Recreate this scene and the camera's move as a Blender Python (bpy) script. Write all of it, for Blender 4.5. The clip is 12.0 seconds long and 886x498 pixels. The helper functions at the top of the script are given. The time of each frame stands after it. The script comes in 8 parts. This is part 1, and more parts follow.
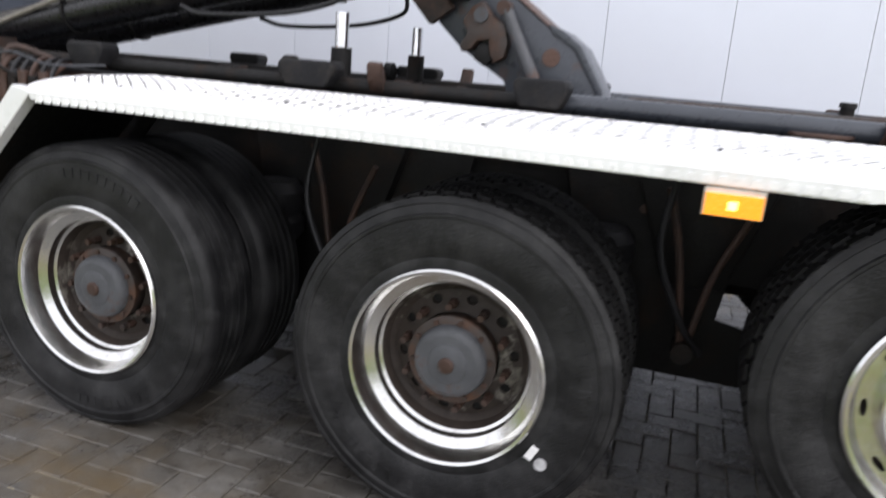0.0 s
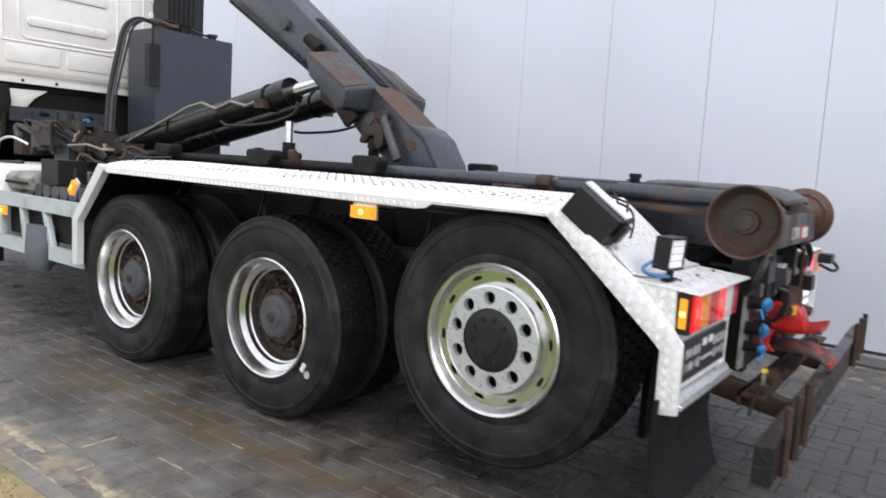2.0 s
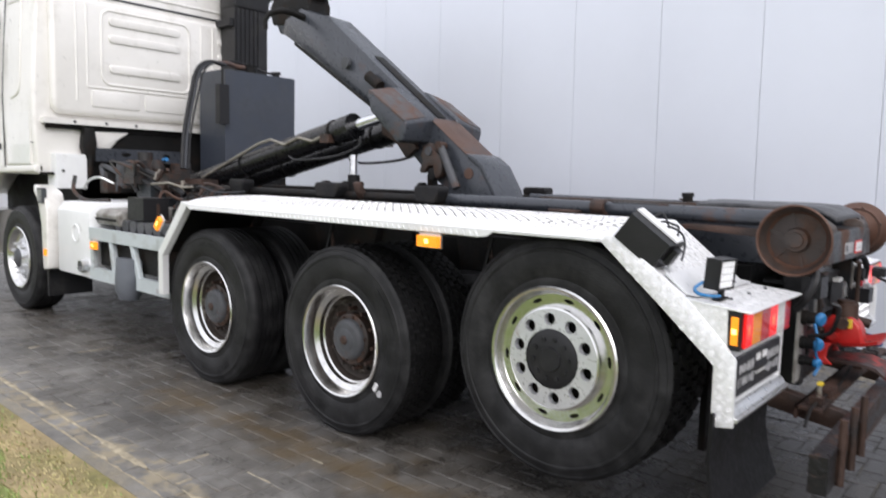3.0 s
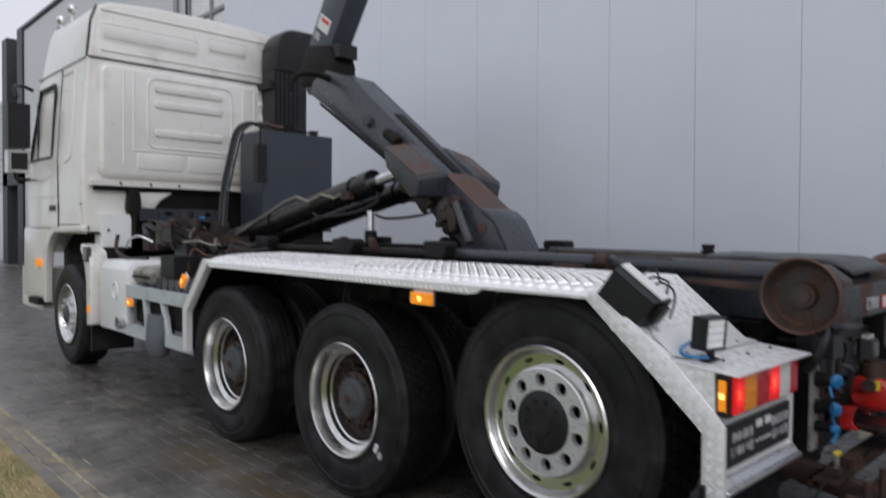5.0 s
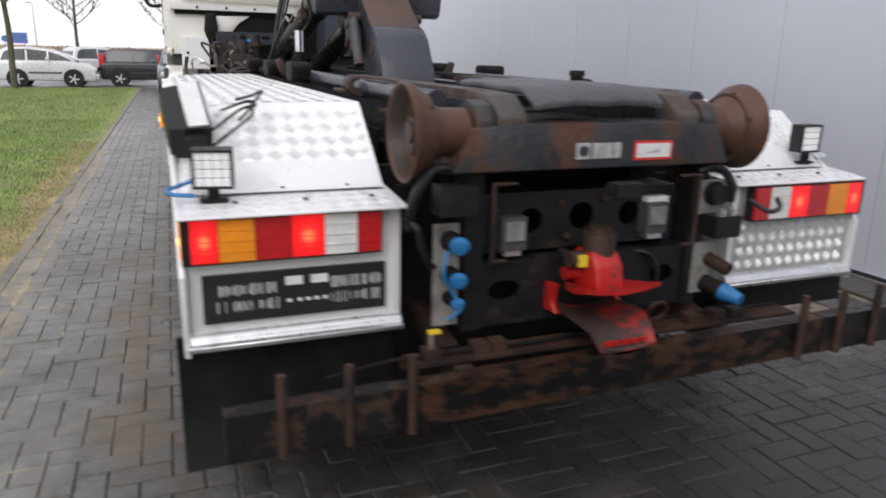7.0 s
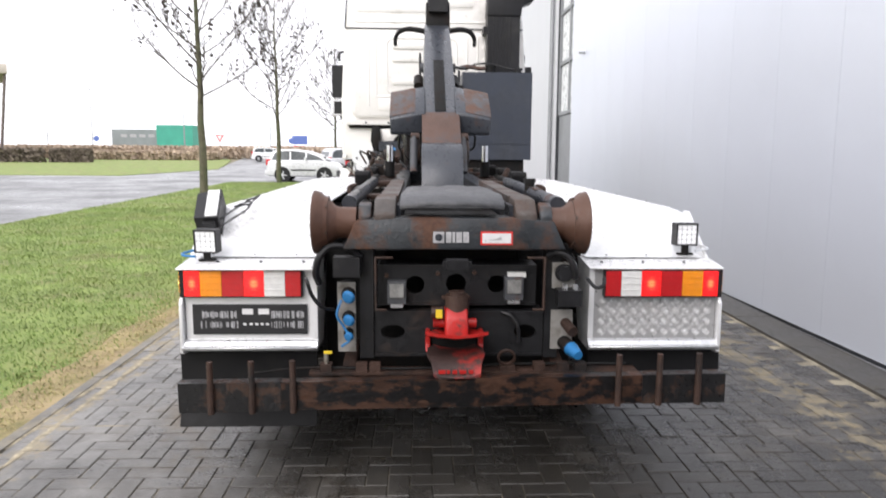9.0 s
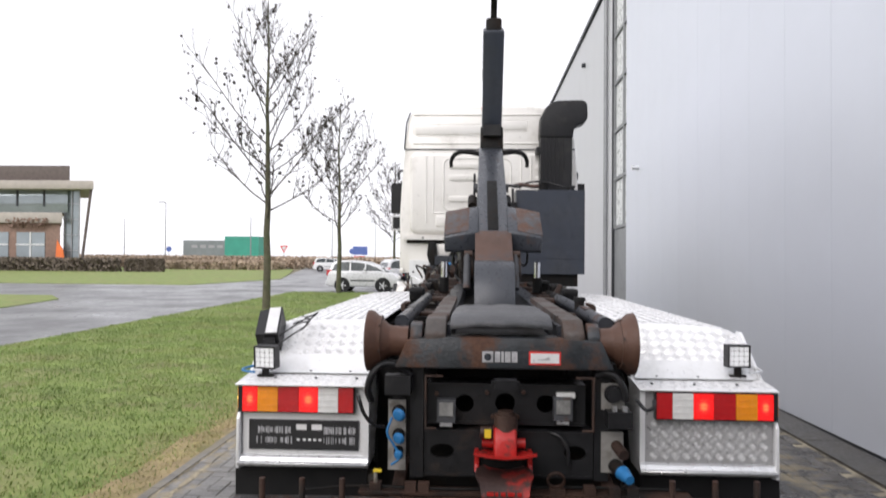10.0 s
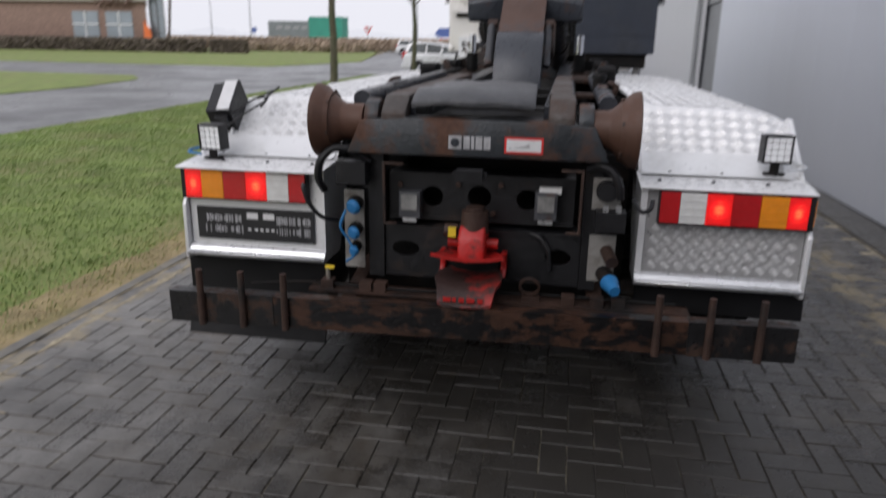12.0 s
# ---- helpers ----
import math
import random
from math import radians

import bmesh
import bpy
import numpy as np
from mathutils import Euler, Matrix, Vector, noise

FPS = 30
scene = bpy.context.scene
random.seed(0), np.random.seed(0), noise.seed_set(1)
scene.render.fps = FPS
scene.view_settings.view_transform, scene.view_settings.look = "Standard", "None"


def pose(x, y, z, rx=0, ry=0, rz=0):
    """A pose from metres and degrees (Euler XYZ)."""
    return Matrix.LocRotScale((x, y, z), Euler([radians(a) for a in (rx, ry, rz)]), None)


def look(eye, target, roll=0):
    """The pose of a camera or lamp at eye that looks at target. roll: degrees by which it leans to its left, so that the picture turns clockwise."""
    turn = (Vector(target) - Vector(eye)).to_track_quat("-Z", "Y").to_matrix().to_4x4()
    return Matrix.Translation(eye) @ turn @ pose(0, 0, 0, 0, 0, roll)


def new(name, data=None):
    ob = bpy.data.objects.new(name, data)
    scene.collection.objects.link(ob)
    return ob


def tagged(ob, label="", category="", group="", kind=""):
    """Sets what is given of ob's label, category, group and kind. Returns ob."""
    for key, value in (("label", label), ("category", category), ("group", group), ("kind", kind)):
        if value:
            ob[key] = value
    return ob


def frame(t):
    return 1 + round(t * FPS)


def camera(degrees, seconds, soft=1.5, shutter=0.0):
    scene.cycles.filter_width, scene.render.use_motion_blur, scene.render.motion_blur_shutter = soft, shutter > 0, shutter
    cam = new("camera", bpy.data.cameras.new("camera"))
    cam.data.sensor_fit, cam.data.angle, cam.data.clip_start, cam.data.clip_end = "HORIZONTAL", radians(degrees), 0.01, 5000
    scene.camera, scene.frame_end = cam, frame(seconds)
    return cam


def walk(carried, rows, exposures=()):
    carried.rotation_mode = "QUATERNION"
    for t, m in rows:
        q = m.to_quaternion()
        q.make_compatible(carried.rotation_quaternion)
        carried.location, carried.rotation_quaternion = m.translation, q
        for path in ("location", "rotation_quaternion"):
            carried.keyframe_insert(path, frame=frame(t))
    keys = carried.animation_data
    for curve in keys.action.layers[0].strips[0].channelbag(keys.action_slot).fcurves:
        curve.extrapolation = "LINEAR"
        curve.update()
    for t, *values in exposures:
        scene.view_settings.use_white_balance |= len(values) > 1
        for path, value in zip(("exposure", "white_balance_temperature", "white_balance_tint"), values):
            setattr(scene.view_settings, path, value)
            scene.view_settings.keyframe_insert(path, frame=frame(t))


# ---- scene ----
cam = camera(64.4, 12.0, soft=1.7, shutter=0.35)
PATH = [
    (0, (-0.119, 0.059, 1.39), (-0.727, 1.897, 0.888), 4.6),
    (0.5, (0.486, -0.052, 1.394), (-0.374, 1.737, 1.152), 1.9),
    (1, (1.081, -0.264, 1.364), (-0.083, 1.344, 1.121), 1.4),
    (1.5, (1.601, -0.305, 1.363), (0.327, 1.226, 1.188), 2.5),
    (2, (2.082, -0.415, 1.352), (0.91, 1.188, 1.114), 3.7),
    (2.5, (2.211, -0.539, 1.389), (1.06, 1.07, 1.092), 1.7),
    (3, (2.183, -0.598, 1.416), (0.884, 0.91, 1.218), 1.5),
    (3.2, (2.165, -0.594, 1.424), (0.83, 0.891, 1.305), 1.3),
    (4.8, (2.298, -0.476, 1.456), (0.85, 0.902, 1.528), 1.0),
    (5, (2.375, -0.325, 1.441), (0.935, 1.062, 1.386), 0.6),
    (5.5, (2.515, 0.12, 1.358), (1.04, 1.457, 1.17), 2.0),
    (6, (2.78, 0.692, 1.368), (1.081, 1.724, 1.144), 1.7),
    (6.5, (3.046, 1.196, 1.382), (1.249, 1.999, 1.029), 0.6),
    (7, (3.36, 1.831, 1.42), (1.566, 2.542, 0.892), 1.3),
    (7.2, (3.52, 2.078, 1.422), (1.667, 2.673, 0.959), 0.9),
    (8.8, (4.546, 2.932, 1.512), (2.577, 3.045, 1.177), 0.2),
    (9, (4.631, 2.935, 1.547), (2.653, 3.009, 1.262), 0.4),
    (9.5, (4.731, 2.972, 1.57), (2.736, 2.951, 1.44), 0.3),
    (10, (4.742, 2.969, 1.603), (2.745, 2.879, 1.627), 0.5),
    (10.5, (4.729, 2.954, 1.613), (2.738, 2.86, 1.786), 0.3),
    (11, (4.702, 2.949, 1.59), (2.706, 2.866, 1.695), 0.4),
    (11.5, (4.522, 3.096, 1.513), (2.53, 3.033, 1.338), 0.9),
    (12, (4.146, 3.44, 1.521), (2.255, 3.122, 0.951), 0.9),
]
EXPOSURES = [(0, 0.95, 6300, 14), (0.5, 1.1, 6350, 14), (1, 0.92, 6250, 14), (2, 0.75, 6250, 14), (3, 0.75, 6300, 14), (4.8, -0.25, 6150, 14), (5, -0.2, 6150, 14), (5.5, 0.05, 6150, 14), (6, 0.4, 6300, 14), (6.5, 0.4, 6350, 14), (7, 0.4, 6400, 14), (8.8, 1.05, 6450, 14), (9, 1.05, 6450, 14), (9.5, 0.9, 6450, 14), (10, 0.55, 6450, 14), (10.5, 0, 6400, 14), (11, -0.48, 6200, 15), (11.5, -0.6, 6200, 15), (12, 0, 6300, 15)]
walk(cam, [(t, look(eye, target, roll)) for t, eye, target, roll in PATH], EXPOSURES)

# ---- sky and light: a foggy, overcast day ----
world = bpy.data.worlds.new("overcast_sky")
scene.world = world
world.use_nodes = True
wn, wl = world.node_tree.nodes, world.node_tree.links
sky = wn.new("ShaderNodeTexSky")
sky.sky_type, sky.sun_disc = "NISHITA", False
sky.sun_elevation, sky.sun_rotation = radians(38), radians(119)
sky.dust_density, sky.air_density = 6.0, 1.0
veil = wn.new("ShaderNodeMix")
veil.data_type = "RGBA"
veil.inputs[0].default_value = 0.96
veil.inputs[7].default_value = (8.75, 8.85, 9.1, 1)
wl.new(sky.outputs[0], veil.inputs[6])
wl.new(veil.outputs[2], wn["Background"].inputs[0])
wn["Background"].inputs[1].default_value = 0.1
sun_data = bpy.data.lights.new("sun", "SUN")
sun_data.energy, sun_data.angle, sun_data.color = 1.05, radians(45), (1.0, 0.97, 0.93)
new("sun", sun_data).matrix_world = look((0, 0, 16), (-18, 10, 0))


# ---- mesh helpers ----
def frame_of(d):
    """Two directions square to d."""
    d = Vector(d).normalized()
    a = d.cross((0, 0, 1)) if abs(d.z) < 0.9 else d.cross((1, 0, 0))
    a.normalize()
    return a, d.cross(a)


def box(bm, lo, hi, m=None):
    (a, b, c), (d, e, f) = lo, hi
    v = [bm.verts.new(p) for p in ((a, b, c), (d, b, c), (d, e, c), (a, e, c), (a, b, f), (d, b, f), (d, e, f), (a, e, f))]
    if m is not None:
        for q in v:
            q.co = m @ q.co
    for i in ((3, 2, 1, 0), (4, 5, 6, 7), (0, 1, 5, 4), (1, 2, 6, 5), (2, 3, 7, 6), (3, 0, 4, 7)):
        bm.faces.new([v[k] for k in i])
    return bm


def cyl(bm, p, q, r, r2=None, seg=20, caps=True):
    r2 = r if r2 is None else r2
    p, q = Vector(p), Vector(q)
    a, b = frame_of(q - p)
    rings = []
    for c, rr in ((p, r), (q, r2)):
        rings.append([bm.verts.new(c + rr * (math.cos(2 * math.pi * i / seg) * a + math.sin(2 * math.pi * i / seg) * b)) for i in range(seg)])
    for i in range(seg):
        j = (i + 1) % seg
        bm.faces.new((rings[0][i], rings[0][j], rings[1][j], rings[1][i]))
    if caps:
        bm.faces.new(rings[0][::-1])
        bm.faces.new(rings[1])
    return bm


def prism(bm, pts, axis, lo, hi):
    """A polygon in the plane square to axis, drawn out from lo to hi. Points are (x, z) for y, (y, z) for x, (x, y) for z."""
    def put(a, b, h):
        return {"y": (a, h, b), "x": (h, a, b), "z": (a, b, h)}[axis]
    u = [bm.verts.new(put(a, b, lo)) for a, b in pts]
    w = [bm.verts.new(put(a, b, hi)) for a, b in pts]
    bm.faces.new(u[::-1])
    bm.faces.new(w)
    for i in range(len(pts)):
        j = (i + 1) % len(pts)
        bm.faces.new((u[i], u[j], w[j], w[i]))
    bmesh.ops.recalc_face_normals(bm, faces=bm.faces)
    return bm


def tube(bm, pts, r, seg=8, r2=None):
    pts = [Vector(p) for p in pts]
    rings, a = [], None
    n = len(pts)
    for i, p in enumerate(pts):
        d = (pts[min(i + 1, n - 1)] - pts[max(i - 1, 0)]).normalized()
        a = frame_of(d)[0] if a is None else (a - d * a.dot(d)).normalized()
        b = d.cross(a)
        rr = r if r2 is None else r + (r2 - r) * i / (n - 1)
        rings.append([bm.verts.new(p + rr * (math.cos(2 * math.pi * k / seg) * a + math.sin(2 * math.pi * k / seg) * b)) for k in range(seg)])
    for s, t in zip(rings, rings[1:]):
        for k in range(seg):
            j = (k + 1) % seg
            bm.faces.new((s[k], s[j], t[j], t[k]))
    bm.faces.new(rings[0][::-1])
    bm.faces.new(rings[-1])
    return bm


def arc(points, steps=6):
    """A smooth line through the points."""
    p = [Vector(q) for q in points]
    p = [2 * p[0] - p[1], *p, 2 * p[-1] - p[-2]]
    out = []
    for a, b, c, d in zip(p, p[1:], p[2:], p[3:]):
        for k in range(steps):
            t = k / steps
            out.append(0.5 * (2 * b + (c - a) * t + (2 * a - 5 * b + 4 * c - d) * t * t + (3 * b - a - 3 * c + d) * t ** 3))
    return out + [p[-2]]


def lathe(bm, prof, seg=64, closed=False):
    """Turns a profile of (radius, y) about the y axis."""
    rings = []
    for r, y in prof:
        rings.append([bm.verts.new((r * math.cos(2 * math.pi * i / seg), y, r * math.sin(2 * math.pi * i / seg))) for i in range(seg)])
    pairs = list(zip(rings, rings[1:])) + ([(rings[-1], rings[0])] if closed else [])
    for s, t in pairs:
        for i in range(seg):
            j = (i + 1) % seg
            bm.faces.new((s[i], s[j], t[j], t[i]))
    if not closed:
        if prof[0][0] < 0.02:
            bm.faces.new(rings[0])
        if prof[-1][0] < 0.02:
            bm.faces.new(rings[-1])
    bmesh.ops.recalc_face_normals(bm, faces=bm.faces)
    return bm


def holed_ring(bm, r1, r2, rc, rad, tang, n, y1, y2, depth, turn=0.0):
    """A ring from radius r1 at y1 to r2 at y2 with n holes through it at radius rc."""
    side = 6
    for k in range(n):
        mid, half = 2 * math.pi * k / n + turn, math.pi / n
        out, inn, back = [], [], []
        for i in range(side * 4):
            e, f = divmod(i, side)
            u = f / side * 2 - 1
            s, t = ((u, -1), (1, u), (-u, 1), (-1, -u))[e]
            a, r = mid + s * half, (r1 + r2) / 2 + t * (r2 - r1) / 2
            y = y1 + (y2 - y1) * (r - r1) / (r2 - r1)
            out.append(bm.verts.new((r * math.cos(a), y, r * math.sin(a))))
            th = math.atan2(t, s)
            rr, aa = rc + rad * math.sin(th), mid + tang * math.cos(th) / rc
            y = y1 + (y2 - y1) * (rr - r1) / (r2 - r1)
            inn.append(bm.verts.new((rr * math.cos(aa), y, rr * math.sin(aa))))
            back.append(bm.verts.new((rr * math.cos(aa), y + depth, rr * math.sin(aa))))
        m = side * 4
        for i in range(m):
            j = (i + 1) % m
            bm.faces.new((out[i], out[j], inn[j], inn[i]))
            bm.faces.new((inn[i], inn[j], back[j], back[i]))
    bmesh.ops.remove_doubles(bm, verts=bm.verts, dist=1e-5)
    bmesh.ops.recalc_face_normals(bm, faces=bm.faces)
    return bm


def holed_plate(bm, lo, hi, holes, x, depth):
    """A plate square to x, y and z from lo to hi, with elliptic holes (y, z, ry, rz) side by side along y."""
    edges = [lo[0]] + [(a[0] + b[0]) / 2 for a, b in zip(holes, holes[1:])] + [hi[0]]
    side = 6
    for (cy, cz, ry, rz), y0, y1 in zip(holes, edges, edges[1:]):
        out, inn, back = [], [], []
        for i in range(side * 4):
            e, f = divmod(i, side)
            u = f / side * 2 - 1
            s, t = ((u, -1), (1, u), (-u, 1), (-1, -u))[e]
            out.append(bm.verts.new((x, (y0 + y1) / 2 + s * (y1 - y0) / 2, (lo[1] + hi[1]) / 2 + t * (hi[1] - lo[1]) / 2)))
            th = math.atan2(t, s)
            p = (cy + ry * math.cos(th), cz + rz * math.sin(th))
            inn.append(bm.verts.new((x, *p)))
            back.append(bm.verts.new((x - depth, *p)))
        m = side * 4
        for i in range(m):
            j = (i + 1) % m
            bm.faces.new((out[i], out[j], inn[j], inn[i]))
            bm.faces.new((inn[i], inn[j], back[j], back[i]))
    bmesh.ops.remove_doubles(bm, verts=bm.verts, dist=1e-5)
    bmesh.ops.recalc_face_normals(bm, faces=bm.faces)
    return bm


def finish(me, material, angle=35):
    me.materials.append(material)
    me.polygons.foreach_set("use_smooth", [True] * len(me.polygons))
    me.set_sharp_from_angle(angle=radians(angle))
    return me


def mesh_of(name, bm, material, bevel=0.0, seg=2):
    if bevel:
        edges = [e for e in bm.edges if len(e.link_faces) == 2 and e.calc_face_angle(0) > 0.5]
        bmesh.ops.bevel(bm, geom=edges, offset=bevel, segments=seg, affect="EDGES", clamp_overlap=True, profile=0.5)
    me = bpy.data.meshes.new(name)
    bm.to_mesh(me)
    bm.free()
    return finish(me, material)


def part(name, bm, material, parent=None, label="", bevel=0.0, seg=2):
    """One mesh object under a thing or under a part, in world places unless the parent is moved later."""
    ob = new(name, mesh_of(name, bm, material, bevel, seg))
    if parent is not None:
        ob.parent = parent
        if parent.type == "EMPTY":
            ob.matrix_parent_inverse = Matrix.Translation(parent.location).inverted()
    return tagged(ob, label)


def thing(name, place, label, category, group="", kind=""):
    ob = new(name)
    ob.location = place
    ob.empty_display_size = 0.2
    return tagged(ob, label, category, group, kind)


def B():
    return bmesh.new()


def raw(name, verts, faces, material, angle=35):
    me = bpy.data.meshes.new(name)
    me.from_pydata(verts, [], faces)
    return finish(me, material, angle)


# ---- materials ----
def surf(name, col, var=0.15, scale=5.0, rough=0.5, metal=0.0, bump=0.1, bscale=60.0, col2=None, pscale=3.0, cut=0.6, soft=0.08,
         rough2=None, rvar=0.1, coat=0.0, island=False, piece=False, pvar=0.25, streak=None, emit=None, metal2=None, spec=0.5):
    mt = bpy.data.materials.new(name)
    mt.use_nodes = True
    n, l = mt.node_tree.nodes, mt.node_tree.links
    bs = n["Principled BSDF"]
    tc = n.new("ShaderNodeTexCoord")
    vec = n.new("ShaderNodeNewGeometry").outputs["Position"] if piece else tc.outputs["Object"]
    if streak:
        mp = n.new("ShaderNodeMapping")
        mp.inputs["Scale"].default_value = streak
        l.new(vec, mp.inputs[0])
        vec = mp.outputs[0]
    def noise_tex(s, d=5.0, r=0.6):
        t = n.new("ShaderNodeTexNoise")
        t.inputs["Scale"].default_value, t.inputs["Detail"].default_value, t.inputs["Roughness"].default_value = s, d, r
        l.new(vec, t.inputs["Vector"])
        return t.outputs["Fac"]
    def mix(kind, fac, a, b):
        m = n.new("ShaderNodeMix")
        m.data_type, m.blend_type = "RGBA", kind
        for sock, v in ((m.inputs[0], fac), (m.inputs[6], a), (m.inputs[7], b)):
            if isinstance(v, (int, float)):
                sock.default_value = v
            elif isinstance(v, tuple):
                sock.default_value = (*v, 1) if len(v) == 3 else v
            else:
                l.new(v, sock)
        return m.outputs[2]
    def fit_range(v, a, b, c, d):
        m = n.new("ShaderNodeMapRange")
        for k, x in enumerate((a, b, c, d)):
            m.inputs[k + 1].default_value = x
        l.new(v, m.inputs[0])
        return m.outputs[0]
    big, fine = noise_tex(scale), noise_tex(scale * 9, 3.0)
    lo, hi = tuple(c * (1 - var) for c in col), tuple(min(1.0, c * (1 + var)) for c in col)
    c = mix("MIX", fit_range(big, 0.3, 0.7, 0, 1), lo, hi)
    c = mix("MULTIPLY", 0.6 * min(1.0, var * 3), c, mix("MIX", fit_range(fine, 0.3, 0.7, 0, 1), (0.72, 0.72, 0.72), (1.0, 1.0, 1.0)))
    if island or piece:
        src = n.new("ShaderNodeObjectInfo").outputs["Random"] if piece else n.new("ShaderNodeNewGeometry").outputs["Random Per Island"]
        g = n.new("ShaderNodeCombineColor")
        f = fit_range(src, 0, 1, 1 - pvar, 1.0)
        for k in range(3):
            l.new(f, g.inputs[k])
        c = mix("MULTIPLY", 1.0, c, g.outputs[0])
    rr = fit_range(fine, 0.3, 0.7, max(0.02, rough - rvar), min(1, rough + rvar))
    if col2:
        p = fit_range(noise_tex(pscale, 7.0, 0.68), cut - soft, cut + soft, 0, 1)
        c = mix("MIX", p, c, mix("MIX", fit_range(fine, 0.3, 0.7, 0, 1), tuple(x * 0.6 for x in col2), col2))
        if rough2 is not None:
            m = n.new("ShaderNodeMix")
            l.new(p, m.inputs[0]), l.new(rr, m.inputs[2])
            m.inputs[3].default_value = rough2
            rr = m.outputs[0]
        if metal2 is not None:
            l.new(fit_range(p, 0, 1, metal, metal2), bs.inputs["Metallic"])
    l.new(c, bs.inputs["Base Color"])
    l.new(rr, bs.inputs["Roughness"])
    if not (col2 and metal2 is not None):
        bs.inputs["Metallic"].default_value = metal
    bs.inputs["Coat Weight"].default_value = coat
    bs.inputs["Specular IOR Level"].default_value = spec
    if bump:
        b = n.new("ShaderNodeBump")
        b.inputs["Strength"].default_value, b.inputs["Distance"].default_value = min(1.0, bump * 3), 0.004
        l.new(noise_tex(bscale, 4.0), b.inputs["Height"])
        l.new(b.outputs[0], bs.inputs["Normal"])
    if emit:
        bs.inputs["Emission Color"].default_value, bs.inputs["Emission Strength"].default_value = (*emit[0], 1), emit[1]
    return mt


def lit_lens(name, col, rim, core, low, high):
    """A lens that glows round its bulb and fades towards its edges."""
    mt = surf(name, col, 0.1, 20, 0.22, 0, 0.15, 250, coat=0.4)
    n, l = mt.node_tree.nodes, mt.node_tree.links
    bs = n["Principled BSDF"]
    sub = n.new("ShaderNodeVectorMath")
    sub.operation = "SUBTRACT"
    sub.inputs[1].default_value = (0.5, 0.5, 0.5)
    l.new(n.new("ShaderNodeTexCoord").outputs["Generated"], sub.inputs[0])
    flat_ = n.new("ShaderNodeVectorMath")
    flat_.operation = "MULTIPLY"
    flat_.inputs[1].default_value = (0, 1, 1.25)
    l.new(sub.outputs[0], flat_.inputs[0])
    size = n.new("ShaderNodeVectorMath")
    size.operation = "LENGTH"
    l.new(flat_.outputs[0], size.inputs[0])
    fade = n.new("ShaderNodeMapRange")
    fade.interpolation_type = "SMOOTHERSTEP"
    for k, v in enumerate((0.04, 0.62, high, low)):
        fade.inputs[k + 1].default_value = v
    l.new(size.outputs["Value"], fade.inputs[0])
    hue = n.new("ShaderNodeMapRange")
    hue.interpolation_type = "SMOOTHSTEP"
    for k, v in enumerate((0.03, 0.30, 1.0, 0.0)):
        hue.inputs[k + 1].default_value = v
    l.new(size.outputs["Value"], hue.inputs[0])
    tone = n.new("ShaderNodeMix")
    tone.data_type = "RGBA"
    tone.inputs[6].default_value, tone.inputs[7].default_value = (*rim, 1), (*core, 1)
    l.new(hue.outputs[0], tone.inputs[0])
    l.new(tone.outputs[2], bs.inputs["Emission Color"])
    l.new(fade.outputs[0], bs.inputs["Emission Strength"])
    return mt


RUST = (0.10, 0.05, 0.032)
M = {}
M["paver"] = surf("grey_concrete_paver", (0.052, 0.047, 0.041), 0.38, 5.0, 0.22, 0, 0.25, 160, (0.080, 0.063, 0.042), 3.5, 0.57, 0.16, 0.40, 0.10, island=True, pvar=0.32)
M["paver_piece"] = surf("grey_concrete_paver_piece", (0.052, 0.047, 0.041), 0.38, 5.0, 0.22, 0, 0.25, 160, (0.080, 0.063, 0.042), 3.5, 0.57, 0.16, 0.40, 0.10, piece=True, pvar=0.32)
M["sand"] = surf("joint_sand", (0.075, 0.066, 0.052), 0.3, 2.0, 0.7, 0, 0.4, 200, (0.042, 0.038, 0.032), 0.8, 0.5, 0.12)
M["sand_pale"] = surf("pale_dry_sand", (0.43, 0.37, 0.26), 0.3, 9.0, 0.95, 0, 0.4, 200, (0.24, 0.215, 0.16), 22, 0.55, 0.12)
M["kerb"] = surf("kerb_concrete", (0.205, 0.196, 0.180), 0.35, 6.0, 0.7, 0, 0.35, 150, (0.28, 0.245, 0.18), 2.2, 0.55, 0.12, piece=True, pvar=0.25)
M["soil"] = surf("lawn_soil", (0.20, 0.26, 0.068), 0.3, 2.0, 0.95, 0, 0.4, 80, (0.28, 0.23, 0.12), 0.9, 0.6, 0.12)
M["soil_edge"] = surf("worn_lawn_edge", (0.36, 0.28, 0.15), 0.35, 3.0, 0.95, 0, 0.5, 90, (0.22, 0.20, 0.075), 2.2, 0.55, 0.1)
M["grass"] = surf("grass_blades", (0.235, 0.345, 0.085), 0.3, 0.5, 0.55, 0, 0, 10, (0.36, 0.37, 0.13), 0.7, 0.62, 0.12, island=True, pvar=0.35)
M["dry_grass"] = surf("dry_grass_blades", (0.50, 0.41, 0.21), 0.3, 0.8, 0.7, 0, 0, 10, (0.36, 0.38, 0.11), 1.5, 0.55, 0.12, island=True, pvar=0.35)
M["field"] = surf("far_field", (0.15, 0.15, 0.075), 0.25, 0.08, 0.95, 0, 0.3, 5, (0.24, 0.2, 0.13), 0.03, 0.5, 0.1)
M["asphalt"] = surf("wet_asphalt", (0.17, 0.173, 0.176), 0.2, 0.6, 0.30, 0, 0.4, 120, (0.12, 0.12, 0.12), 0.35, 0.55, 0.15, 0.6)
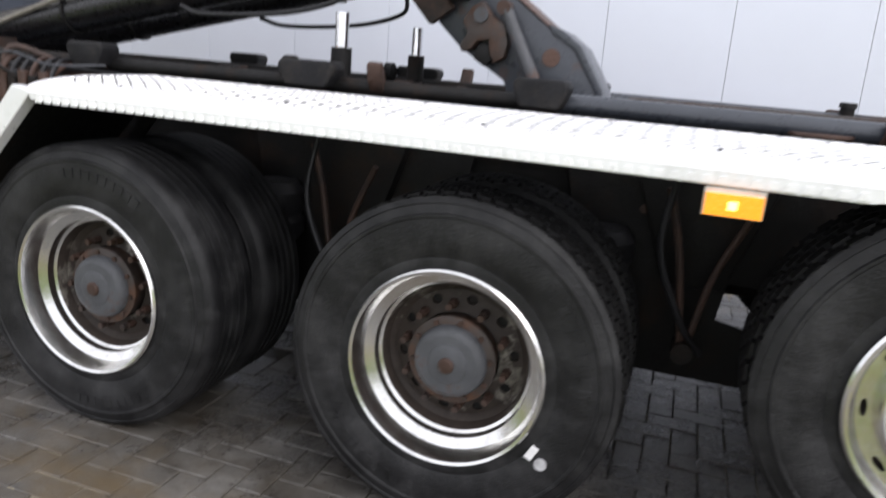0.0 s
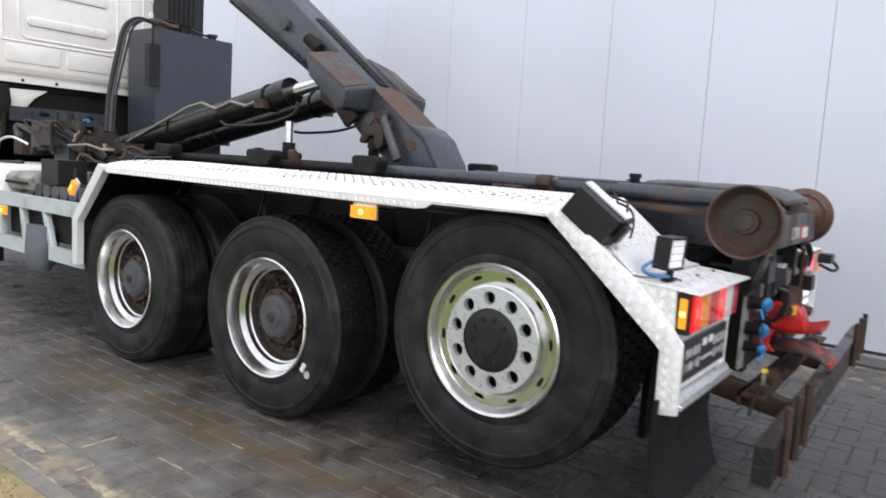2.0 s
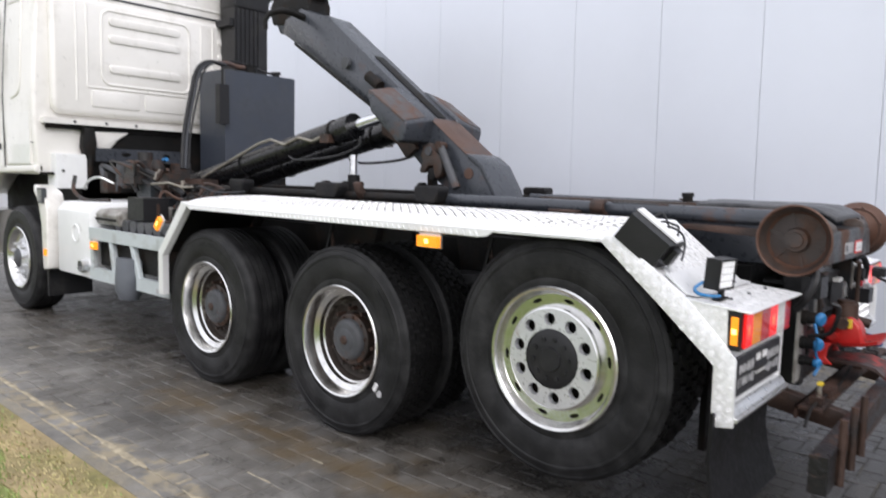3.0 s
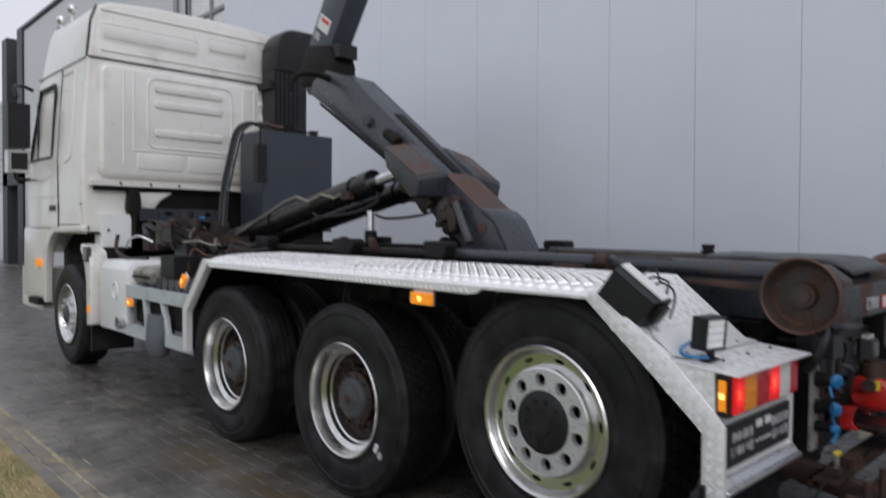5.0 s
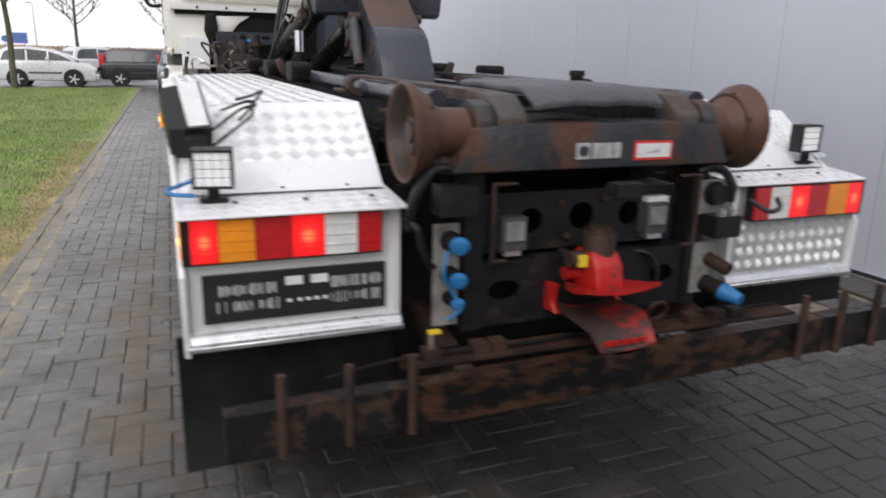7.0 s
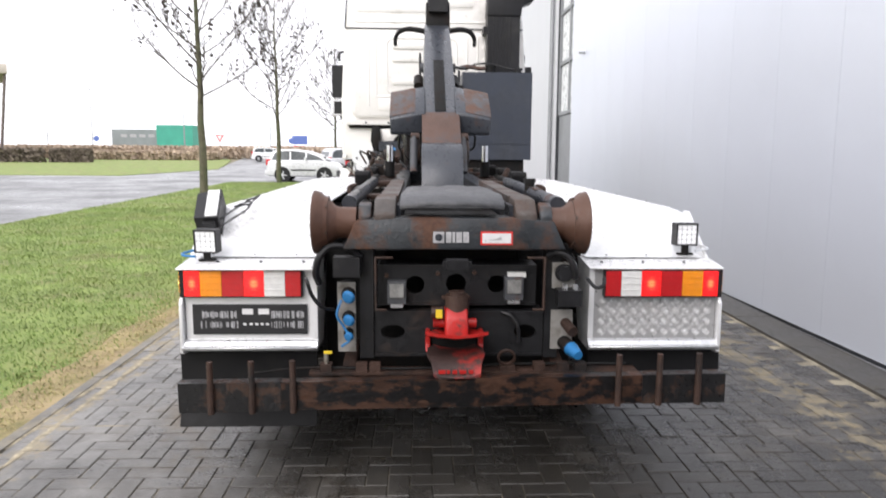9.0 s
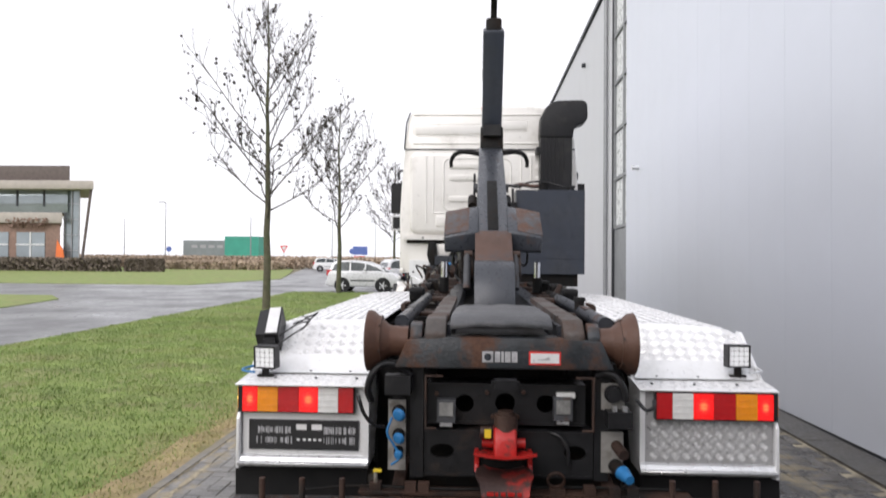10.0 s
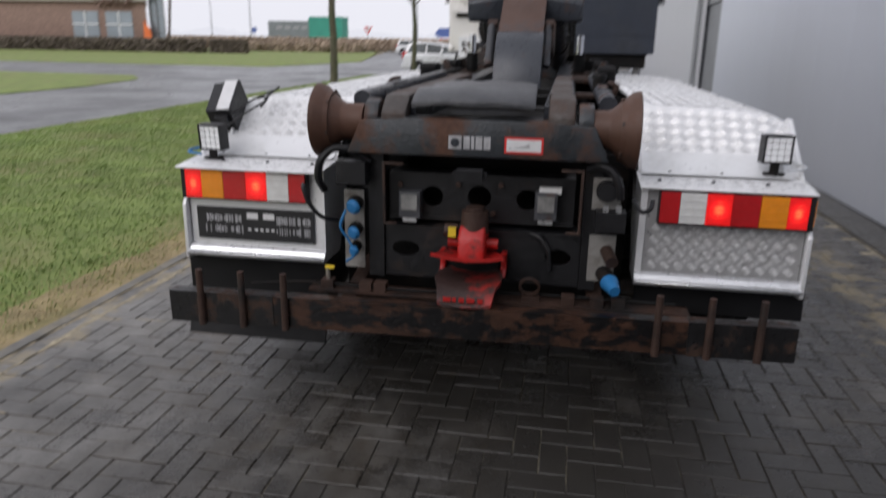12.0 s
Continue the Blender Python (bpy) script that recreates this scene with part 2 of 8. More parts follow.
M["panel"] = surf("grey_wall_panel", (0.69, 0.72, 0.785), 0.03, 0.4, 0.42, 0.30, 0.0, 30, rvar=0.04)
M["panel2"] = surf("pale_wall_panel", (0.60, 0.61, 0.63), 0.03, 0.4, 0.5, 0.1, 0.03, 30, rvar=0.04)
M["dark_trim"] = surf("dark_trim", (0.04, 0.043, 0.05), 0.15, 4, 0.5, 0.2, 0.05)
M["tread_bar"] = surf("polished_tread_bars", (0.93, 0.93, 0.93), 0.03, 4, 0.28, 0.35, 0.0)
M["alu"] = surf("aluminium", (0.74, 0.75, 0.76), 0.06, 4, 0.33, 0.85, 0.05, 90, (0.52, 0.53, 0.53), 5, 0.62, 0.1, 0.45)
M["plate_alu"] = surf("bright_aluminium_sheet", (0.82, 0.825, 0.83), 0.03, 4, 0.36, 0.3, 0.03, 120, (0.72, 0.72, 0.70), 2.5, 0.66, 0.12, 0.5)
M["tread"] = surf("aluminium_tread_plate", (0.86, 0.862, 0.865), 0.04, 4, 0.34, 0.22, 0.03, 120, (0.76, 0.76, 0.74), 2.5, 0.66, 0.12, 0.5)
M["cab"] = surf("cream_white_cab_paint", (0.80, 0.782, 0.745), 0.04, 1.5, 0.32, 0.12, 0.02, 40, (0.60, 0.57, 0.51), 1.6, 0.68, 0.14, 0.45, 0.05, coat=0.4)
M["white"] = surf("white_paint", (0.76, 0.77, 0.77), 0.05, 3, 0.4, 0, 0.03, 50, (0.55, 0.55, 0.53), 3, 0.68, 0.1)
M["rubber"] = surf("tyre_rubber", (0.0075, 0.0076, 0.0085), 0.35, 6, 0.50, 0, 0.22, 130, (0.034, 0.034, 0.035), 6.5, 0.56, 0.12, 0.62, spec=0.30)
M["tread_rubber"] = surf("tread_rubber", (0.0065, 0.0064, 0.0068), 0.35, 9, 0.55, 0, 0.2, 120, (0.014, 0.0135, 0.013), 8, 0.6, 0.1, 0.7, spec=0.28)
M["flap"] = surf("black_flap_rubber", (0.006, 0.006, 0.0066), 0.3, 4, 0.5, 0, 0.1, 60, (0.012, 0.0115, 0.011), 5, 0.62, 0.1, 0.7, spec=0.25)
M["ram"] = surf("glossy_black_ram", (0.006, 0.006, 0.007), 0.2, 4, 0.30, 0, 0.0, 60, (0.022, 0.018, 0.015), 5, 0.66, 0.06, 0.6)
M["black"] = surf("black_plastic", (0.013, 0.013, 0.0145), 0.25, 6, 0.45, 0, 0.08, 90, (0.05, 0.048, 0.045), 4, 0.66, 0.1, 0.6, spec=0.35)
M["grease"] = surf("greasy_grey_machinery", (0.034, 0.032, 0.031), 0.4, 9, 0.4, 0.2, 0.3, 60, (0.085, 0.042, 0.027), 9, 0.56, 0.08, 0.7)
M["pad"] = surf("dusty_black_rubber", (0.011, 0.011, 0.012), 0.3, 8, 0.6, 0, 0.3, 60, (0.038, 0.034, 0.030), 9, 0.60, 0.12, 0.8, spec=0.18)
M["worn_top"] = surf("slate_plate_worn_to_rust", (0.070, 0.072, 0.078), 0.25, 6, 0.45, 0.1, 0.25, 60, (0.125, 0.062, 0.04), 7, 0.50, 0.09, 0.7)
M["worn_mat"] = surf("worn_slate_rubber_mat", (0.052, 0.054, 0.060), 0.3, 5, 0.40, 0, 0.3, 70, (0.13, 0.13, 0.135), 6, 0.55, 0.12, 0.6)
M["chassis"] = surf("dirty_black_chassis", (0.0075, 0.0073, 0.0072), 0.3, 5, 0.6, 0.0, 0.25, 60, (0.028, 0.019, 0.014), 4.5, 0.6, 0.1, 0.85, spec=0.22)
M["paint"] = surf("dark_slate_paint", (0.043, 0.048, 0.058), 0.15, 3, 0.32, 0.1, 0.1, 60, RUST, 3.0, 0.66, 0.05, 0.8)
M["paint_rust"] = surf("slate_paint_worn_to_rust", (0.034, 0.039, 0.044), 0.35, 5, 0.40, 0.1, 0.25, 60, (0.105, 0.048, 0.028), 4.6, 0.55, 0.07, 0.75)
M["dusty"] = surf("dusty_worn_steel", (0.085, 0.074, 0.068), 0.35, 6, 0.55, 0.15, 0.25, 60, (0.085, 0.05, 0.036), 5, 0.52, 0.1, 0.75)
M["dirty_plate"] = surf("dirty_grey_plate", (0.30, 0.29, 0.27), 0.2, 8, 0.5, 0.2, 0.1, 60, (0.13, 0.11, 0.09), 9, 0.56, 0.1, 0.7)
M["rust"] = surf("rusty_steel", (0.056, 0.030, 0.021), 0.4, 6, 0.6, 0.2, 0.4, 70, (0.020, 0.017, 0.016), 5, 0.58, 0.08, 0.6)
M["roller"] = surf("rust_brown_roller", (0.092, 0.044, 0.028), 0.25, 4, 0.55, 0.15, 0.12, 60, (0.06, 0.045, 0.04), 3, 0.62, 0.1, 0.5)
M["roller_in"] = surf("greasy_dark_rust", (0.040, 0.030, 0.026), 0.35, 5, 0.5, 0.15, 0.25, 60, (0.085, 0.040, 0.022), 6, 0.56, 0.08, 0.7)
# Tone for the shading painted between the tread bars.
M["tread_shade"] = surf("grey_tread_shade", (0.17, 0.17, 0.165), 0.3, 9, 0.6, 0.1, 0)
M["rust_pale"] = surf("worn_rust_patch", (0.115, 0.062, 0.044), 0.3, 5, 0.55, 0.2, 0.3, 70, (0.065, 0.062, 0.066), 5, 0.54, 0.08, 0.5)
M["beam"] = surf("black_painted_rusty_beam", (0.054, 0.026, 0.016), 0.5, 11, 0.40, 0.2, 0.6, 45, (0.010, 0.0098, 0.0105), 13, 0.50, 0.035, 0.28, streak=(1, 0.6, 1.2))
M["beam_end"] = surf("black_painted_beam_end", (0.011, 0.0108, 0.0115), 0.3, 6, 0.35, 0.1, 0.3, 60, (0.055, 0.028, 0.017), 11, 0.57, 0.04, 0.7)
M["tank"] = surf("dark_blue_tank_paint", (0.045, 0.053, 0.071), 0.12, 1.5, 0.42, 0.1, 0.05, 50, (0.065, 0.07, 0.08), 1.3, 0.6, 0.12)
M["chrome"] = surf("polished_rim", (0.72, 0.72, 0.71), 0.1, 4, 0.21, 1.0, 0.04, 60, (0.58, 0.56, 0.53), 5, 0.66, 0.14, 0.30, 0.05)
M["disc"] = surf("dull_wheel_disc", (0.34, 0.32, 0.28), 0.3, 6, 0.24, 0.95, 0.12, 70, (0.030, 0.021, 0.016), 4, 0.43, 0.05, 0.7, 0.08, metal2=0.05)
M["rod"] = surf("chrome_rod", (0.75, 0.76, 0.78), 0.05, 4, 0.12, 1.0, 0)
M["silver"] = surf("silver_wheel_paint", (0.60, 0.61, 0.63), 0.08, 6, 0.33, 0.5, 0.0, 90, (0.3, 0.2, 0.14), 14, 0.66, 0.05, 0.7)
M["hub"] = surf("grey_hub_paint", (0.065, 0.068, 0.075), 0.25, 8, 0.6, 0.1, 0.25, 80, RUST, 9, 0.64, 0.06, 0.85)
M["rail"] = surf("pale_blue_grey_rail_paint", (0.50, 0.545, 0.56), 0.08, 4, 0.42, 0.1, 0.03, 60, (0.40, 0.41, 0.40), 5, 0.64, 0.1)
M["dome"] = surf("slate_grey_dome_paint", (0.12, 0.13, 0.15), 0.15, 6, 0.5, 0.1, 0.05)
M["pipe"] = surf("yellowed_steel_pipe", (0.30, 0.28, 0.24), 0.2, 8, 0.45, 0.6, 0.1, 80, RUST, 8, 0.62, 0.06, 0.8)
M["red"] = surf("worn_red_paint", (0.42, 0.016, 0.013), 0.2, 6, 0.38, 0, 0.2, 60, (0.10, 0.03, 0.024), 9, 0.60, 0.05, 0.7)
M["red_worn"] = surf("red_paint_worn_bare", (0.36, 0.028, 0.022), 0.3, 6, 0.45, 0.1, 0.2, 60, (0.06, 0.036, 0.032), 7, 0.43, 0.06, 0.55)
M["tail_plate"] = surf("dirty_dark_plate", (0.011, 0.0112, 0.0125), 0.25, 4, 0.45, 0.1, 0.15, 60, (0.034, 0.022, 0.016), 4.5, 0.65, 0.07, 0.7)
M["tread_grey"] = surf("dull_tread_plate", (0.50, 0.50, 0.50), 0.06, 4, 0.34, 0.5, 0.03, 120)
M["car_pane"] = surf("dark_car_window", (0.10, 0.11, 0.115), 0.3, 1.5, 0.25, 0.0, 0, spec=0.25)
M["slab"] = surf("damp_concrete_slab", (0.066, 0.062, 0.056), 0.22, 3.0, 0.4, 0, 0.3, 150, (0.10, 0.085, 0.06), 1.2, 0.58, 0.1)
M["blue"] = surf("blue_plastic", (0.02, 0.16, 0.38), 0.15, 8, 0.45, 0, 0.1)
M["yellow"] = surf("yellow_plastic", (0.75, 0.55, 0.03), 0.15, 8, 0.5, 0, 0.1)
M["lens_red"] = surf("red_lens", (0.50, 0.012, 0.015), 0.1, 20, 0.2, 0, 0.15, 250, coat=0.5)
M["lens_amber"] = surf("amber_lens", (0.88, 0.30, 0.015), 0.1, 20, 0.2, 0, 0.15, 250, coat=0.5)
M["lens_white"] = surf("clear_lens", (0.72, 0.72, 0.70), 0.1, 20, 0.2, 0, 0.15, 250, coat=0.5)
M["lit_red"] = lit_lens("lit_red_lens", (0.55, 0.012, 0.012), (1.0, 0.012, 0.012), (1.0, 0.16, 0.05), 0.42, 1.35)
M["lens_smoke"] = surf("dull_clear_lens", (0.26, 0.26, 0.25), 0.3, 20, 0.2, 0.2, 0.2, 200, coat=0.5)
M["lit_amber"] = surf("lit_amber_lens", (0.85, 0.28, 0.02), 0.1, 20, 0.25, 0, 0, emit=((1.0, 0.3, 0.01), 0.45))
M["amber_bulb"] = surf("glowing_amber_bulb", (0.95, 0.6, 0.1), 0.1, 20, 0.3, 0, 0, emit=((1.0, 0.65, 0.15), 2.4))
M["plate"] = surf("black_number_plate", (0.02, 0.02, 0.022), 0.2, 8, 0.4, 0, 0.05)
M["mark"] = surf("white_print", (0.72, 0.72, 0.72), 0.08, 20, 0.5, 0, 0)
M["mark_dim"] = surf("worn_grey_print", (0.42, 0.42, 0.43), 0.3, 40, 0.6, 0, 0)
M["sticker_red"] = surf("red_print", (0.65, 0.04, 0.035), 0.1, 20, 0.5, 0, 0)
M["glass"] = surf("dark_vehicle_glass", (0.025, 0.035, 0.038), 0.1, 2, 0.05, 0, 0, coat=0.6)
M["led"] = surf("led_reflector", (0.90, 0.91, 0.92), 0.08, 20, 0.22, 0.0, 0)
M["bark"] = surf("green_grey_bark", (0.105, 0.098, 0.062), 0.3, 6, 0.9, 0, 0.6, 60, (0.08, 0.10, 0.045), 2, 0.55, 0.1)
M["twig"] = surf("dark_twigs", (0.062, 0.052, 0.042), 0.2, 6, 0.9, 0, 0)
M["leaf"] = surf("withered_leaf", (0.040, 0.031, 0.022), 0.3, 3, 0.8, 0, 0, island=True, pvar=0.5)
# Hedge and brown brick are lightened to put the fog's haze into their colour.
M["hedge"] = surf("brown_hedge", (0.25, 0.205, 0.165), 0.35, 4, 0.9, 0, 0.4, 20, island=True, pvar=0.5)
M["reed"] = surf("dry_reed", (0.58, 0.46, 0.35), 0.3, 1.5, 0.9, 0, 0, island=True, pvar=0.4)
M["brickdark"] = surf("dark_brick", (0.135, 0.11, 0.1), 0.15, 3, 0.8, 0, 0.2)
M["brickbrown"] = surf("brown_brick", (0.28, 0.185, 0.145), 0.2, 3, 0.8, 0, 0.2)
M["concrete"] = surf("pale_concrete", (0.45, 0.41, 0.37), 0.1, 2, 0.8, 0, 0.1)
M["cab_glass"] = surf("greenish_cab_glass", (0.06, 0.15, 0.16), 0.3, 1.2, 0.05, 0.3, 0, coat=0.5)
M["pane"] = surf("reflecting_window_glass", (0.30, 0.34, 0.36), 0.1, 0.6, 0.06, 0.4, 0)
M["pane_white"] = surf("frosted_window_pane", (0.78, 0.80, 0.80), 0.05, 1.0, 0.3, 0, 0)
M["green"] = surf("green_sheet", (0.05, 0.33, 0.24), 0.1, 0.5, 0.6, 0, 0.05)
M["far_grey"] = surf("far_grey_trailer", (0.24, 0.27, 0.27), 0.15, 0.4, 0.7, 0, 0)
# Emission paints the fog's haze onto the far woods.
M["fog_glow_wood"] = surf("woods_glowing_for_fog", (0.10, 0.10, 0.10), 0.1, 0.05, 1.0, 0, 0, emit=((0.94, 0.96, 1.0), 0.74))
M["mast"] = surf("galvanised_mast", (0.30, 0.31, 0.32), 0.1, 3, 0.5, 0.4, 0)
M["orange"] = surf("orange_sheet", (0.85, 0.20, 0.05), 0.1, 2, 0.6, 0, 0)
M["skyblue"] = surf("blue_sign", (0.10, 0.16, 0.42), 0.1, 2, 0.5, 0, 0)
M["car_silver"] = surf("silver_car_paint", (0.68, 0.69, 0.70), 0.03, 2, 0.3, 0.2, 0, coat=0.1)
M["car_dark"] = surf("dark_car_paint", (0.022, 0.023, 0.028), 0.05, 2, 0.25, 0.1, 0, coat=0.5)
M["car_green"] = surf("grey_green_car_paint", (0.085, 0.10, 0.105), 0.05, 2, 0.25, 0.3, 0, coat=0.5)


def sandy(mt, bands, tone=(0.23, 0.195, 0.13, 1), low=0.66, high=0.82, dull=0.85, scale=3.2, most=1.0):
    """Sand, stains or a plain tone laid over a ground material in ragged bands (y, half width, x from, x to)."""
    n, l = mt.node_tree.nodes, mt.node_tree.links
    bs = n["Principled BSDF"]
    sep = n.new("ShaderNodeSeparateXYZ")
    spot = n.new("ShaderNodeNewGeometry").outputs["Position"]
    l.new(spot, sep.inputs[0])
    def calc(op, a, b=0.0):
        m = n.new("ShaderNodeMath")
        m.operation = op
        for sock, v in zip(m.inputs, (a, b)):
            if isinstance(v, (int, float)):
                sock.default_value = v
            else:
                l.new(v, sock)
        return m.outputs[0]
    total = None
    for y, half, x0, x1 in bands:
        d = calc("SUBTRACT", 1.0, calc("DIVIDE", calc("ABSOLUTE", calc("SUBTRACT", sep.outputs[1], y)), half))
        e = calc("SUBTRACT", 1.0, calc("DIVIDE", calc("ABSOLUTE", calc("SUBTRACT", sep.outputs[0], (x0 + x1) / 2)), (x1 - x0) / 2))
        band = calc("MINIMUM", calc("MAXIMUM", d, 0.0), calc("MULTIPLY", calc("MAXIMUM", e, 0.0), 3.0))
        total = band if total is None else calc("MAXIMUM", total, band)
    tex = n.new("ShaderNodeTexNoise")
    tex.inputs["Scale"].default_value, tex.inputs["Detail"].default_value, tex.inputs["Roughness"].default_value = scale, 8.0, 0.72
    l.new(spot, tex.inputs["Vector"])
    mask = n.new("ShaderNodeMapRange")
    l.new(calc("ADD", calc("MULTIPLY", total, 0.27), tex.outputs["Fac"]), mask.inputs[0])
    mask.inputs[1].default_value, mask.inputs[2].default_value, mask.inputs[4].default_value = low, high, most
    for sock, v in (("Base Color", tone), ("Roughness", None)):
        old = bs.inputs[sock].links[0].from_socket
        m = n.new("ShaderNodeMix")
        m.data_type = "RGBA"
        l.new(mask.outputs[0], m.inputs[0])
        l.new(old, m.inputs[6])
        m.inputs[7].default_value = v or (dull, dull, dull, 1)
        l.new(m.outputs[2], bs.inputs[sock])


for key in ("paver", "paver_piece"):
    sandy(M[key], [(0.85, 1.35, -14.0, 6.0)], (0.220, 0.211, 0.196, 1), 0.42, 0.84, 0.36, 4.5, 0.95)
    # Darker tone over the pavers behind the lorry and along the hall.
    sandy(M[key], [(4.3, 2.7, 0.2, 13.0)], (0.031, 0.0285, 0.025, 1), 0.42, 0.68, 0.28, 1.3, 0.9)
    sandy(M[key], [(1.64, 0.34, -2.6, 1.5)], (0.115, 0.080, 0.038, 1), 0.60, 0.84, 0.4, 2.4, 0.75)
for key in ("paver", "paver_piece", "slab", "kerb"):
    sandy(M[key], [(5.38, 0.55, -9.0, 3.2), (0.93, 0.30, -14.0, 4.5)], tone=(0.36, 0.30, 0.19, 1), low=0.70, high=0.82, scale=6.5, most=0.6)
sandy(M["sand"], [(5.38, 0.8, -9.0, 5.0), (0.9, 0.9, -14.0, 4.5)], (0.34, 0.30, 0.22, 1), 0.50, 0.66, scale=2.2)

# ---- ground, yard, kerb, road ----
def structure(name, me, label, category):
    return tagged(new(name, me), label, category, "", "structure")


def sheet(name, pts, z, material, label, category, thick=0.02):
    bm = B()
    prism(bm, pts, "z", z - thick, z)
    return structure(name, mesh_of(name, bm, material), label, category)


def kerb_y(x):
    return 0.85 - 0.0105 * x


sheet("ground", [(-1500, -1500), (300, -1500), (300, 1500), (-1500, 1500)], -0.08, M["field"], "flat open field of pale grass under fog", "field")
sheet("yard_bed", [(-26.0, kerb_y(-26) - 0.1), (14, kerb_y(14) - 0.1), (14, 6.3), (-26.0, 6.3)], -0.0065, M["sand"], "sandy bed that fills the joints of the yard", "ground", 0.05)
sheet("lawn_soil", [(-26.6, -5.2), (14, -5.3), (14, kerb_y(14) - 0.088), (-26.6, kerb_y(-26.6) - 0.088)], 0.0, M["soil"], "short green lawn beside the paved yard", "lawn", 0.06)
edge = [(x, kerb_y(x) - 0.34 - 0.12 * min(1.0, max(0.0, x + 2.0) / 3) - 0.13 * noise.noise((x * 1.3, 3.1, 0)) - 0.06 * noise.noise((x * 5.0, 7.7, 0))) for x in [14 - 0.15 * i for i in range(140)]]
sheet("lawn_edge", [(-7.0, kerb_y(-7) - 0.084), (14, kerb_y(14) - 0.084)] + edge, 0.006, M["soil_edge"], "worn brown strip of dry grass along the kerb", "lawn edge", 0.02)
sheet("road", [(-140, -30), (-60, -14), (-44, -10.6), (-33, -12.6), (-33.5, -60), (-25, -60), (-22.5, -14), (-20, -12), (-16, -11.2), (16, -11), (16, -5.35), (-22, -5.25), (-25.5, -4.6),
               (-26.55, -3.2), (-26.6, 1.1), (-26.05, 1.15), (-26.05, 6.3), (-70, 10), (-140, -22)], -0.03, M["asphalt"], "damp grey asphalt road with a side branch", "road", 0.03)
for pts, nm in (([(-16, -11.2), (-20, -12), (-22.2, -13.6), (-24.7, -60), (16, -60), (16, -11)], "verge"), ([(-44, -10.6), (-33, -12.6), (-33.5, -60), (-80, -60), (-80, -19), (-60, -14.2)], "verge")):
    sheet(nm, pts, -0.005, M["soil"], "grass verge across the road", "verge", 0.05)


def kerb_stones():
    """Concrete kerb stones, each a metre long, flush with the paving."""
    run = tagged(new("kerb", mesh_of("kerb", box(B(), (-26, 0.3, -0.09), (14, 0.31, -0.085)), M["kerb"])), "flush grey concrete kerb between lawn and paving", "kerb", "", "structure")
    bm = B()
    box(bm, (0.004, 0.045, -0.07), (0.996, 0.115, 0.008))
    me = mesh_of("kerb_stone", bm, M["kerb"], 0.012)
    for i in range(-26, 14):
        ob = new("kerb_stone", me)
        ob.parent = run
        ob.matrix_basis = pose(i, kerb_y(i) - 0.13, 0.006 * noise.noise((i * 3.3, 0, 0)), 0, 0, -0.6)


kerb_stones()


def paver_shape(w, d, z, lean, m):
    """Eight corners of a paver, with a chamfered top, at its place."""
    g, c = 0.0025, 0.0032
    low = [(g, g, -0.06), (w - g, g, -0.06), (w - g, d - g, -0.06), (g, d - g, -0.06)]
    mid = [(a, b, z - c) for a, b, _ in low]
    top = [(g + c, g + c, z), (w - g - c, g + c, z + lean), (w - g - c, d - g - c, z + lean), (g + c, d - g - c, z)]
    return [(m[0] + a, m[1] + b, h) for a, b, h in low + mid + top]


PAVER_FACES = [(0, 1, 5, 4), (1, 2, 6, 5), (2, 3, 7, 6), (3, 0, 4, 7), (4, 5, 9, 8), (5, 6, 10, 9), (6, 7, 11, 10), (7, 4, 8, 11), (8, 9, 10, 11)]


def paving():
    """Pavers in herringbone, with one row along the kerb; those behind the lorry are objects of their own."""
    rng = random.Random(4)
    w = 0.104
    base = structure("pavement", raw("pavement", [(13.5, 6.0, -0.05), (13.9, 6.0, -0.05), (13.9, 6.2, -0.05)], [(0, 1, 2)], M["sand"]), "damp grey concrete pavers laid in herringbone", "pavement")
    verts, faces = [], []
    near, kinds = [], {}
    for i in range(-250, 133):
        for j in range(-1, 53):
            k = (i - j) % 4
            if k not in (0, 3):
                continue
            x, y = i * w, kerb_y(i * w) + 0.095 + j * w
            sx, sy = (2 * w, w) if k == 0 else (w, 2 * w)
            if j < 0 and k == 0:
                continue
            if j < 0:
                y, sy = y + w, w
            if y + sy > 5.87 or x > 13.6:
                continue
            z = 0.003 * noise.noise((x * 0.8, y * 0.8, 0)) + rng.uniform(-0.0015, 0.0015)
            lean = rng.uniform(-0.002, 0.002)
            if j >= 0 and 1.95 < x < 3.3 and 1.0 < y < 3.5 and len(near) < 300:
                near.append((x, y, z, k))
                continue
            n0 = len(verts)
            verts += paver_shape(sx, sy, z, lean, (x, y))
            faces += [tuple(n0 + q for q in f) for f in PAVER_FACES]
    for i in range(-127, 66):
        x = i * 2 * w
        n0 = len(verts)
        verts += paver_shape(2 * w, 0.1, rng.uniform(-0.003, 0.002), 0, (x, kerb_y(x) - 0.008))
        faces += [tuple(n0 + q for q in f) for f in PAVER_FACES]
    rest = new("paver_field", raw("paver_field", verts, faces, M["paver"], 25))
    rest.parent = base
    tagged(rest, kind="stuff")
    for k in (0, 3):
        sx, sy = (2 * w, w) if k == 0 else (w, 2 * w)
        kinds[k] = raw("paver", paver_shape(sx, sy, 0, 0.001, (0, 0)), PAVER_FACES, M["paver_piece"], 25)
    for x, y, z, k in near:
        ob = new("paver", kinds[k])
        ob.parent = base
        ob.location = (x, y, z)


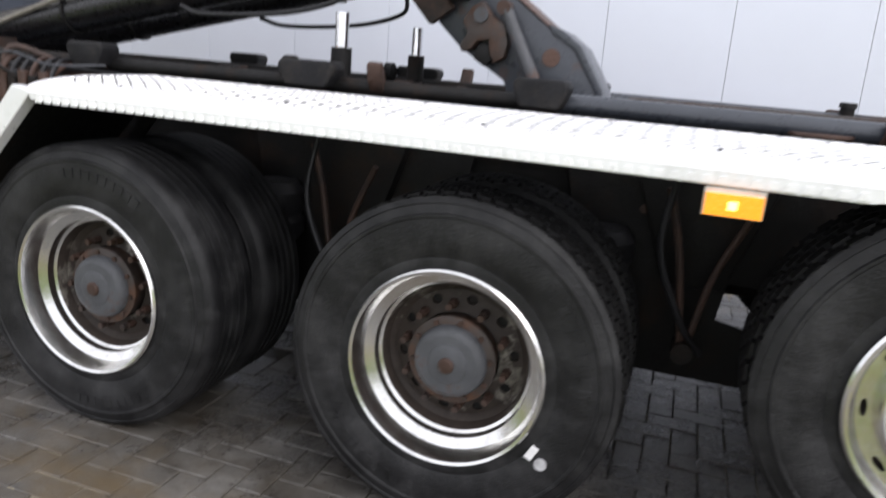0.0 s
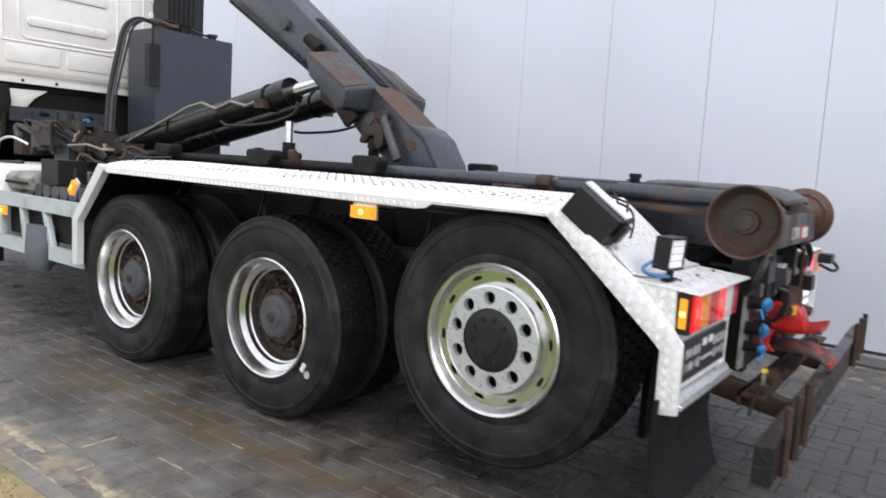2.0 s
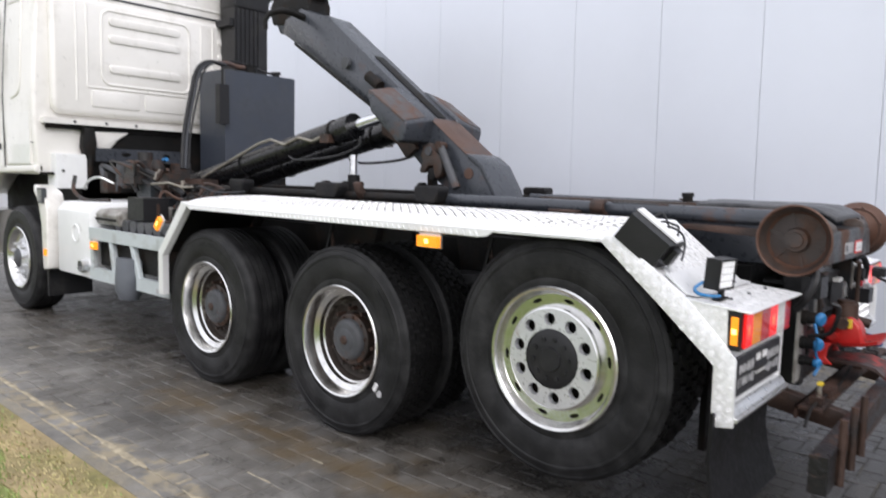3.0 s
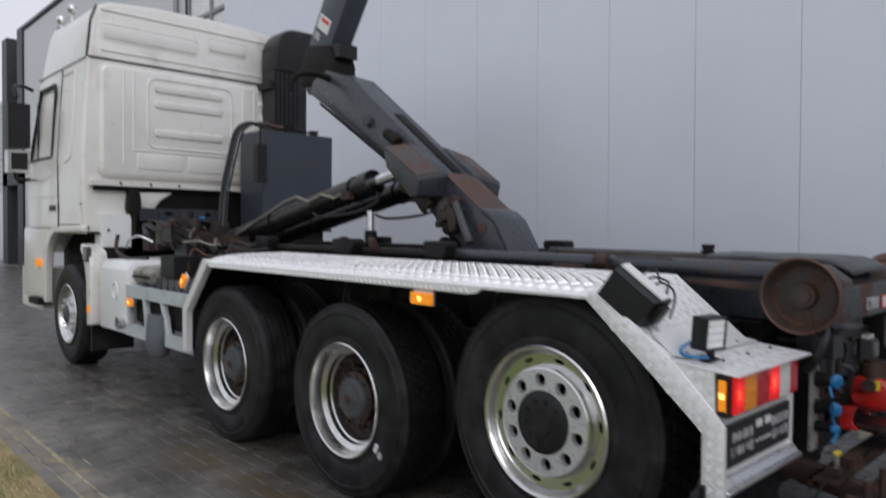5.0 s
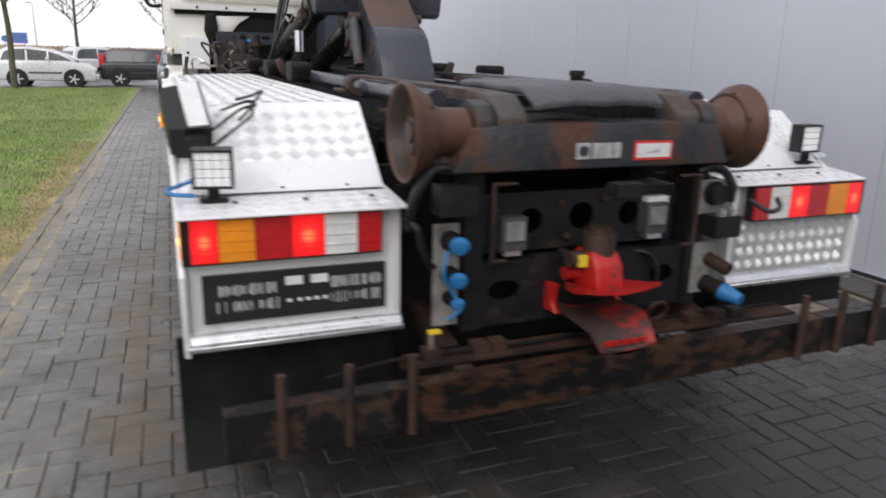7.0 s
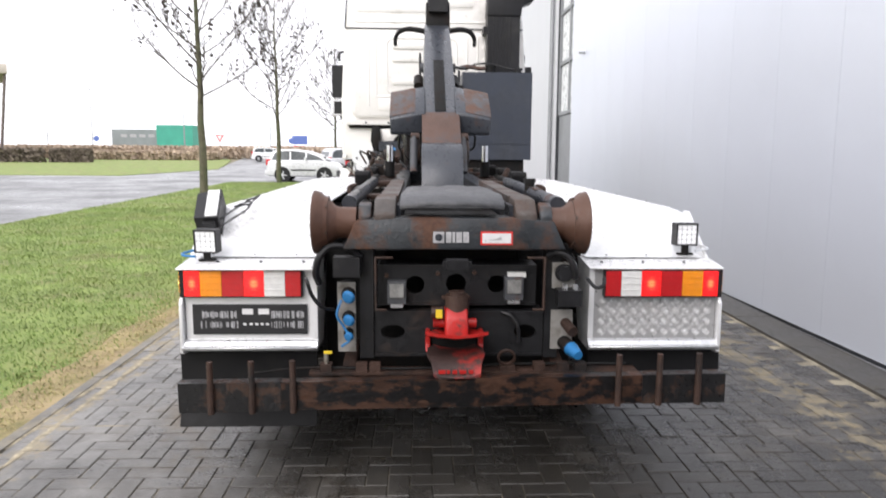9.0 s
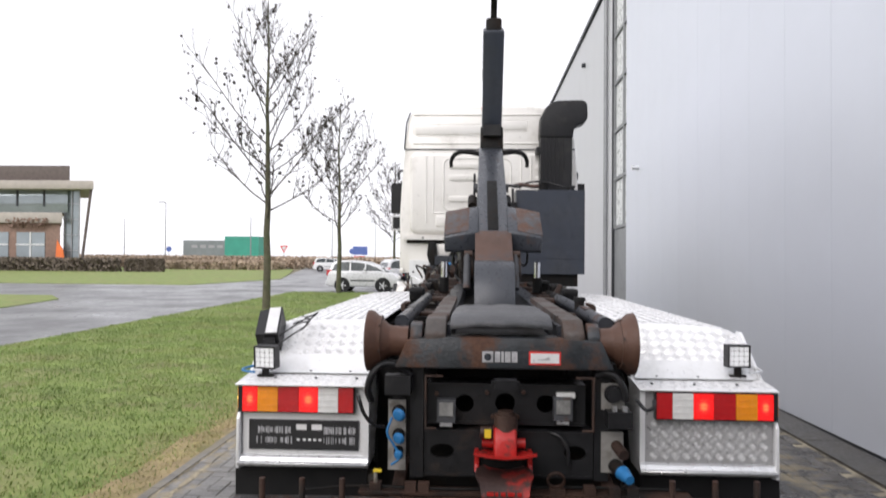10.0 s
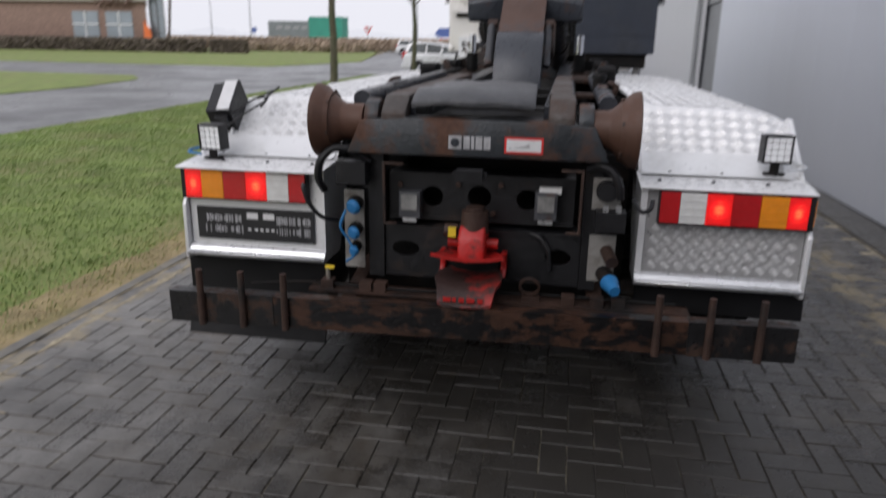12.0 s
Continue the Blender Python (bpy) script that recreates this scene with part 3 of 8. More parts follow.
def swept_sand():
    """Pale sand left in the joints along the kerb and in ragged patches on the pavers beside it."""
    rng = random.Random(23)
    verts, faces = [], []
    def ribbon(x0, x1, off, wide, slope=0.0, cross=False, seed=0.0):
        steps = max(3, int(abs(x1 - x0) / 0.016))
        before = None
        for i in range(steps + 1):
            u = x0 + (x1 - x0) * i / steps
            fat = wide * max(0.0, 0.62 + 1.2 * noise.noise((u * 2.3, seed, 0.3)) + 0.55 * noise.noise((u * 14.0, seed, 2.7)))
            fat *= min(1.0, 6.0 * min(i, steps - i) / steps)
            mid = 0.006 * noise.noise((u * 9.0, seed, 8.1))
            if cross:
                pair = [(off + mid - fat / 2, u), (off + mid + fat / 2, u)]
            else:
                y = kerb_y(u) + off + slope * (u - x0)
                pair = [(u, y + mid - fat / 2), (u, y + mid + fat / 2)]
            n0 = len(verts)
            verts.extend([(*pair[0], 0.0005), ((pair[0][0] + pair[1][0]) / 2, (pair[0][1] + pair[1][1]) / 2, 0.0042 if fat > 0.003 else 0.0), (*pair[1], 0.0005)])
            if before is not None and fat > 0.002:
                faces.extend([(before, n0, n0 + 1, before + 1), (before + 1, n0 + 1, n0 + 2, before + 2)])
            before = n0
    ribbon(-9.0, 3.6, 0.094, 0.042, seed=1.0)
    ribbon(-9.0, 3.6, -0.012, 0.046, seed=5.0)
    w = 0.104
    for q in range(26):
        i = rng.randint(-55, 26)
        j = min(8, int(abs(rng.gauss(0, 2.6))))
        x = i * w
        if rng.random() < 0.5:
            ribbon(x, x + w * rng.choice((1, 2, 2)), 0.095 + j * w, 0.014, seed=q * 3.3)
        else:
            y = kerb_y(x) + 0.095 + j * w
            ribbon(y, y + w * rng.choice((1, 2)), x, 0.015, cross=True, seed=q * 3.3)
    ob = new("swept_sand", raw("swept_sand", verts, faces, M["sand_pale"], 60))
    tagged(ob, "pale dry sand swept into the paving joints", "sand", "", "stuff")


swept_sand()


def grass():
    """Blades of the lawn, thicker near the yard and thin where the edge is worn."""
    rng = random.Random(11)
    verts, faces = [], []
    for x0, x1, y0, n, h in ((-13, 4.2, -5.2, 95000, 0.036), (-26.5, -12.5, -5.2, 26000, 0.05)):
        for _ in range(n):
            x, y = rng.uniform(x0, x1), rng.uniform(y0, 1.0)
            top = kerb_y(x) - 0.10
            if y > top:
                continue
            worn = top - y
            if worn < (0.28 if x < -1 else 0.45) and rng.random() > worn * (1.6 if x < -1 else 1.1) + 0.08:
                continue
            a, ht = rng.uniform(0, 6.28), h * rng.uniform(0.5, 1.2) * (1 + 0.5 * noise.noise((x * 2.2, y * 2.2, 5)))
            b, lean = 0.004 + h * 0.06, ht * rng.uniform(0.1, 0.9)
            c, s = math.cos(a), math.sin(a)
            n0 = len(verts)
            verts += [(x - b * s, y + b * c, 0.0), (x + b * s, y - b * c, 0.0), (x + 0.5 * lean * c, y + 0.5 * lean * s, ht * 0.7), (x + lean * c, y + lean * s, ht)]
            faces += [(n0, n0 + 1, n0 + 2), (n0, n0 + 2, n0 + 3)]
    dry_v, dry_f = [], []
    for _ in range(22000):
        x = rng.uniform(-9, 5.0)
        y = kerb_y(x) - 0.10 - abs(rng.gauss(0, 0.17 if x < -1 else 0.23)) - 0.1 * rng.random()
        a, ht = rng.uniform(0, 6.28), rng.uniform(0.008, 0.024)
        lean, c, s = ht * rng.uniform(0.3, 1.3), math.cos(a), math.sin(a)
        n0 = len(dry_v)
        dry_v += [(x - 0.005 * s, y + 0.005 * c, 0.004), (x + 0.005 * s, y - 0.005 * c, 0.004), (x + 0.5 * lean * c, y + 0.5 * lean * s, ht * 0.7), (x + lean * c, y + lean * s, ht)]
        dry_f += [(n0, n0 + 1, n0 + 2), (n0, n0 + 2, n0 + 3)]
    tagged(new("dry_grass", raw("dry_grass", dry_v, dry_f, M["dry_grass"], 180)), "thin straw-coloured grass along the kerb", "grass", "", "stuff")
    tagged(new("grass", raw("grass", verts, faces, M["grass"], 180)), "short wet green grass with brown tufts", "grass", "", "stuff")


# ---- the hall beside the yard ----
LEAN = pose(0, 0, 0, 0, -0.6, 0)


def hall():
    wall = structure("wall_hall", mesh_of("wall_hall", box(B(), (-10.4, 6.31, -0.4), (15.2, 6.6, 9.0)), M["mast"]), "hall wall clad in smooth grey metal panels", "wall")
    wall.matrix_basis = LEAN
    step = 0.979
    bm = B()
    box(bm, (0.002, 6.25, 0.045), (step - 0.002, 6.305, 9.0))
    me = mesh_of("panel", bm, M["panel"], 0.003)
    for i in range(-5, 21):
        ob = new("panel", me)
        ob.parent = wall
        ob.location = (-5.81 + i * step + 0.03, 0, 0)
    part("base_joint", box(B(), (-10.4, 6.262, -0.02), (15.2, 6.30, 0.043)), M["dark_trim"], wall, "dark shadow joint under the panels")
    part("base_strip", box(B(), (-10.4, 6.222, -0.03), (15.2, 6.246, 0.018)), M["alu"], wall, "bright metal base strip", 0.004)
    part("roof_edge", box(B(), (-10.42, 6.2, 9.0), (15.2, 6.6, 9.12)), M["dark_trim"], wall)
    # the strip of windows and the door below it
    win = structure("window_1", mesh_of("window_1", box(B(), (-12.6, 6.43, 2.5), (-10.4, 6.6, 8.6)), M["dark_trim"]), "tall window strip of frosted panes in dark frames", "window")
    win.matrix_basis = LEAN
    for k in range(5):
        z = 2.55 + k * 1.17
        for a, b in ((-12.5, -11.54), (-11.46, -10.5)):
            part("pane", box(B(), (a, 6.40, z), (b, 6.425, z + 1.06)), M["pane_white"], win, "", 0.004)
    for k in range(6):
        part("window_frame", box(B(), (-12.6, 6.36, 2.46 + k * 1.17), (-10.4, 6.43, 2.54 + k * 1.17)), M["mast"], win, "", 0.006)
    for x in (-12.58, -11.5, -10.44):
        part("window_frame", box(B(), (x - 0.035, 6.35, 2.46), (x + 0.035, 6.43, 8.5)), M["mast"], win, "", 0.006)
    door = structure("door_1", mesh_of("door_1", box(B(), (-12.6, 6.38, -0.3), (-10.45, 6.5, 2.44), ), M["mast"], 0.01), "grey metal door under the window strip", "door")
    door.matrix_basis = LEAN
    part("door_handle", tube(B(), [(-10.75, 6.38, 1.0), (-10.75, 6.32, 1.0), (-10.75, 6.32, 1.15)], 0.012), M["alu"], door)
    far = structure("wall_hall_far", mesh_of("wall_hall_far", box(B(), (-25.6, 6.32, -0.5), (-12.62, 6.6, 8.55)), M["dark_trim"]), "far stretch of hall wall in pale grey panels", "wall")
    far.matrix_basis = LEAN
    bm = B()
    box(bm, (0.004, 6.26, 0.0), (1.296, 6.315, 8.5))
    me = mesh_of("panel", bm, M["panel2"], 0.004)
    for i in range(10):
        ob = new("panel", me)
        ob.parent = far
        ob.location = (-25.6 + i * 1.298, 0, 0)
    part("roof_edge", box(B(), (-25.7, 6.2, 8.55), (-12.5, 6.6, 8.66)), M["dark_trim"], far)
    part("gutter_pipe", cyl(B(), (-12.85, 6.2, 0.0), (-12.85, 6.2, 8.5), 0.05), M["mast"], far)
    part("outlet", cyl(B(), (-16.5, 6.15, 7.6), (-16.5, 6.32, 7.6), 0.07), M["dark_trim"], far)
    knob = part("wall_outlet", cyl(B(), (-9.55, 6.12, 3.55), (-9.55, 6.26, 3.55), 0.05), M["alu"], wall, "round metal outlet on the wall")
    # lower halls further along, in a dark portal
    low = structure("wall_neighbour", mesh_of("wall_neighbour", box(B(), (-60, 6.9, -0.5), (-28.6, 7.2, 6.6)), M["panel2"]), "neighbouring low hall with pale ribbed cladding", "wall")
    bm = B()
    for k in range(26):
        box(bm, (-60, 6.85, 0.2 + k * 0.25), (-28.6, 6.92, 0.36 + k * 0.25))
    part("cladding", bm, M["panel2"], low)
    part("portal_frame", box(box(box(B(), (-28.6, 6.2, -0.5), (-27.9, 7.2, 8.4)), (-26.4, 6.2, -0.5), (-25.72, 7.2, 8.4)), (-28.6, 6.2, 2.9), (-25.72, 7.1, 3.4)), M["dark_trim"], low, "dark steel portal frame", 0.01)
    part("roller_door", box(B(), (-36, 6.78, 0), (-31, 6.86, 2.8)), M["panel"], low)
    back = structure("wall_back", mesh_of("wall_back", box(B(), (13.9, 6.32, -0.3), (14.2, 30, 9)), M["panel"]), "plain end wall of the hall", "wall")
    # Unseen wall added to cut the light on the ground behind the lorry.
    end = structure("wall_yard_end", mesh_of("wall_yard_end", box(B(), (9.6, 1.0, -0.1), (9.9, 6.2, 6.4)), M["brickdark"]), "unseen dark wall added to hold light off the yard", "wall")
    part("roof_edge", box(B(), (9.55, 0.95, 6.4), (9.95, 6.2, 6.5)), M["dark_trim"], end)
    structure("hall_roof", mesh_of("hall_roof", box(B(), (-25.6, 6.61, 8.4), (14.2, 30, 8.5)), M["dark_trim"]), "flat dark hall roof", "roof")


hall()


def wall_strip():
    """Concrete slabs along the foot of the hall."""
    run = structure("wall_gutter", mesh_of("wall_gutter", box(B(), (-25.5, 5.88, -0.09), (13.9, 6.3, -0.03)), M["sand"]), "strip of concrete slabs along the hall's foot", "gutter")
    bm = B()
    box(bm, (0.004, 5.885, -0.06), (0.996, 6.225, 0.014))
    me = mesh_of("slab", bm, M["slab"], 0.006)
    for i in range(-25, 14):
        ob = new("slab", me)
        ob.parent = run
        ob.location = (i + 0.35, 0, 0.005 * noise.noise((i * 2.7, 1, 0)))


wall_strip()

# ---- the lorry ----
lorry = thing("lorry", (-2.0, 3.11, 0.0), "cream-white hook-lift lorry with bright tread-plate mudguards, parked on the paving", "lorry")
CY = 3.11


def tread_on(verts, faces, fn, lu, lv, cell=0.0425, shade_lines=None, tall=0.0026, keep=None):
    """Five-bar tread raised on a surface fn(u, v), u and v in metres: cells of bars that lean one way and the other."""
    e, r = 0.002, math.sqrt(0.5)
    n = int((lu + lv) / cell) + 2
    def inside(p):
        return 0 < p[0] < lu and 0 < p[1] < lv
    for i in range(-n, n):
        for j in range(-n, n):
            cu, cv = (i - j) * cell * r, (i + j) * cell * r
            if not (-0.5 * cell < cu < lu + 0.5 * cell and -0.5 * cell < cv < lv + 0.5 * cell):
                continue
            a, b = ((r, r), (-r, r)) if (i + j) % 2 else ((-r, r), (r, r))
            for k in range(5):
                off = cell * ((k + 0.5) / 5 - 0.5)
                c = (cu + b[0] * off, cv + b[1] * off)
                half = cell * (0.46, 0.49, 0.50, 0.49, 0.46)[k]
                ends = [(c[0] + a[0] * h, c[1] + a[1] * h) for h in (-half, half)]
                if not (inside(ends[0]) and inside(ends[1])):
                    continue
                if keep and not (keep(fn(*ends[0])) and keep(fn(*ends[1]))):
                    continue
                o = fn(*c)
                du, dv = (fn(c[0] + e, c[1]) - o).normalized(), (fn(c[0], c[1] + e) - o).normalized()
                nrm = du.cross(dv).normalized()
                A, W = du * a[0] + dv * a[1], du * b[0] + dv * b[1]
                w = 0.075 * cell
                p = [o - A * half, o - W * w, o + A * half, o + W * w, o - A * half * 0.6 + nrm * tall, o + A * half * 0.6 + nrm * tall]
                n0 = len(verts)
                verts += [tuple(q) for q in p]
                faces += [(n0, n0 + 1, n0 + 5, n0 + 4), (n0 + 1, n0 + 2, n0 + 5), (n0 + 2, n0 + 3, n0 + 4, n0 + 5), (n0 + 3, n0, n0 + 4)]
            # Grey lines along the cell edges paint in the shading of the bars.
            if shade_lines is None or not 0.11 < cv < lv - 0.02:
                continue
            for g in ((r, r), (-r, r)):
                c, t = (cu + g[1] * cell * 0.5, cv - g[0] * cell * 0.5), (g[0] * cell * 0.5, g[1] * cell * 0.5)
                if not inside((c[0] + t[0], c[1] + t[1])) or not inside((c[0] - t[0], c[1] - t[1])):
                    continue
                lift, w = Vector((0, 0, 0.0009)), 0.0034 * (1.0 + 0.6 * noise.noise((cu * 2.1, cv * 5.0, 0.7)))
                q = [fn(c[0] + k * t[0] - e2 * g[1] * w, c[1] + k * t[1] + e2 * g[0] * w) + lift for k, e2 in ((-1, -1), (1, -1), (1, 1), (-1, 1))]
                m0 = len(shade_lines[0])
                shade_lines[0].extend(tuple(p) for p in q)
                shade_lines[1].append((m0, m0 + 1, m0 + 2, m0 + 3))


def within(outline, x, z):
    """Whether a point lies inside a closed outline."""
    odd = False
    for (a, b), (c, d) in zip(outline, outline[1:] + outline[:1]):
        if (b > z) != (d > z) and x < a + (c - a) * (z - b) / (d - b):
            odd = not odd
    return odd


def flat(o, u, v):
    o, u, v = Vector(o), Vector(u).normalized(), Vector(v).normalized()
    return lambda a, b: o + u * a + v * b


CROWN = [(1.843, 1.198), (1.87, 1.215), (1.90, 1.228), (1.95, 1.240), (2.02, 1.249), (2.12, 1.256), (2.30, 1.260), (2.47, 1.261)]


def crown(y):
    """Height of the mudguard's top across its width: rolled down towards the outer edge."""
    for (a, b), (c, d) in zip(CROWN, CROWN[1:]):
        if y <= c:
            return b + (d - b) * max(0.0, (y - a)) / (c - a)
    return CROWN[-1][1]


def mudguard(left):
    """The long tread-plate mudguard over three wheels, with its lamp box at the tail."""
    def Y(y):
        return y if left else 2 * CY - y
    shelf = 1.452 if left else 1.42
    bm = B()
    layers = []
    for off in (0.0, 0.007):
        rows = []
        for x, zf in ((-2.56, lambda y: 0.55), (-2.56, lambda y: 0.85), (-2.23, crown), (0.91, crown), (1.21, lambda y: 1.02)):
            rows.append([bm.verts.new((x + (off if x < -2.3 else 0), Y(y), zf(y) - (off if x > -2.3 else 0))) for y, _ in CROWN])
        layers.append(rows)
    for rows in layers:
        for r, t in zip(rows, rows[1:]):
            for k in range(len(CROWN) - 1):
                bm.faces.new((r[k], r[k + 1], t[k + 1], t[k]))
    for k in (0, -1):
        for i in range(4):
            bm.faces.new((layers[0][i][k], layers[0][i + 1][k], layers[1][i + 1][k], layers[1][i][k]))
    bmesh.ops.recalc_face_normals(bm, faces=bm.faces)
    g = part("mudguard", bm, M["tread"], lorry, "bright aluminium tread-plate mudguard")
    skirt = [(-2.195, 1.205), (0.88, 1.205), (0.878, 1.19), (0.38, 1.20), (0.33, 1.172), (0.28, 1.165), (-2.17, 1.178)]
    part("skirt", prism(B(), skirt, "y", Y(1.838), Y(1.843)), M["plate_alu"], g, "", 0.002, 1)
    bm = B()
    for i in range(66):
        x = -2.15 + i * 0.037
        prism(bm, [(x, 1.172), (x + 0.028, 1.172), (x + 0.022, 1.19), (x + 0.006, 1.19)], "y", Y(1.834), Y(1.838))
    tagged(part("skirt_teeth", bm, M["tread"], g), kind="stuff")
    leg = [(-2.575, 0.55), (-2.575, 0.857), (-2.25, 1.222), (-2.17, 1.205), (-2.2, 1.17), (-2.515, 0.832), (-2.515, 0.55)]
    part("front_leg", prism(B(), leg, "y", Y(1.836), Y(1.886)), M["plate_alu"], g, "", 0.003, 1)
    strip = [(0.885, 1.19), (0.90, 1.222), (0.955, 1.222), (1.24, 1.008), (1.385, 0.862), (1.414, 0.825), (1.418, 0.588), (1.34, 0.575), (1.338, 0.795), (1.149, 0.962)]
    box_side = [(1.10, 1.108), (1.215, 1.018), (1.374, 1.004), (1.380, 0.85), (1.23, 1.0)]
    part("tail_strip", prism(B(), strip, "y", Y(1.836), Y(1.853)), M["plate_alu"], g, "", 0.004, 2)
    part("lamp_box_side", prism(B(), box_side, "y", Y(1.842), Y(1.850)), M["plate_alu"], g)
    part("lamp_box_side", prism(B(), [(1.0, 1.0), (1.21, 1.012), (1.385, 0.99), (1.385, 0.6), (1.2, 0.6)], "y", Y(2.462), Y(2.47)), M["plate_alu"], g)
    part("lamp_shelf", prism(B(), [(1.2, 1.018), (shelf, 0.996), (shelf, 0.990), (1.2, 1.012)], "y", Y(1.840), Y(2.478)), M["tread"], g, "overhanging tread-plate cover", 0.001, 1)
    part("slope_flange", prism(B(), [(1.13, 1.094), (1.212, 1.028), (1.26, 1.022), (1.21, 1.022), (1.13, 1.084)], "y", Y(1.885), Y(2.46)), M["plate_alu"], g)
    part("rear_panel", box(B(), (1.372, min(Y(1.858), Y(2.46)), 0.60), (1.384, max(Y(1.858), Y(2.46)), 0.995)), M["plate_alu"] if left else M["tread_grey"], g, "", 0.002, 1)
    prof = [(1.384, 0.60), (1.40, 0.595), (1.428, 0.606), (1.43, 0.62), (1.412, 0.624), (1.408, 0.636), (1.395, 0.648), (1.384, 0.65)]
    part("bottom_rail", prism(B(), prof, "y", Y(1.845), Y(2.472)), M["alu"], g, "extruded aluminium rail", 0.002, 1)
    side = part("side_flange", box(B(), (1.384, min(Y(2.445), Y(2.47)), 0.6), (1.392, max(Y(2.445), Y(2.47)), 0.985)), M["plate_alu"], g)
    # raised tread
    verts, faces = [], []
    yo = 1.85
    def over(u, v):
        y = yo + v
        return Vector((-2.21 + u, Y(y), crown(y) + 0.0006))
    def down(u, v):
        y, f = yo + v, u / 0.384
        return Vector((0.915, Y(y), crown(y) - 0.002)).lerp(Vector((1.21, Y(y), 1.022)), f)
    if not left:
        keep_over, keep_down = over, down
        over = lambda u, v: keep_over(u, 0.615 - v)
        down = lambda u, v: keep_down(u, 0.615 - v)
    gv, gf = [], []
    tread_on(verts, faces, over, 3.1, 0.615, shade_lines=(gv, gf))
    tread_on(verts, faces, down, 0.325, 0.615, tall=0.0011)
    tread_on(verts, faces, flat((1.24, min(Y(1.85), Y(2.48)), 1.015), (0.27, 0, -0.024), (0, 1, 0)), shelf - 1.25, 0.63, tall=0.0007)
    if not left:
        tread_on(verts, faces, flat((1.3845, Y(2.43), 0.655), (0, 1, 0), (0, 0, 1)), 0.56, 0.20, 0.036)
    if left:
        side_sheet = lambda inset: flat((0.85, Y(inset), 0.58), (1, 0, 0), (0, 0, 1))
        for outline, y in ((strip, 1.8355), (box_side, 1.8415)):
            tread_on(verts, faces, side_sheet(y), 0.60, 0.66, 0.026, tall=0.0006, keep=lambda p: within(outline, p.x, p.z))
    shade_lines = new("tread_dirt", raw("tread_dirt", gv, gf, M["tread_shade"], 20))
    shade_lines.parent = g
    tagged(shade_lines, kind="stuff")
    pat = new("tread_pattern", raw("tread_pattern", verts, faces, M["tread_bar"], 20))
    pat.parent = g
    tagged(pat, kind="stuff")
    # rivets
    for x, y, z in [(1.225, Y(1.95 + 0.2 * k), 1.028) for k in range(3)] + [(1.33, Y(2.0 + 0.2 * k), 1.012) for k in range(3)] + [(-1.9 + 0.62 * k, Y(1.95), 1.245) for k in range(5)] + [(-1.6 + 0.62 * k, Y(2.35), 1.264) for k in range(4)]:
        part("rivet", cyl(B(), (x, y, z - 0.006), (x, y, z + 0.002), 0.008, 0.006, 8), M["dark_trim"], g)
    flap = [(1.345, 0.63), (1.34, 0.45), (1.36, 0.33), (1.40, 0.225), (1.412, 0.23), (1.373, 0.335), (1.353, 0.45), (1.358, 0.63)] if left else [(1.345, 0.63), (1.36, 0.48), (1.373, 0.48), (1.358, 0.63)]
    part("mud_flap", prism(B(), flap, "y", Y(1.815), Y(2.46)), M["flap"], lorry, "black rubber mud flap", 0.002, 1)
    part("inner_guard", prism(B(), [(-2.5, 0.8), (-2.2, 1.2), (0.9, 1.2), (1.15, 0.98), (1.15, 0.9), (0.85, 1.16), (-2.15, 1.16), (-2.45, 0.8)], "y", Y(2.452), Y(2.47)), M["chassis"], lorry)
    # Black sheet added just below the plate, darkening its whole underside.
    under_sheet = [(-2.548, 0.55), (-2.548, 0.85), (-2.222, 1.192), (0.90, 1.192), (1.19, 0.985), (1.18, 0.978), (0.895, 1.184), (-2.217, 1.184), (-2.538, 0.846), (-2.538, 0.55)]
    part("guard_lining", prism(B(), under_sheet, "y", Y(1.888), Y(2.45)), M["chassis"], g, "black sheet added under the mudguard")
    tail_light(Y, left)
    side_marker((-0.06, Y(1.836), 1.152), 0.128, 0.052, left)
    return g


def tail_light(Y, left):
    """Six-chamber tail light in a black housing."""
    lamp = part("tail_light", box(B(), (1.376, min(Y(1.846), Y(2.405)), 0.856), (1.420, max(Y(1.846), Y(2.405)), 0.990)), M["black"], lorry, "six-chamber tail light, red and amber lit", 0.004)
    widths = [("lit_red", 0.073), ("lens_amber", 0.098), ("lens_red", 0.100), ("lit_red", 0.093), ("lens_white", 0.096), ("lens_red", 0.072)]
    y = 1.869
    for kind, w in widths:
        a, b = sorted((Y(y + 0.001), Y(y + w - 0.001)))
        bm = B()
        box(bm, (1.412, a, 0.864), (1.430, b, 0.982))
        seg = part("lens", bm, M[kind], lamp, {"lit_red": "lit red lens", "lens_amber": "amber lens", "lens_red": "red lens", "lens_white": "clear lens"}[kind], 0.006, 2)
        for z in (0.893, 0.923, 0.953):
            part("lens_rib", box(B(), (1.424, a + 0.004, z - 0.0015), (1.4325, b - 0.004, z + 0.0015)), M[kind], seg)
        y += w
    a, b = sorted((Y(1.842), Y(1.849)))
    part("side_lens", box(B(), (1.388, a, 0.876), (1.412, b, 0.974)), M["lit_amber"], lamp, "amber side lens", 0.002)
    if left:
        part("bulb", box(B(), (1.392, Y(1.839), 0.915), (1.407, Y(1.843), 0.932)), M["amber_bulb"], lamp, "glowing bulb", 0.001)


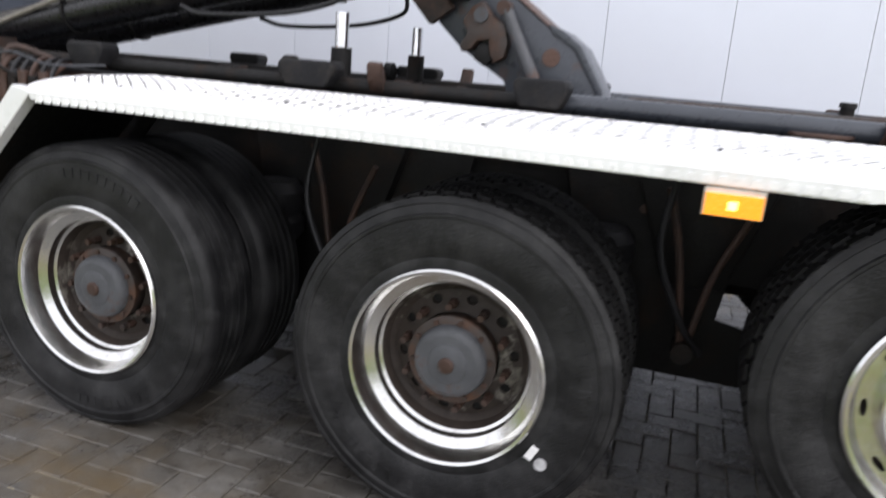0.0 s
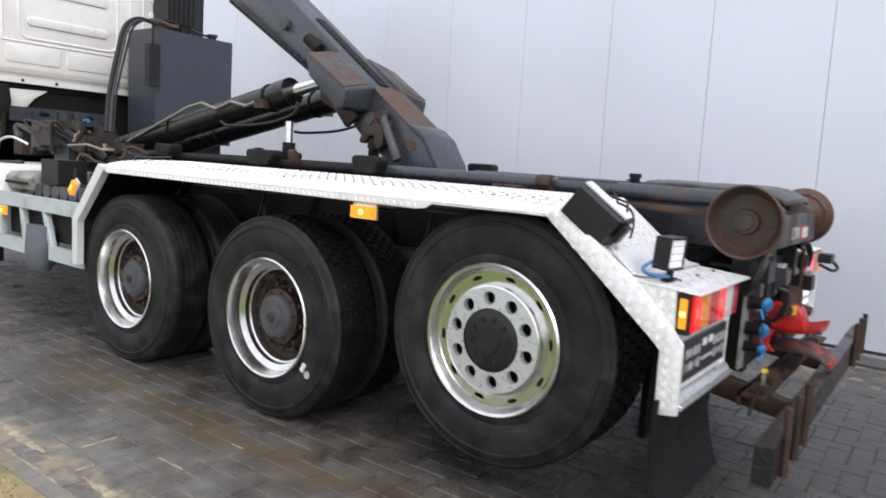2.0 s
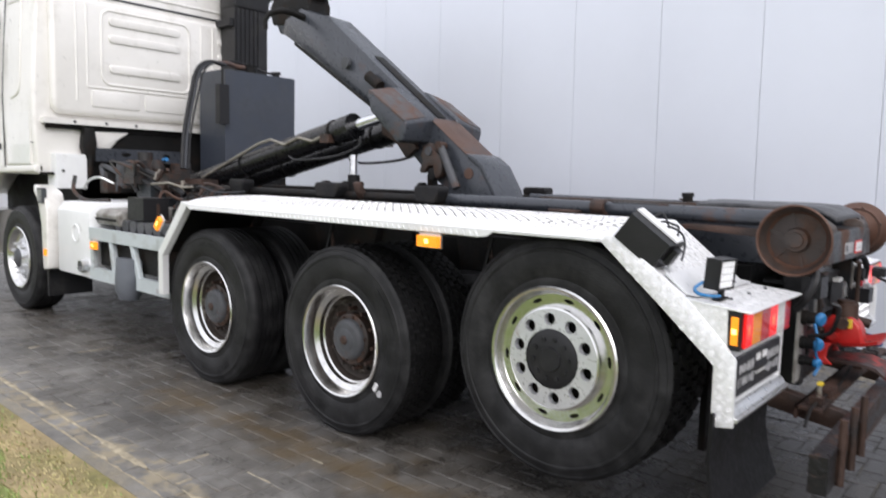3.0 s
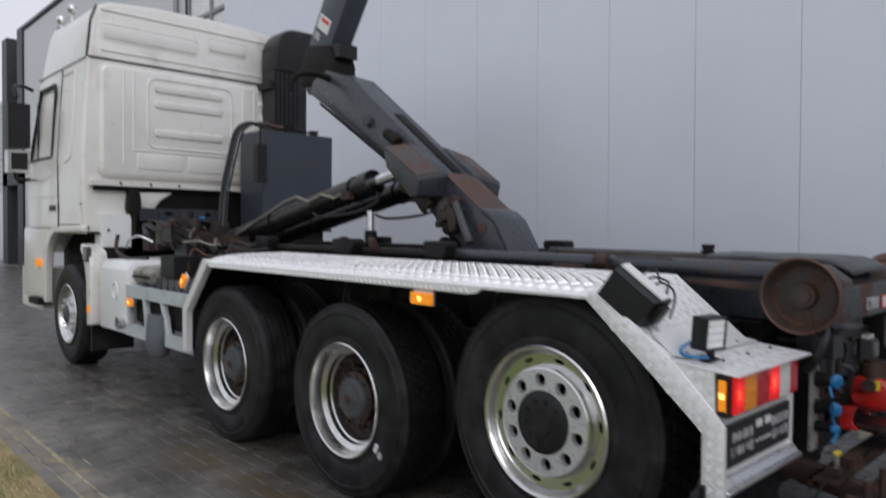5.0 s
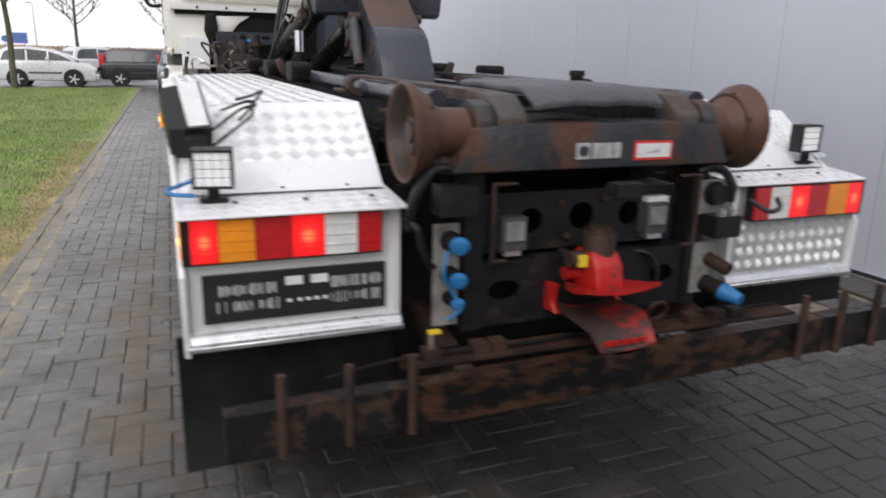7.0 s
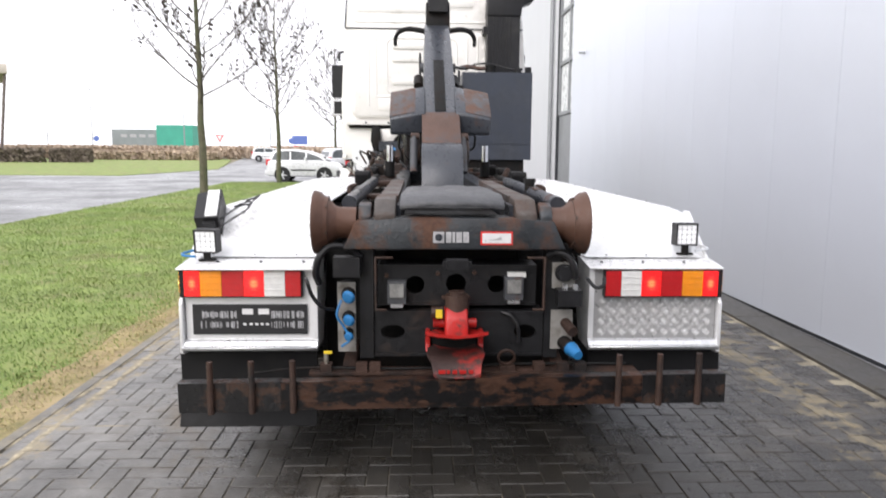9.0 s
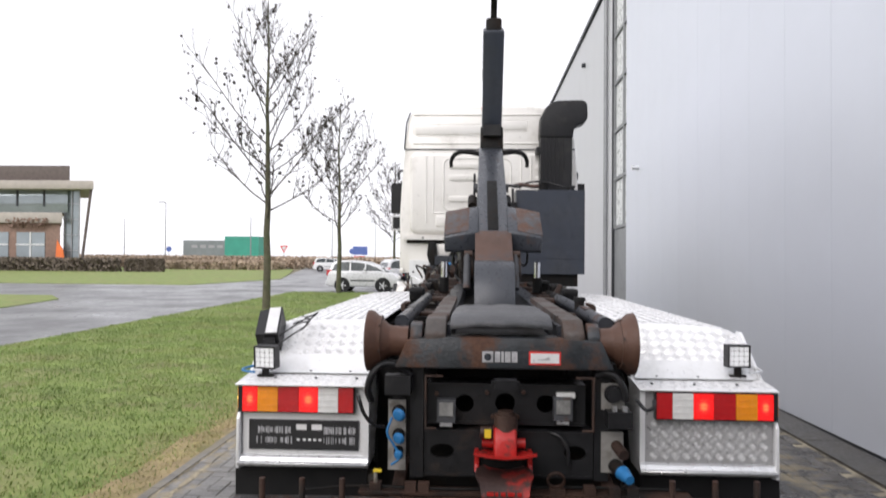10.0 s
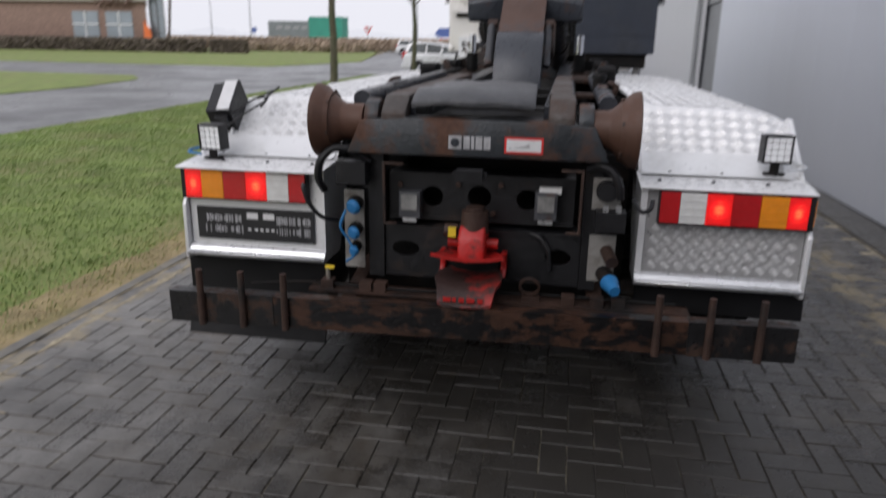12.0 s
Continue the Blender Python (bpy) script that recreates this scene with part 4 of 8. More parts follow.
def side_marker(p, w, h, left, lean=0.0):
    s = -1 if left else 1
    x, y, z = p
    m = Matrix.Translation(p) @ pose(0, 0, 0, 0, lean, 0)
    lens = part("side_marker", box(B(), (0, min(0, s * 0.022), -h), (w, max(0, s * 0.022), 0), m), M["lit_amber"], lorry, "lit amber side marker lamp", 0.004)
    part("marker_base", box(B(), (-0.004, min(0, -s * 0.012), -h - 0.004), (w + 0.004, max(0, -s * 0.012), 0.012), m), M["alu"], lens)
    a, b = sorted((s * 0.0225, s * 0.025))
    part("bulb", box(B(), (w * 0.40, a, -h * 0.68), (w * 0.56, b, -h * 0.3), m), M["amber_bulb"], lens, "glowing bulb", 0.001)


def tyre_profile(R, w, rim=0.292, grooves=4, low=0.0):
    """Outline of a tyre from the outer bead over the tread to the inner bead; y runs inwards from the outer face."""
    pr = [(rim, 0.035), (rim + 0.012, 0.012), (rim + 0.03, 0.006), (rim + 0.05, 0.010), (rim + 0.055, 0.006), (rim + 0.12, 0.0), (rim + 0.165, 0.004), (rim + 0.168, 0.001), (rim + 0.176, 0.001), (rim + 0.18, 0.007),
          (R - 0.028, 0.016), (R - 0.025, 0.013), (R - 0.008, 0.024), (R, 0.042)]
    a, b = 0.042, w - 0.042
    pr[-1] = (R - low, 0.042)
    R -= low
    for k in range(grooves):
        c = a + (b - a) * (k + 1) / (grooves + 1)
        pr += [(R, c - 0.007), (R - 0.013, c - 0.004), (R - 0.013, c + 0.004), (R, c + 0.007)]
    pr += [(R, b), (R - 0.02, w - 0.018), (rim + 0.14, w), (rim + 0.02, w - 0.01), (rim, w - 0.04)]
    return pr


def lugs(bm, R, w, n, rows, low=0.012):
    """Tread blocks in staggered rows, standing on the lowered crown of a tyre."""
    step = 2 * math.pi * R / n
    for r in range(rows):
        y0, y1 = 0.026 + (w - 0.052) * r / rows + 0.004, 0.026 + (w - 0.052) * (r + 1) / rows - 0.004
        for k in range(n):
            a = 2 * math.pi * (k + 0.5 * (r % 2)) / n
            edge = 0.006 if r in (0, rows - 1) else 0.0
            box(bm, (-0.40 * step, y0, R - low - 0.004), (0.34 * step, y1, R - edge), Matrix.Rotation(a, 4, "Y"))


def drive_wheel(x, tread, dot):
    """Twin tyres on a deep polished rim, with a grey hub reduction cap; the axle lies along y."""
    R, z, y = 0.525, 0.52, 1.895
    w = part("wheel", holed_ring(B(), 0.14, 0.208, 0.184, 0.015, 0.018, 10, 0.140, 0.158, 0.03), M["disc"], None, "twin wheel with a deep polished rim")
    w.parent = lorry
    w.matrix_parent_inverse = Matrix.Translation(lorry.location).inverted()
    w.matrix_basis = pose(x, y, z, 0, 20 + 40 * x, 0)
    shape = tyre_profile(R, 0.285, 0.292, 0 if tread else 4, 0.012 if tread else 0.0)
    t = part("tyre", lathe(B(), shape, 96), M["rubber"], w, "worn black lorry tyre")
    t2 = part("tyre", lathe(B(), [(r, q + 0.33) for r, q in shape], 72), M["rubber"], w)
    if tread:
        bm = B()
        lugs(bm, R, 0.285, 60, 6)
        tagged(part("tread", bm, M["tread_rubber"], t), kind="stuff")
        bm = B()
        lugs(bm, R, 0.285, 60, 6)
        bmesh.ops.translate(bm, verts=bm.verts, vec=(0, 0.33, 0))
        tagged(part("tread", bm, M["tread_rubber"], t2), kind="stuff")
    part("rim_well", lathe(B(), [(0.208, 0.158), (0.216, 0.150), (0.228, 0.142), (0.234, 0.118), (0.239, 0.104)], 96), M["disc"], w, "dull brown inner well")
    rim = [(0.239, 0.104), (0.248, 0.098), (0.252, 0.074), (0.263, 0.068), (0.281, 0.058), (0.287, 0.02), (0.294, -0.004), (0.303, -0.008), (0.309, -0.002), (0.309, 0.008), (0.30, 0.03), (0.30, 0.30), (0.24, 0.31)]
    part("rim", lathe(B(), rim, 96), M["chrome"], w, "polished rim bed")
    part("drum", lathe(B(), [(0.001, 0.165), (0.206, 0.165), (0.206, 0.3)], 40), M["chassis"], w)
    part("hub_cap", lathe(B(), [(0.001, 0.046), (0.088, 0.046), (0.098, 0.049), (0.108, 0.057), (0.113, 0.068), (0.116, 0.084), (0.118, 0.14)], 40), M["hub"], w, "grey domed hub cap rusted at its edge")
    for k in range(10):
        a = 2 * math.pi * k / 10
        p = Vector((0.126 * math.cos(a), 0, 0.126 * math.sin(a)))
        part("hub_bolt", cyl(B(), p + Vector((0, 0.088, 0)), p + Vector((0, 0.076, 0)), 0.009, None, 6), M["rust"], w)
    part("hub_boss", lathe(B(), [(0.001, 0.037), (0.05, 0.038), (0.062, 0.043), (0.066, 0.05)], 40), M["hub"], w)
    part("hub_flange", lathe(B(), [(0.001, 0.084), (0.135, 0.084), (0.141, 0.088), (0.141, 0.100), (0.135, 0.106), (0.13, 0.158)], 48), M["roller_in"], w, "greasy rust-brown hub flange")
    part("plug", lathe(B(), [(0.001, 0.027), (0.020, 0.028), (0.025, 0.032), (0.026, 0.042)], 24), M["rust"], w, "rusty centre plug")
    for k in range(10):
        a = 2 * math.pi * (k + 0.5) / 10
        p = Vector((0.167 * math.cos(a), 0, 0.167 * math.sin(a)))
        part("wheel_nut", cyl(cyl(B(), p + Vector((0, 0.148, 0)), p + Vector((0, 0.115, 0)), 0.016, 0.014, 6), p + Vector((0, 0.11, 0)), p + Vector((0, 0.09, 0)), 0.011, None, 8), M["rust"], w)
    # worn raised lettering, as plain blocks
    bm = B()
    for k in range(10):
        for c in (0.9, 3.6):
            a = c + k * 0.085
            box(bm, (-0.012, -0.0015, 0.405), (0.012, 0.004, 0.437), Matrix.Rotation(a, 4, "Y"))
    tagged(part("raised_lettering", bm, M["rubber"], t), kind="stuff")
    if dot:
        m = Matrix.Rotation(-radians(20 + 40 * x), 4, "Y")
        part("paint_dot", cyl(B(), m @ Vector((0.322, -0.002, -0.225)), m @ Vector((0.322, 0.008, -0.225)), 0.019, None, 16), M["mark_dim"], t, "grey paint dot")
        part("label", box(B(), (-0.011, -0.0025, -0.022), (0.011, 0.006, 0.022), m @ Matrix.Translation((0.292, 0, -0.195)) @ Matrix.Rotation(radians(28), 4, "Y")), M["mark"], t, "white paper label")
    return w


def tail_wheel():
    """Single wheel of the lifted tail axle, with a chrome trim of ten round holes."""
    R, w0 = 0.527, 0.385
    w = part("wheel", holed_ring(B(), 0.128, 0.212, 0.168, 0.0265, 0.0265, 10, -0.002, 0.002, 0.03), M["silver"], None, "single wheel on the lifted tail axle with a chrome trim")
    w.parent = lorry
    w.matrix_parent_inverse = Matrix.Translation(lorry.location).inverted()
    w.matrix_basis = pose(0.645, 1.905, 0.675, 0, 12, 0)
    t = part("tyre", lathe(B(), tyre_profile(R, w0, 0.292, 0, 0.016), 96), M["rubber"], w, "wide black lorry tyre")
    bm = B()
    lugs(bm, R, w0, 54, 6, 0.016)
    tagged(part("tread", bm, M["tread_rubber"], t), kind="stuff")
    part("trim_rim", lathe(B(), [(0.212, 0.002), (0.219, 0.006), (0.224, 0.02), (0.226, 0.036)], 80), M["chrome"], w)
    part("trim_ring", holed_ring(B(), 0.226, 0.272, 0.252, 0.0085, 0.024, 10, 0.036, 0.03, 0.03, 0.31), M["chrome"], w, "chrome ring with long slots")
    part("rim", lathe(B(), [(0.272, 0.03), (0.279, 0.022), (0.284, 0.0), (0.292, -0.012), (0.302, -0.015), (0.309, -0.008), (0.308, 0.006), (0.30, 0.03), (0.30, 0.3)], 96), M["chrome"], w, "polished rim lip")
    part("backing", lathe(B(), [(0.001, 0.06), (0.29, 0.06)], 40), M["chassis"], w)
    cap = part("hub_cap", lathe(B(), [(0.001, -0.022), (0.05, -0.021), (0.053, -0.012), (0.1, -0.008), (0.118, -0.002), (0.129, 0.004), (0.13, 0.02)], 56), M["black"], w, "dull black hub cap")
    for k in range(10):
        a = 2 * math.pi * (k + 0.5) / 10
        p = Vector((0.168 * math.cos(a), 0, 0.168 * math.sin(a)))
        part("wheel_nut", cyl(B(), p + Vector((0, 0.05, 0)), p + Vector((0, 0.012, 0)), 0.021, 0.018, 6), M["rust"], w)
        q = Vector((0.086 * math.cos(a), 0, 0.086 * math.sin(a)))
        part("cap_bolt", cyl(B(), q + Vector((0, 0.0, 0)), q + Vector((0, -0.016, 0)), 0.012, 0.01, 6), M["black"], w)
    return w


def front_wheel():
    R = 0.52
    w = part("wheel", holed_ring(B(), 0.1, 0.235, 0.2, 0.024, 0.024, 10, -0.01, 0.06, 0.03), M["silver"], None, "front wheel with a bright steel rim")
    w.parent = lorry
    w.matrix_parent_inverse = Matrix.Translation(lorry.location).inverted()
    w.matrix_basis = pose(-5.62, 1.94, 0.52, 0, 8, 0)
    part("tyre", lathe(B(), tyre_profile(R, 0.31), 80), M["rubber"], w)
    part("rim", lathe(B(), [(0.235, 0.06), (0.26, 0.05), (0.284, 0.0), (0.292, -0.010), (0.302, -0.012), (0.309, -0.004), (0.30, 0.03), (0.30, 0.3)], 72), M["chrome"], w)
    part("hub_cap", lathe(B(), [(0.001, -0.03), (0.07, -0.028), (0.085, -0.018), (0.1, -0.008)], 40), M["hub"], w, "dark hub cap")
    part("backing", lathe(B(), [(0.001, 0.09), (0.29, 0.09)], 40), M["chassis"], w)
    for k in range(10):
        a = 2 * math.pi * (k + 0.5) / 10
        p = Vector((0.15 * math.cos(a), 0, 0.15 * math.sin(a)))
        part("wheel_nut", cyl(B(), p + Vector((0, 0.03, 0)), p + Vector((0, -0.02, 0)), 0.018, 0.015, 6), M["silver"], w)
    return w


def other_side(w):
    """The same wheel on the lorry's other side."""
    c = w.copy()
    scene.collection.objects.link(c)
    m = w.matrix_basis
    p = m.translation
    c.matrix_basis = pose(p.x, 2 * CY - p.y, p.z, 0, 0, 180)
    stack = [(w, c)]
    while stack:
        a, b = stack.pop()
        for k in a.children:
            d = k.copy()
            scene.collection.objects.link(d)
            d.parent = b
            stack.append((k, d))


for made in (drive_wheel(-2.045, False, False), drive_wheel(-0.70, True, True), tail_wheel(), front_wheel()):
    other_side(made)
mudguard(True)
mudguard(False)


def chassis():
    """Frame rails, axles and what hangs between the wheels."""
    for y in (2.70, 3.44):
        part("frame_rail", box(box(box(B(), (-7.0, y, 0.78), (1.18, y + 0.08, 1.06)), (-7.0, y - 0.01, 1.05), (1.18, y + 0.09, 1.065)), (-7.0, y - 0.01, 0.775), (1.18, y + 0.09, 0.79)), M["chassis"], lorry)
    for x, z in ((-2.045, 0.52), (-0.70, 0.52), (0.645, 0.675), (-5.62, 0.50)):
        bm = B()
        cyl(bm, (x, 2.1, z), (x, 4.12, z), 0.075)
        cyl(bm, (x, 2.9, z), (x, 3.3, z), 0.19, None, 24)
        cyl(bm, (x + 0.15, 3.0, z), (x + 0.15, 3.2, z), 0.17, 0.1)
        part("axle", bm, M["chassis"], lorry, "dirty black axle")
        for y in (2.58, 3.64):
            bm = B()
            lathe(bm, [(0.001, 0.0), (0.1, 0.0), (0.12, 0.03), (0.12, 0.08), (0.105, 0.1), (0.12, 0.13), (0.12, 0.2), (0.09, 0.24), (0.001, 0.24)], 24)
            bmesh.ops.transform(bm, matrix=Matrix.Translation((x + 0.34, y, z + 0.12)) @ pose(0, 0, 0, 90, 0, 0), verts=bm.verts)
            part("air_spring", bm, M["black"], lorry)
            part("brake_chamber", cyl(cyl(B(), (x - 0.28, y, z + 0.16), (x - 0.12, y, z + 0.16), 0.08), (x - 0.3, y, z + 0.16), (x - 0.28, y, z + 0.16), 0.06), M["chassis"], lorry)
            part("spring_arm", box(B(), (x - 0.45, y - 0.04, z - 0.06), (x + 0.42, y + 0.04, z + 0.02)), M["chassis"], lorry, "", 0.01)
    for x in (-3.2, -1.37, -0.03, 0.95):
        part("cross_member", box(B(), (x - 0.06, 2.78, 0.80), (x + 0.06, 3.44, 1.0)), M["chassis"], lorry)
    for x in (-1.37, -0.03):
        bm = B()
        prism(bm, [(x - 0.24, 1.1), (x + 0.24, 1.1), (x + 0.1, 0.7), (x - 0.1, 0.7)], "y", 2.6, 2.68)
        part("spring_bracket", bm, M["chassis"], lorry, "", 0.012)
        part("brake_hose", tube(B(), arc([(x - 0.1, 2.5, 1.1), (x - 0.12, 2.46, 0.85), (x - 0.02, 2.44, 0.62), (x + 0.06, 2.5, 0.5)]), 0.012), M["black"], lorry)
        part("torque_rod", tube(B(), arc([(x + 0.15, 2.50, 1.0), (x + 0.06, 2.49, 0.78), (x + 0.01, 2.48, 0.53)]), 0.013), M["rust"], lorry)
        part("torque_rod", tube(B(), arc([(x - 0.12, 2.50, 1.06), (x - 0.06, 2.49, 0.85), (x - 0.01, 2.48, 0.53)]), 0.013), M["rust"], lorry)
        part("rod_foot", cyl(B(), (x, 2.44, 0.51), (x, 2.56, 0.51), 0.036), M["chassis"], lorry, "", 0.006)
        # Black plate added to close the view between the wheels.
        part("axle_shield", prism(B(), [(x - 0.5, 1.12), (x + 0.5, 1.12), (x + 0.42, 0.72), (x + 0.12, 0.72), (x + 0.10, 0.58), (x + 0.30, 0.54), (x + 0.30, 0.34), (x - 0.34, 0.34)], "y", 2.66, 2.68), M["chassis"], lorry, "black plate across the gap between the wheels", 0.004)
        for bx in (-0.2, -0.05, 0.12):
            part("bolt", cyl(B(), (x + bx, 2.645, 0.95), (x + bx, 2.67, 0.95), 0.016, None, 6), M["rust"], lorry)
        part("mudguard_bracket", box(B(), (x - 0.03, 2.0, 1.16), (x + 0.03, 2.7, 1.2)), M["chassis"], lorry, "", 0.006)
    part("propeller_shaft", cyl(B(), (-5.2, 3.1, 0.75), (0.5, 3.1, 0.62), 0.06), M["chassis"], lorry)
    part("gearbox", box(B(), (-6.6, 2.85, 0.55), (-4.6, 3.4, 1.1)), M["chassis"], lorry, "", 0.06)
    part("engine", box(B(), (-7.1, 2.32, 0.5), (-6.2, 4.0, 1.36)), M["chassis"], lorry, "dark engine block under the cab", 0.05)
    part("air_tank", cyl(B(), (-3.7, 2.45, 0.72), (-2.75, 2.45, 0.72), 0.14, None, 24), M["chassis"], lorry, "", 0.03)
    part("air_tank", cyl(B(), (-1.3, 3.55, 0.95), (-0.1, 3.55, 0.95), 0.12, None, 24), M["chassis"], lorry)


chassis()


def subframe():
    """The hook-lift's frame on top of the chassis, with its rests and tail rollers."""
    for y in (2.74, 3.36):
        f = part("lift_rail", box(B(), (-3.95, y, 1.075), (1.40, y + 0.12, 1.285)), M["paint"], lorry, "slate-painted hook-lift rail", 0.012)
    part("bed_plate", box(B(), (-3.9, 2.86, 1.10), (1.35, 3.36, 1.14)), M["chassis"], lorry)
    for k, (y, s) in enumerate(((2.615, -1), (3.605, 1))):
        part("guide_pipe", cyl(B(), (-0.62, y, 1.295), (1.30, y, 1.285), 0.036, None, 20), M["paint"], lorry, "dark painted guide pipe", 0.004)
        part("guide_pipe", cyl(B(), (-3.9, y + 0.03 * s, 1.285), (-0.66, y + 0.03 * s, 1.29), 0.03, None, 16), M["chassis"], lorry)
        hook = [(2.78, 1.246), (2.575, 1.250), (2.545, 1.262), (2.525, 1.29), (2.526, 1.318), (2.545, 1.334), (2.58, 1.338), (2.585, 1.322), (2.56, 1.315), (2.554, 1.296), (2.568, 1.280), (2.60, 1.276), (2.78, 1.276)]
        part("lock_hook", prism(B(), [(3.11 + s * (3.11 - a), h) for a, h in hook], "x", 0.44, 0.515), M["rust"], lorry, "rusty hook that locks a container", 0.008)
        hook = [(2.80, 1.255), (2.60, 1.258), (2.555, 1.275), (2.525, 1.32), (2.51, 1.375), (2.54, 1.388), (2.565, 1.335), (2.60, 1.296), (2.80, 1.285)]
        part("lock_hook", prism(B(), [(3.11 + s * (3.11 - a), h) for a, h in hook], "x", -1.29, -1.23), M["rust"], lorry, "rusty hook that locks a container", 0.008)
        part("tail_gusset", prism(B(), [(0.78, 1.226), (1.30, 1.20), (1.31, 1.236), (0.95, 1.244)], "y", *sorted((y + s * 0.055, y + s * 0.02))), M["rust"], lorry, "thin rusty gusset", 0.003)
        part("latch_bar", box(B(), (0.53, y - 0.02, 1.29), (0.82, y + 0.02, 1.325)), M["paint_rust"], lorry, "", 0.008)
        part("latch_plate", prism(B(), [(0.17, y - 0.01), (0.19, y + s * 0.07), (0.30, y + s * 0.09), (0.36, y + s * 0.05), (0.38, y - 0.01)], "z", 1.262, 1.276), M["rust"], lorry, "", 0.004)
        if s > 0:
            part("side_stud", cyl(cyl(B(), (0.513, y - 0.01, 1.29), (0.513, y - 0.01, 1.352), 0.03), (0.513, y - 0.01, 1.35), (0.513, y - 0.01, 1.372), 0.038, 0.034, 16), M["chassis"], lorry, "dark mushroom stud", 0.004)
        for x in (-2.60, -1.53, -0.62):
            # a curved arm that carries a rubber-faced rest
            out = y + s * 0.06
            bm = B()
            prism(bm, [(y - s * 0.14, 1.27), (y - s * 0.14, 1.305), (out - s * 0.02, 1.30), (out, 1.335), (out + s * 0.02, 1.335), (out + s * 0.03, 1.335), (out + s * 0.03, 1.30), (out - s * 0.005, 1.262)], "x", x - 0.05, x + 0.05)
            rest = part("container_rest", bm, M["rust"], lorry, "curved steel container rest", 0.006)
            wide = sorted((out - s * 0.035, out + s * 0.075))
            half = 1.0 if x == -1.53 else 0.8
            part("rubber_pad", prism(B(), [(x + half * a, h) for a, h in ((-0.085, 1.272), (-0.120, 1.335), (-0.124, 1.355), (-0.105, 1.374), (0.105, 1.374), (0.124, 1.355), (0.120, 1.335), (0.085, 1.272))], "y", *wide), M["pad"], rest, "black rubber pad", 0.024, 4)
        for x in (-1.49,):
            y2 = 2.70 if s < 0 else 3.52
            p = part("stub_post", cyl(B(), (x, y2, 1.3), (x, y2, 1.43), 0.042, None, 20), M["chassis"], lorry, "", 0.005)
            part("rod", cyl(B(), (x, y2, 1.42), (x, y2, 1.565), 0.027, None, 20), M["rod"], p, "bare chrome rod", 0.003)
        part("roller_disc", cyl(B(), (-1.68, y - 0.02, 1.335), (-1.64, y - 0.02, 1.335), 0.05, None, 24), M["chassis"], lorry, "", 0.01)
    # tail beam with its two flared rollers
    beam = part("tail_beam", prism(B(), [(2.60, 1.09), (3.615, 1.09), (3.555, 1.222), (3.40, 1.235), (2.82, 1.235), (2.66, 1.222)], "x", 1.34, 1.487), M["paint_rust"], lorry, "slate tail beam worn to rust at its ends", 0.01)
    badge = part("badge", box(B(), (1.486, 3.008, 1.122), (1.4905, 3.058, 1.172)), M["mark_dim"], beam, "white square badge")
    part("badge_core", cyl(B(), (1.490, 3.033, 1.147), (1.4925, 3.033, 1.147), 0.017, None, 16), M["paint"], beam)
    bm = B()
    for k, w in enumerate((0.024, 0.012, 0.026, 0.026)):
        y = 3.066 + (0, 0.029, 0.046, 0.077)[k]
        box(bm, (1.486, y, 1.123), (1.4905, y + w, 1.171))
    tagged(part("badge_mark", bm, M["mark_dim"], beam, "grey bars of a worn maker's mark"), kind="stuff")
    st = part("warning_sticker", box(B(), (1.486, 3.222, 1.113), (1.490, 3.368, 1.174)), M["sticker_red"], beam, "white warning sticker with a red rim")
    part("sticker_face", box(B(), (1.489, 3.23, 1.121), (1.4915, 3.36, 1.166)), M["mark"], beam)
    part("sticker_print", prism(prism(B(), [(3.255, 1.135), (3.32, 1.135), (3.315, 1.15), (3.29, 1.14)], "x", 1.491, 1.4925), [(3.24, 1.13), (3.248, 1.13), (3.248, 1.135), (3.24, 1.135)], "x", 1.491, 1.4925), M["mark_dim"], beam)
    for s in (-1, 1):
        bm = B()
        lathe(bm, [(0.001, 0.035), (0.045, 0.035), (0.05, 0.065), (0.115, 0.07), (0.136, 0.004), (0.14, 0.0), (0.146, 0.004), (0.140, 0.03), (0.078, 0.10), (0.072, 0.115), (0.070, 0.195), (0.001, 0.195)], 56)
        m = Matrix.Translation((1.405, 2.465, 1.205)) if s < 0 else Matrix.Translation((1.405, 3.715, 1.205)) @ pose(0, 0, 0, 0, 0, 180)
        bmesh.ops.transform(bm, matrix=m, verts=bm.verts)
        r = part("tail_roller", bm, M["roller"], lorry, "flared rusty steel roller")
        bm = B()
        for k in range(6):
            box(bm, (0.04, 0.061, -0.006), (0.122, 0.069, 0.006), m @ Matrix.Rotation(k * math.pi / 3 + 0.3, 4, "Y"))
        tagged(part("web", bm, M["roller_in"], r), kind="stuff")
        bm = lathe(B(), [(0.001, 0.033), (0.0455, 0.033), (0.0515, 0.063), (0.1135, 0.0675), (0.1335, 0.007), (0.1345, 0.008), (0.1150, 0.0695), (0.001, 0.0695)], 56)
        bmesh.ops.transform(bm, matrix=m, verts=bm.verts)
        part("dish", bm, M["roller_in"], r, "greasy dark inner dish")
        part("axle_end", cyl(B(), m @ Vector((0, 0.022, 0)), m @ Vector((0, 0.05, 0)), 0.030, 0.036, 20), M["roller_in"], r, "", 0.004)
        c = 2.70 if s < 0 else 3.52
        bm = B()
        prism(bm, [(1.33, 1.15), (1.48, 1.15), (1.48, 1.24), (1.455, 1.285), (1.405, 1.30), (1.355, 1.285), (1.33, 1.24)], "y", c - 0.028, c + 0.028)
        part("roller_bracket", bm, M["paint_rust"], lorry, "", 0.006)
        c = 2.79 if s < 0 else 3.43
        bm = B()
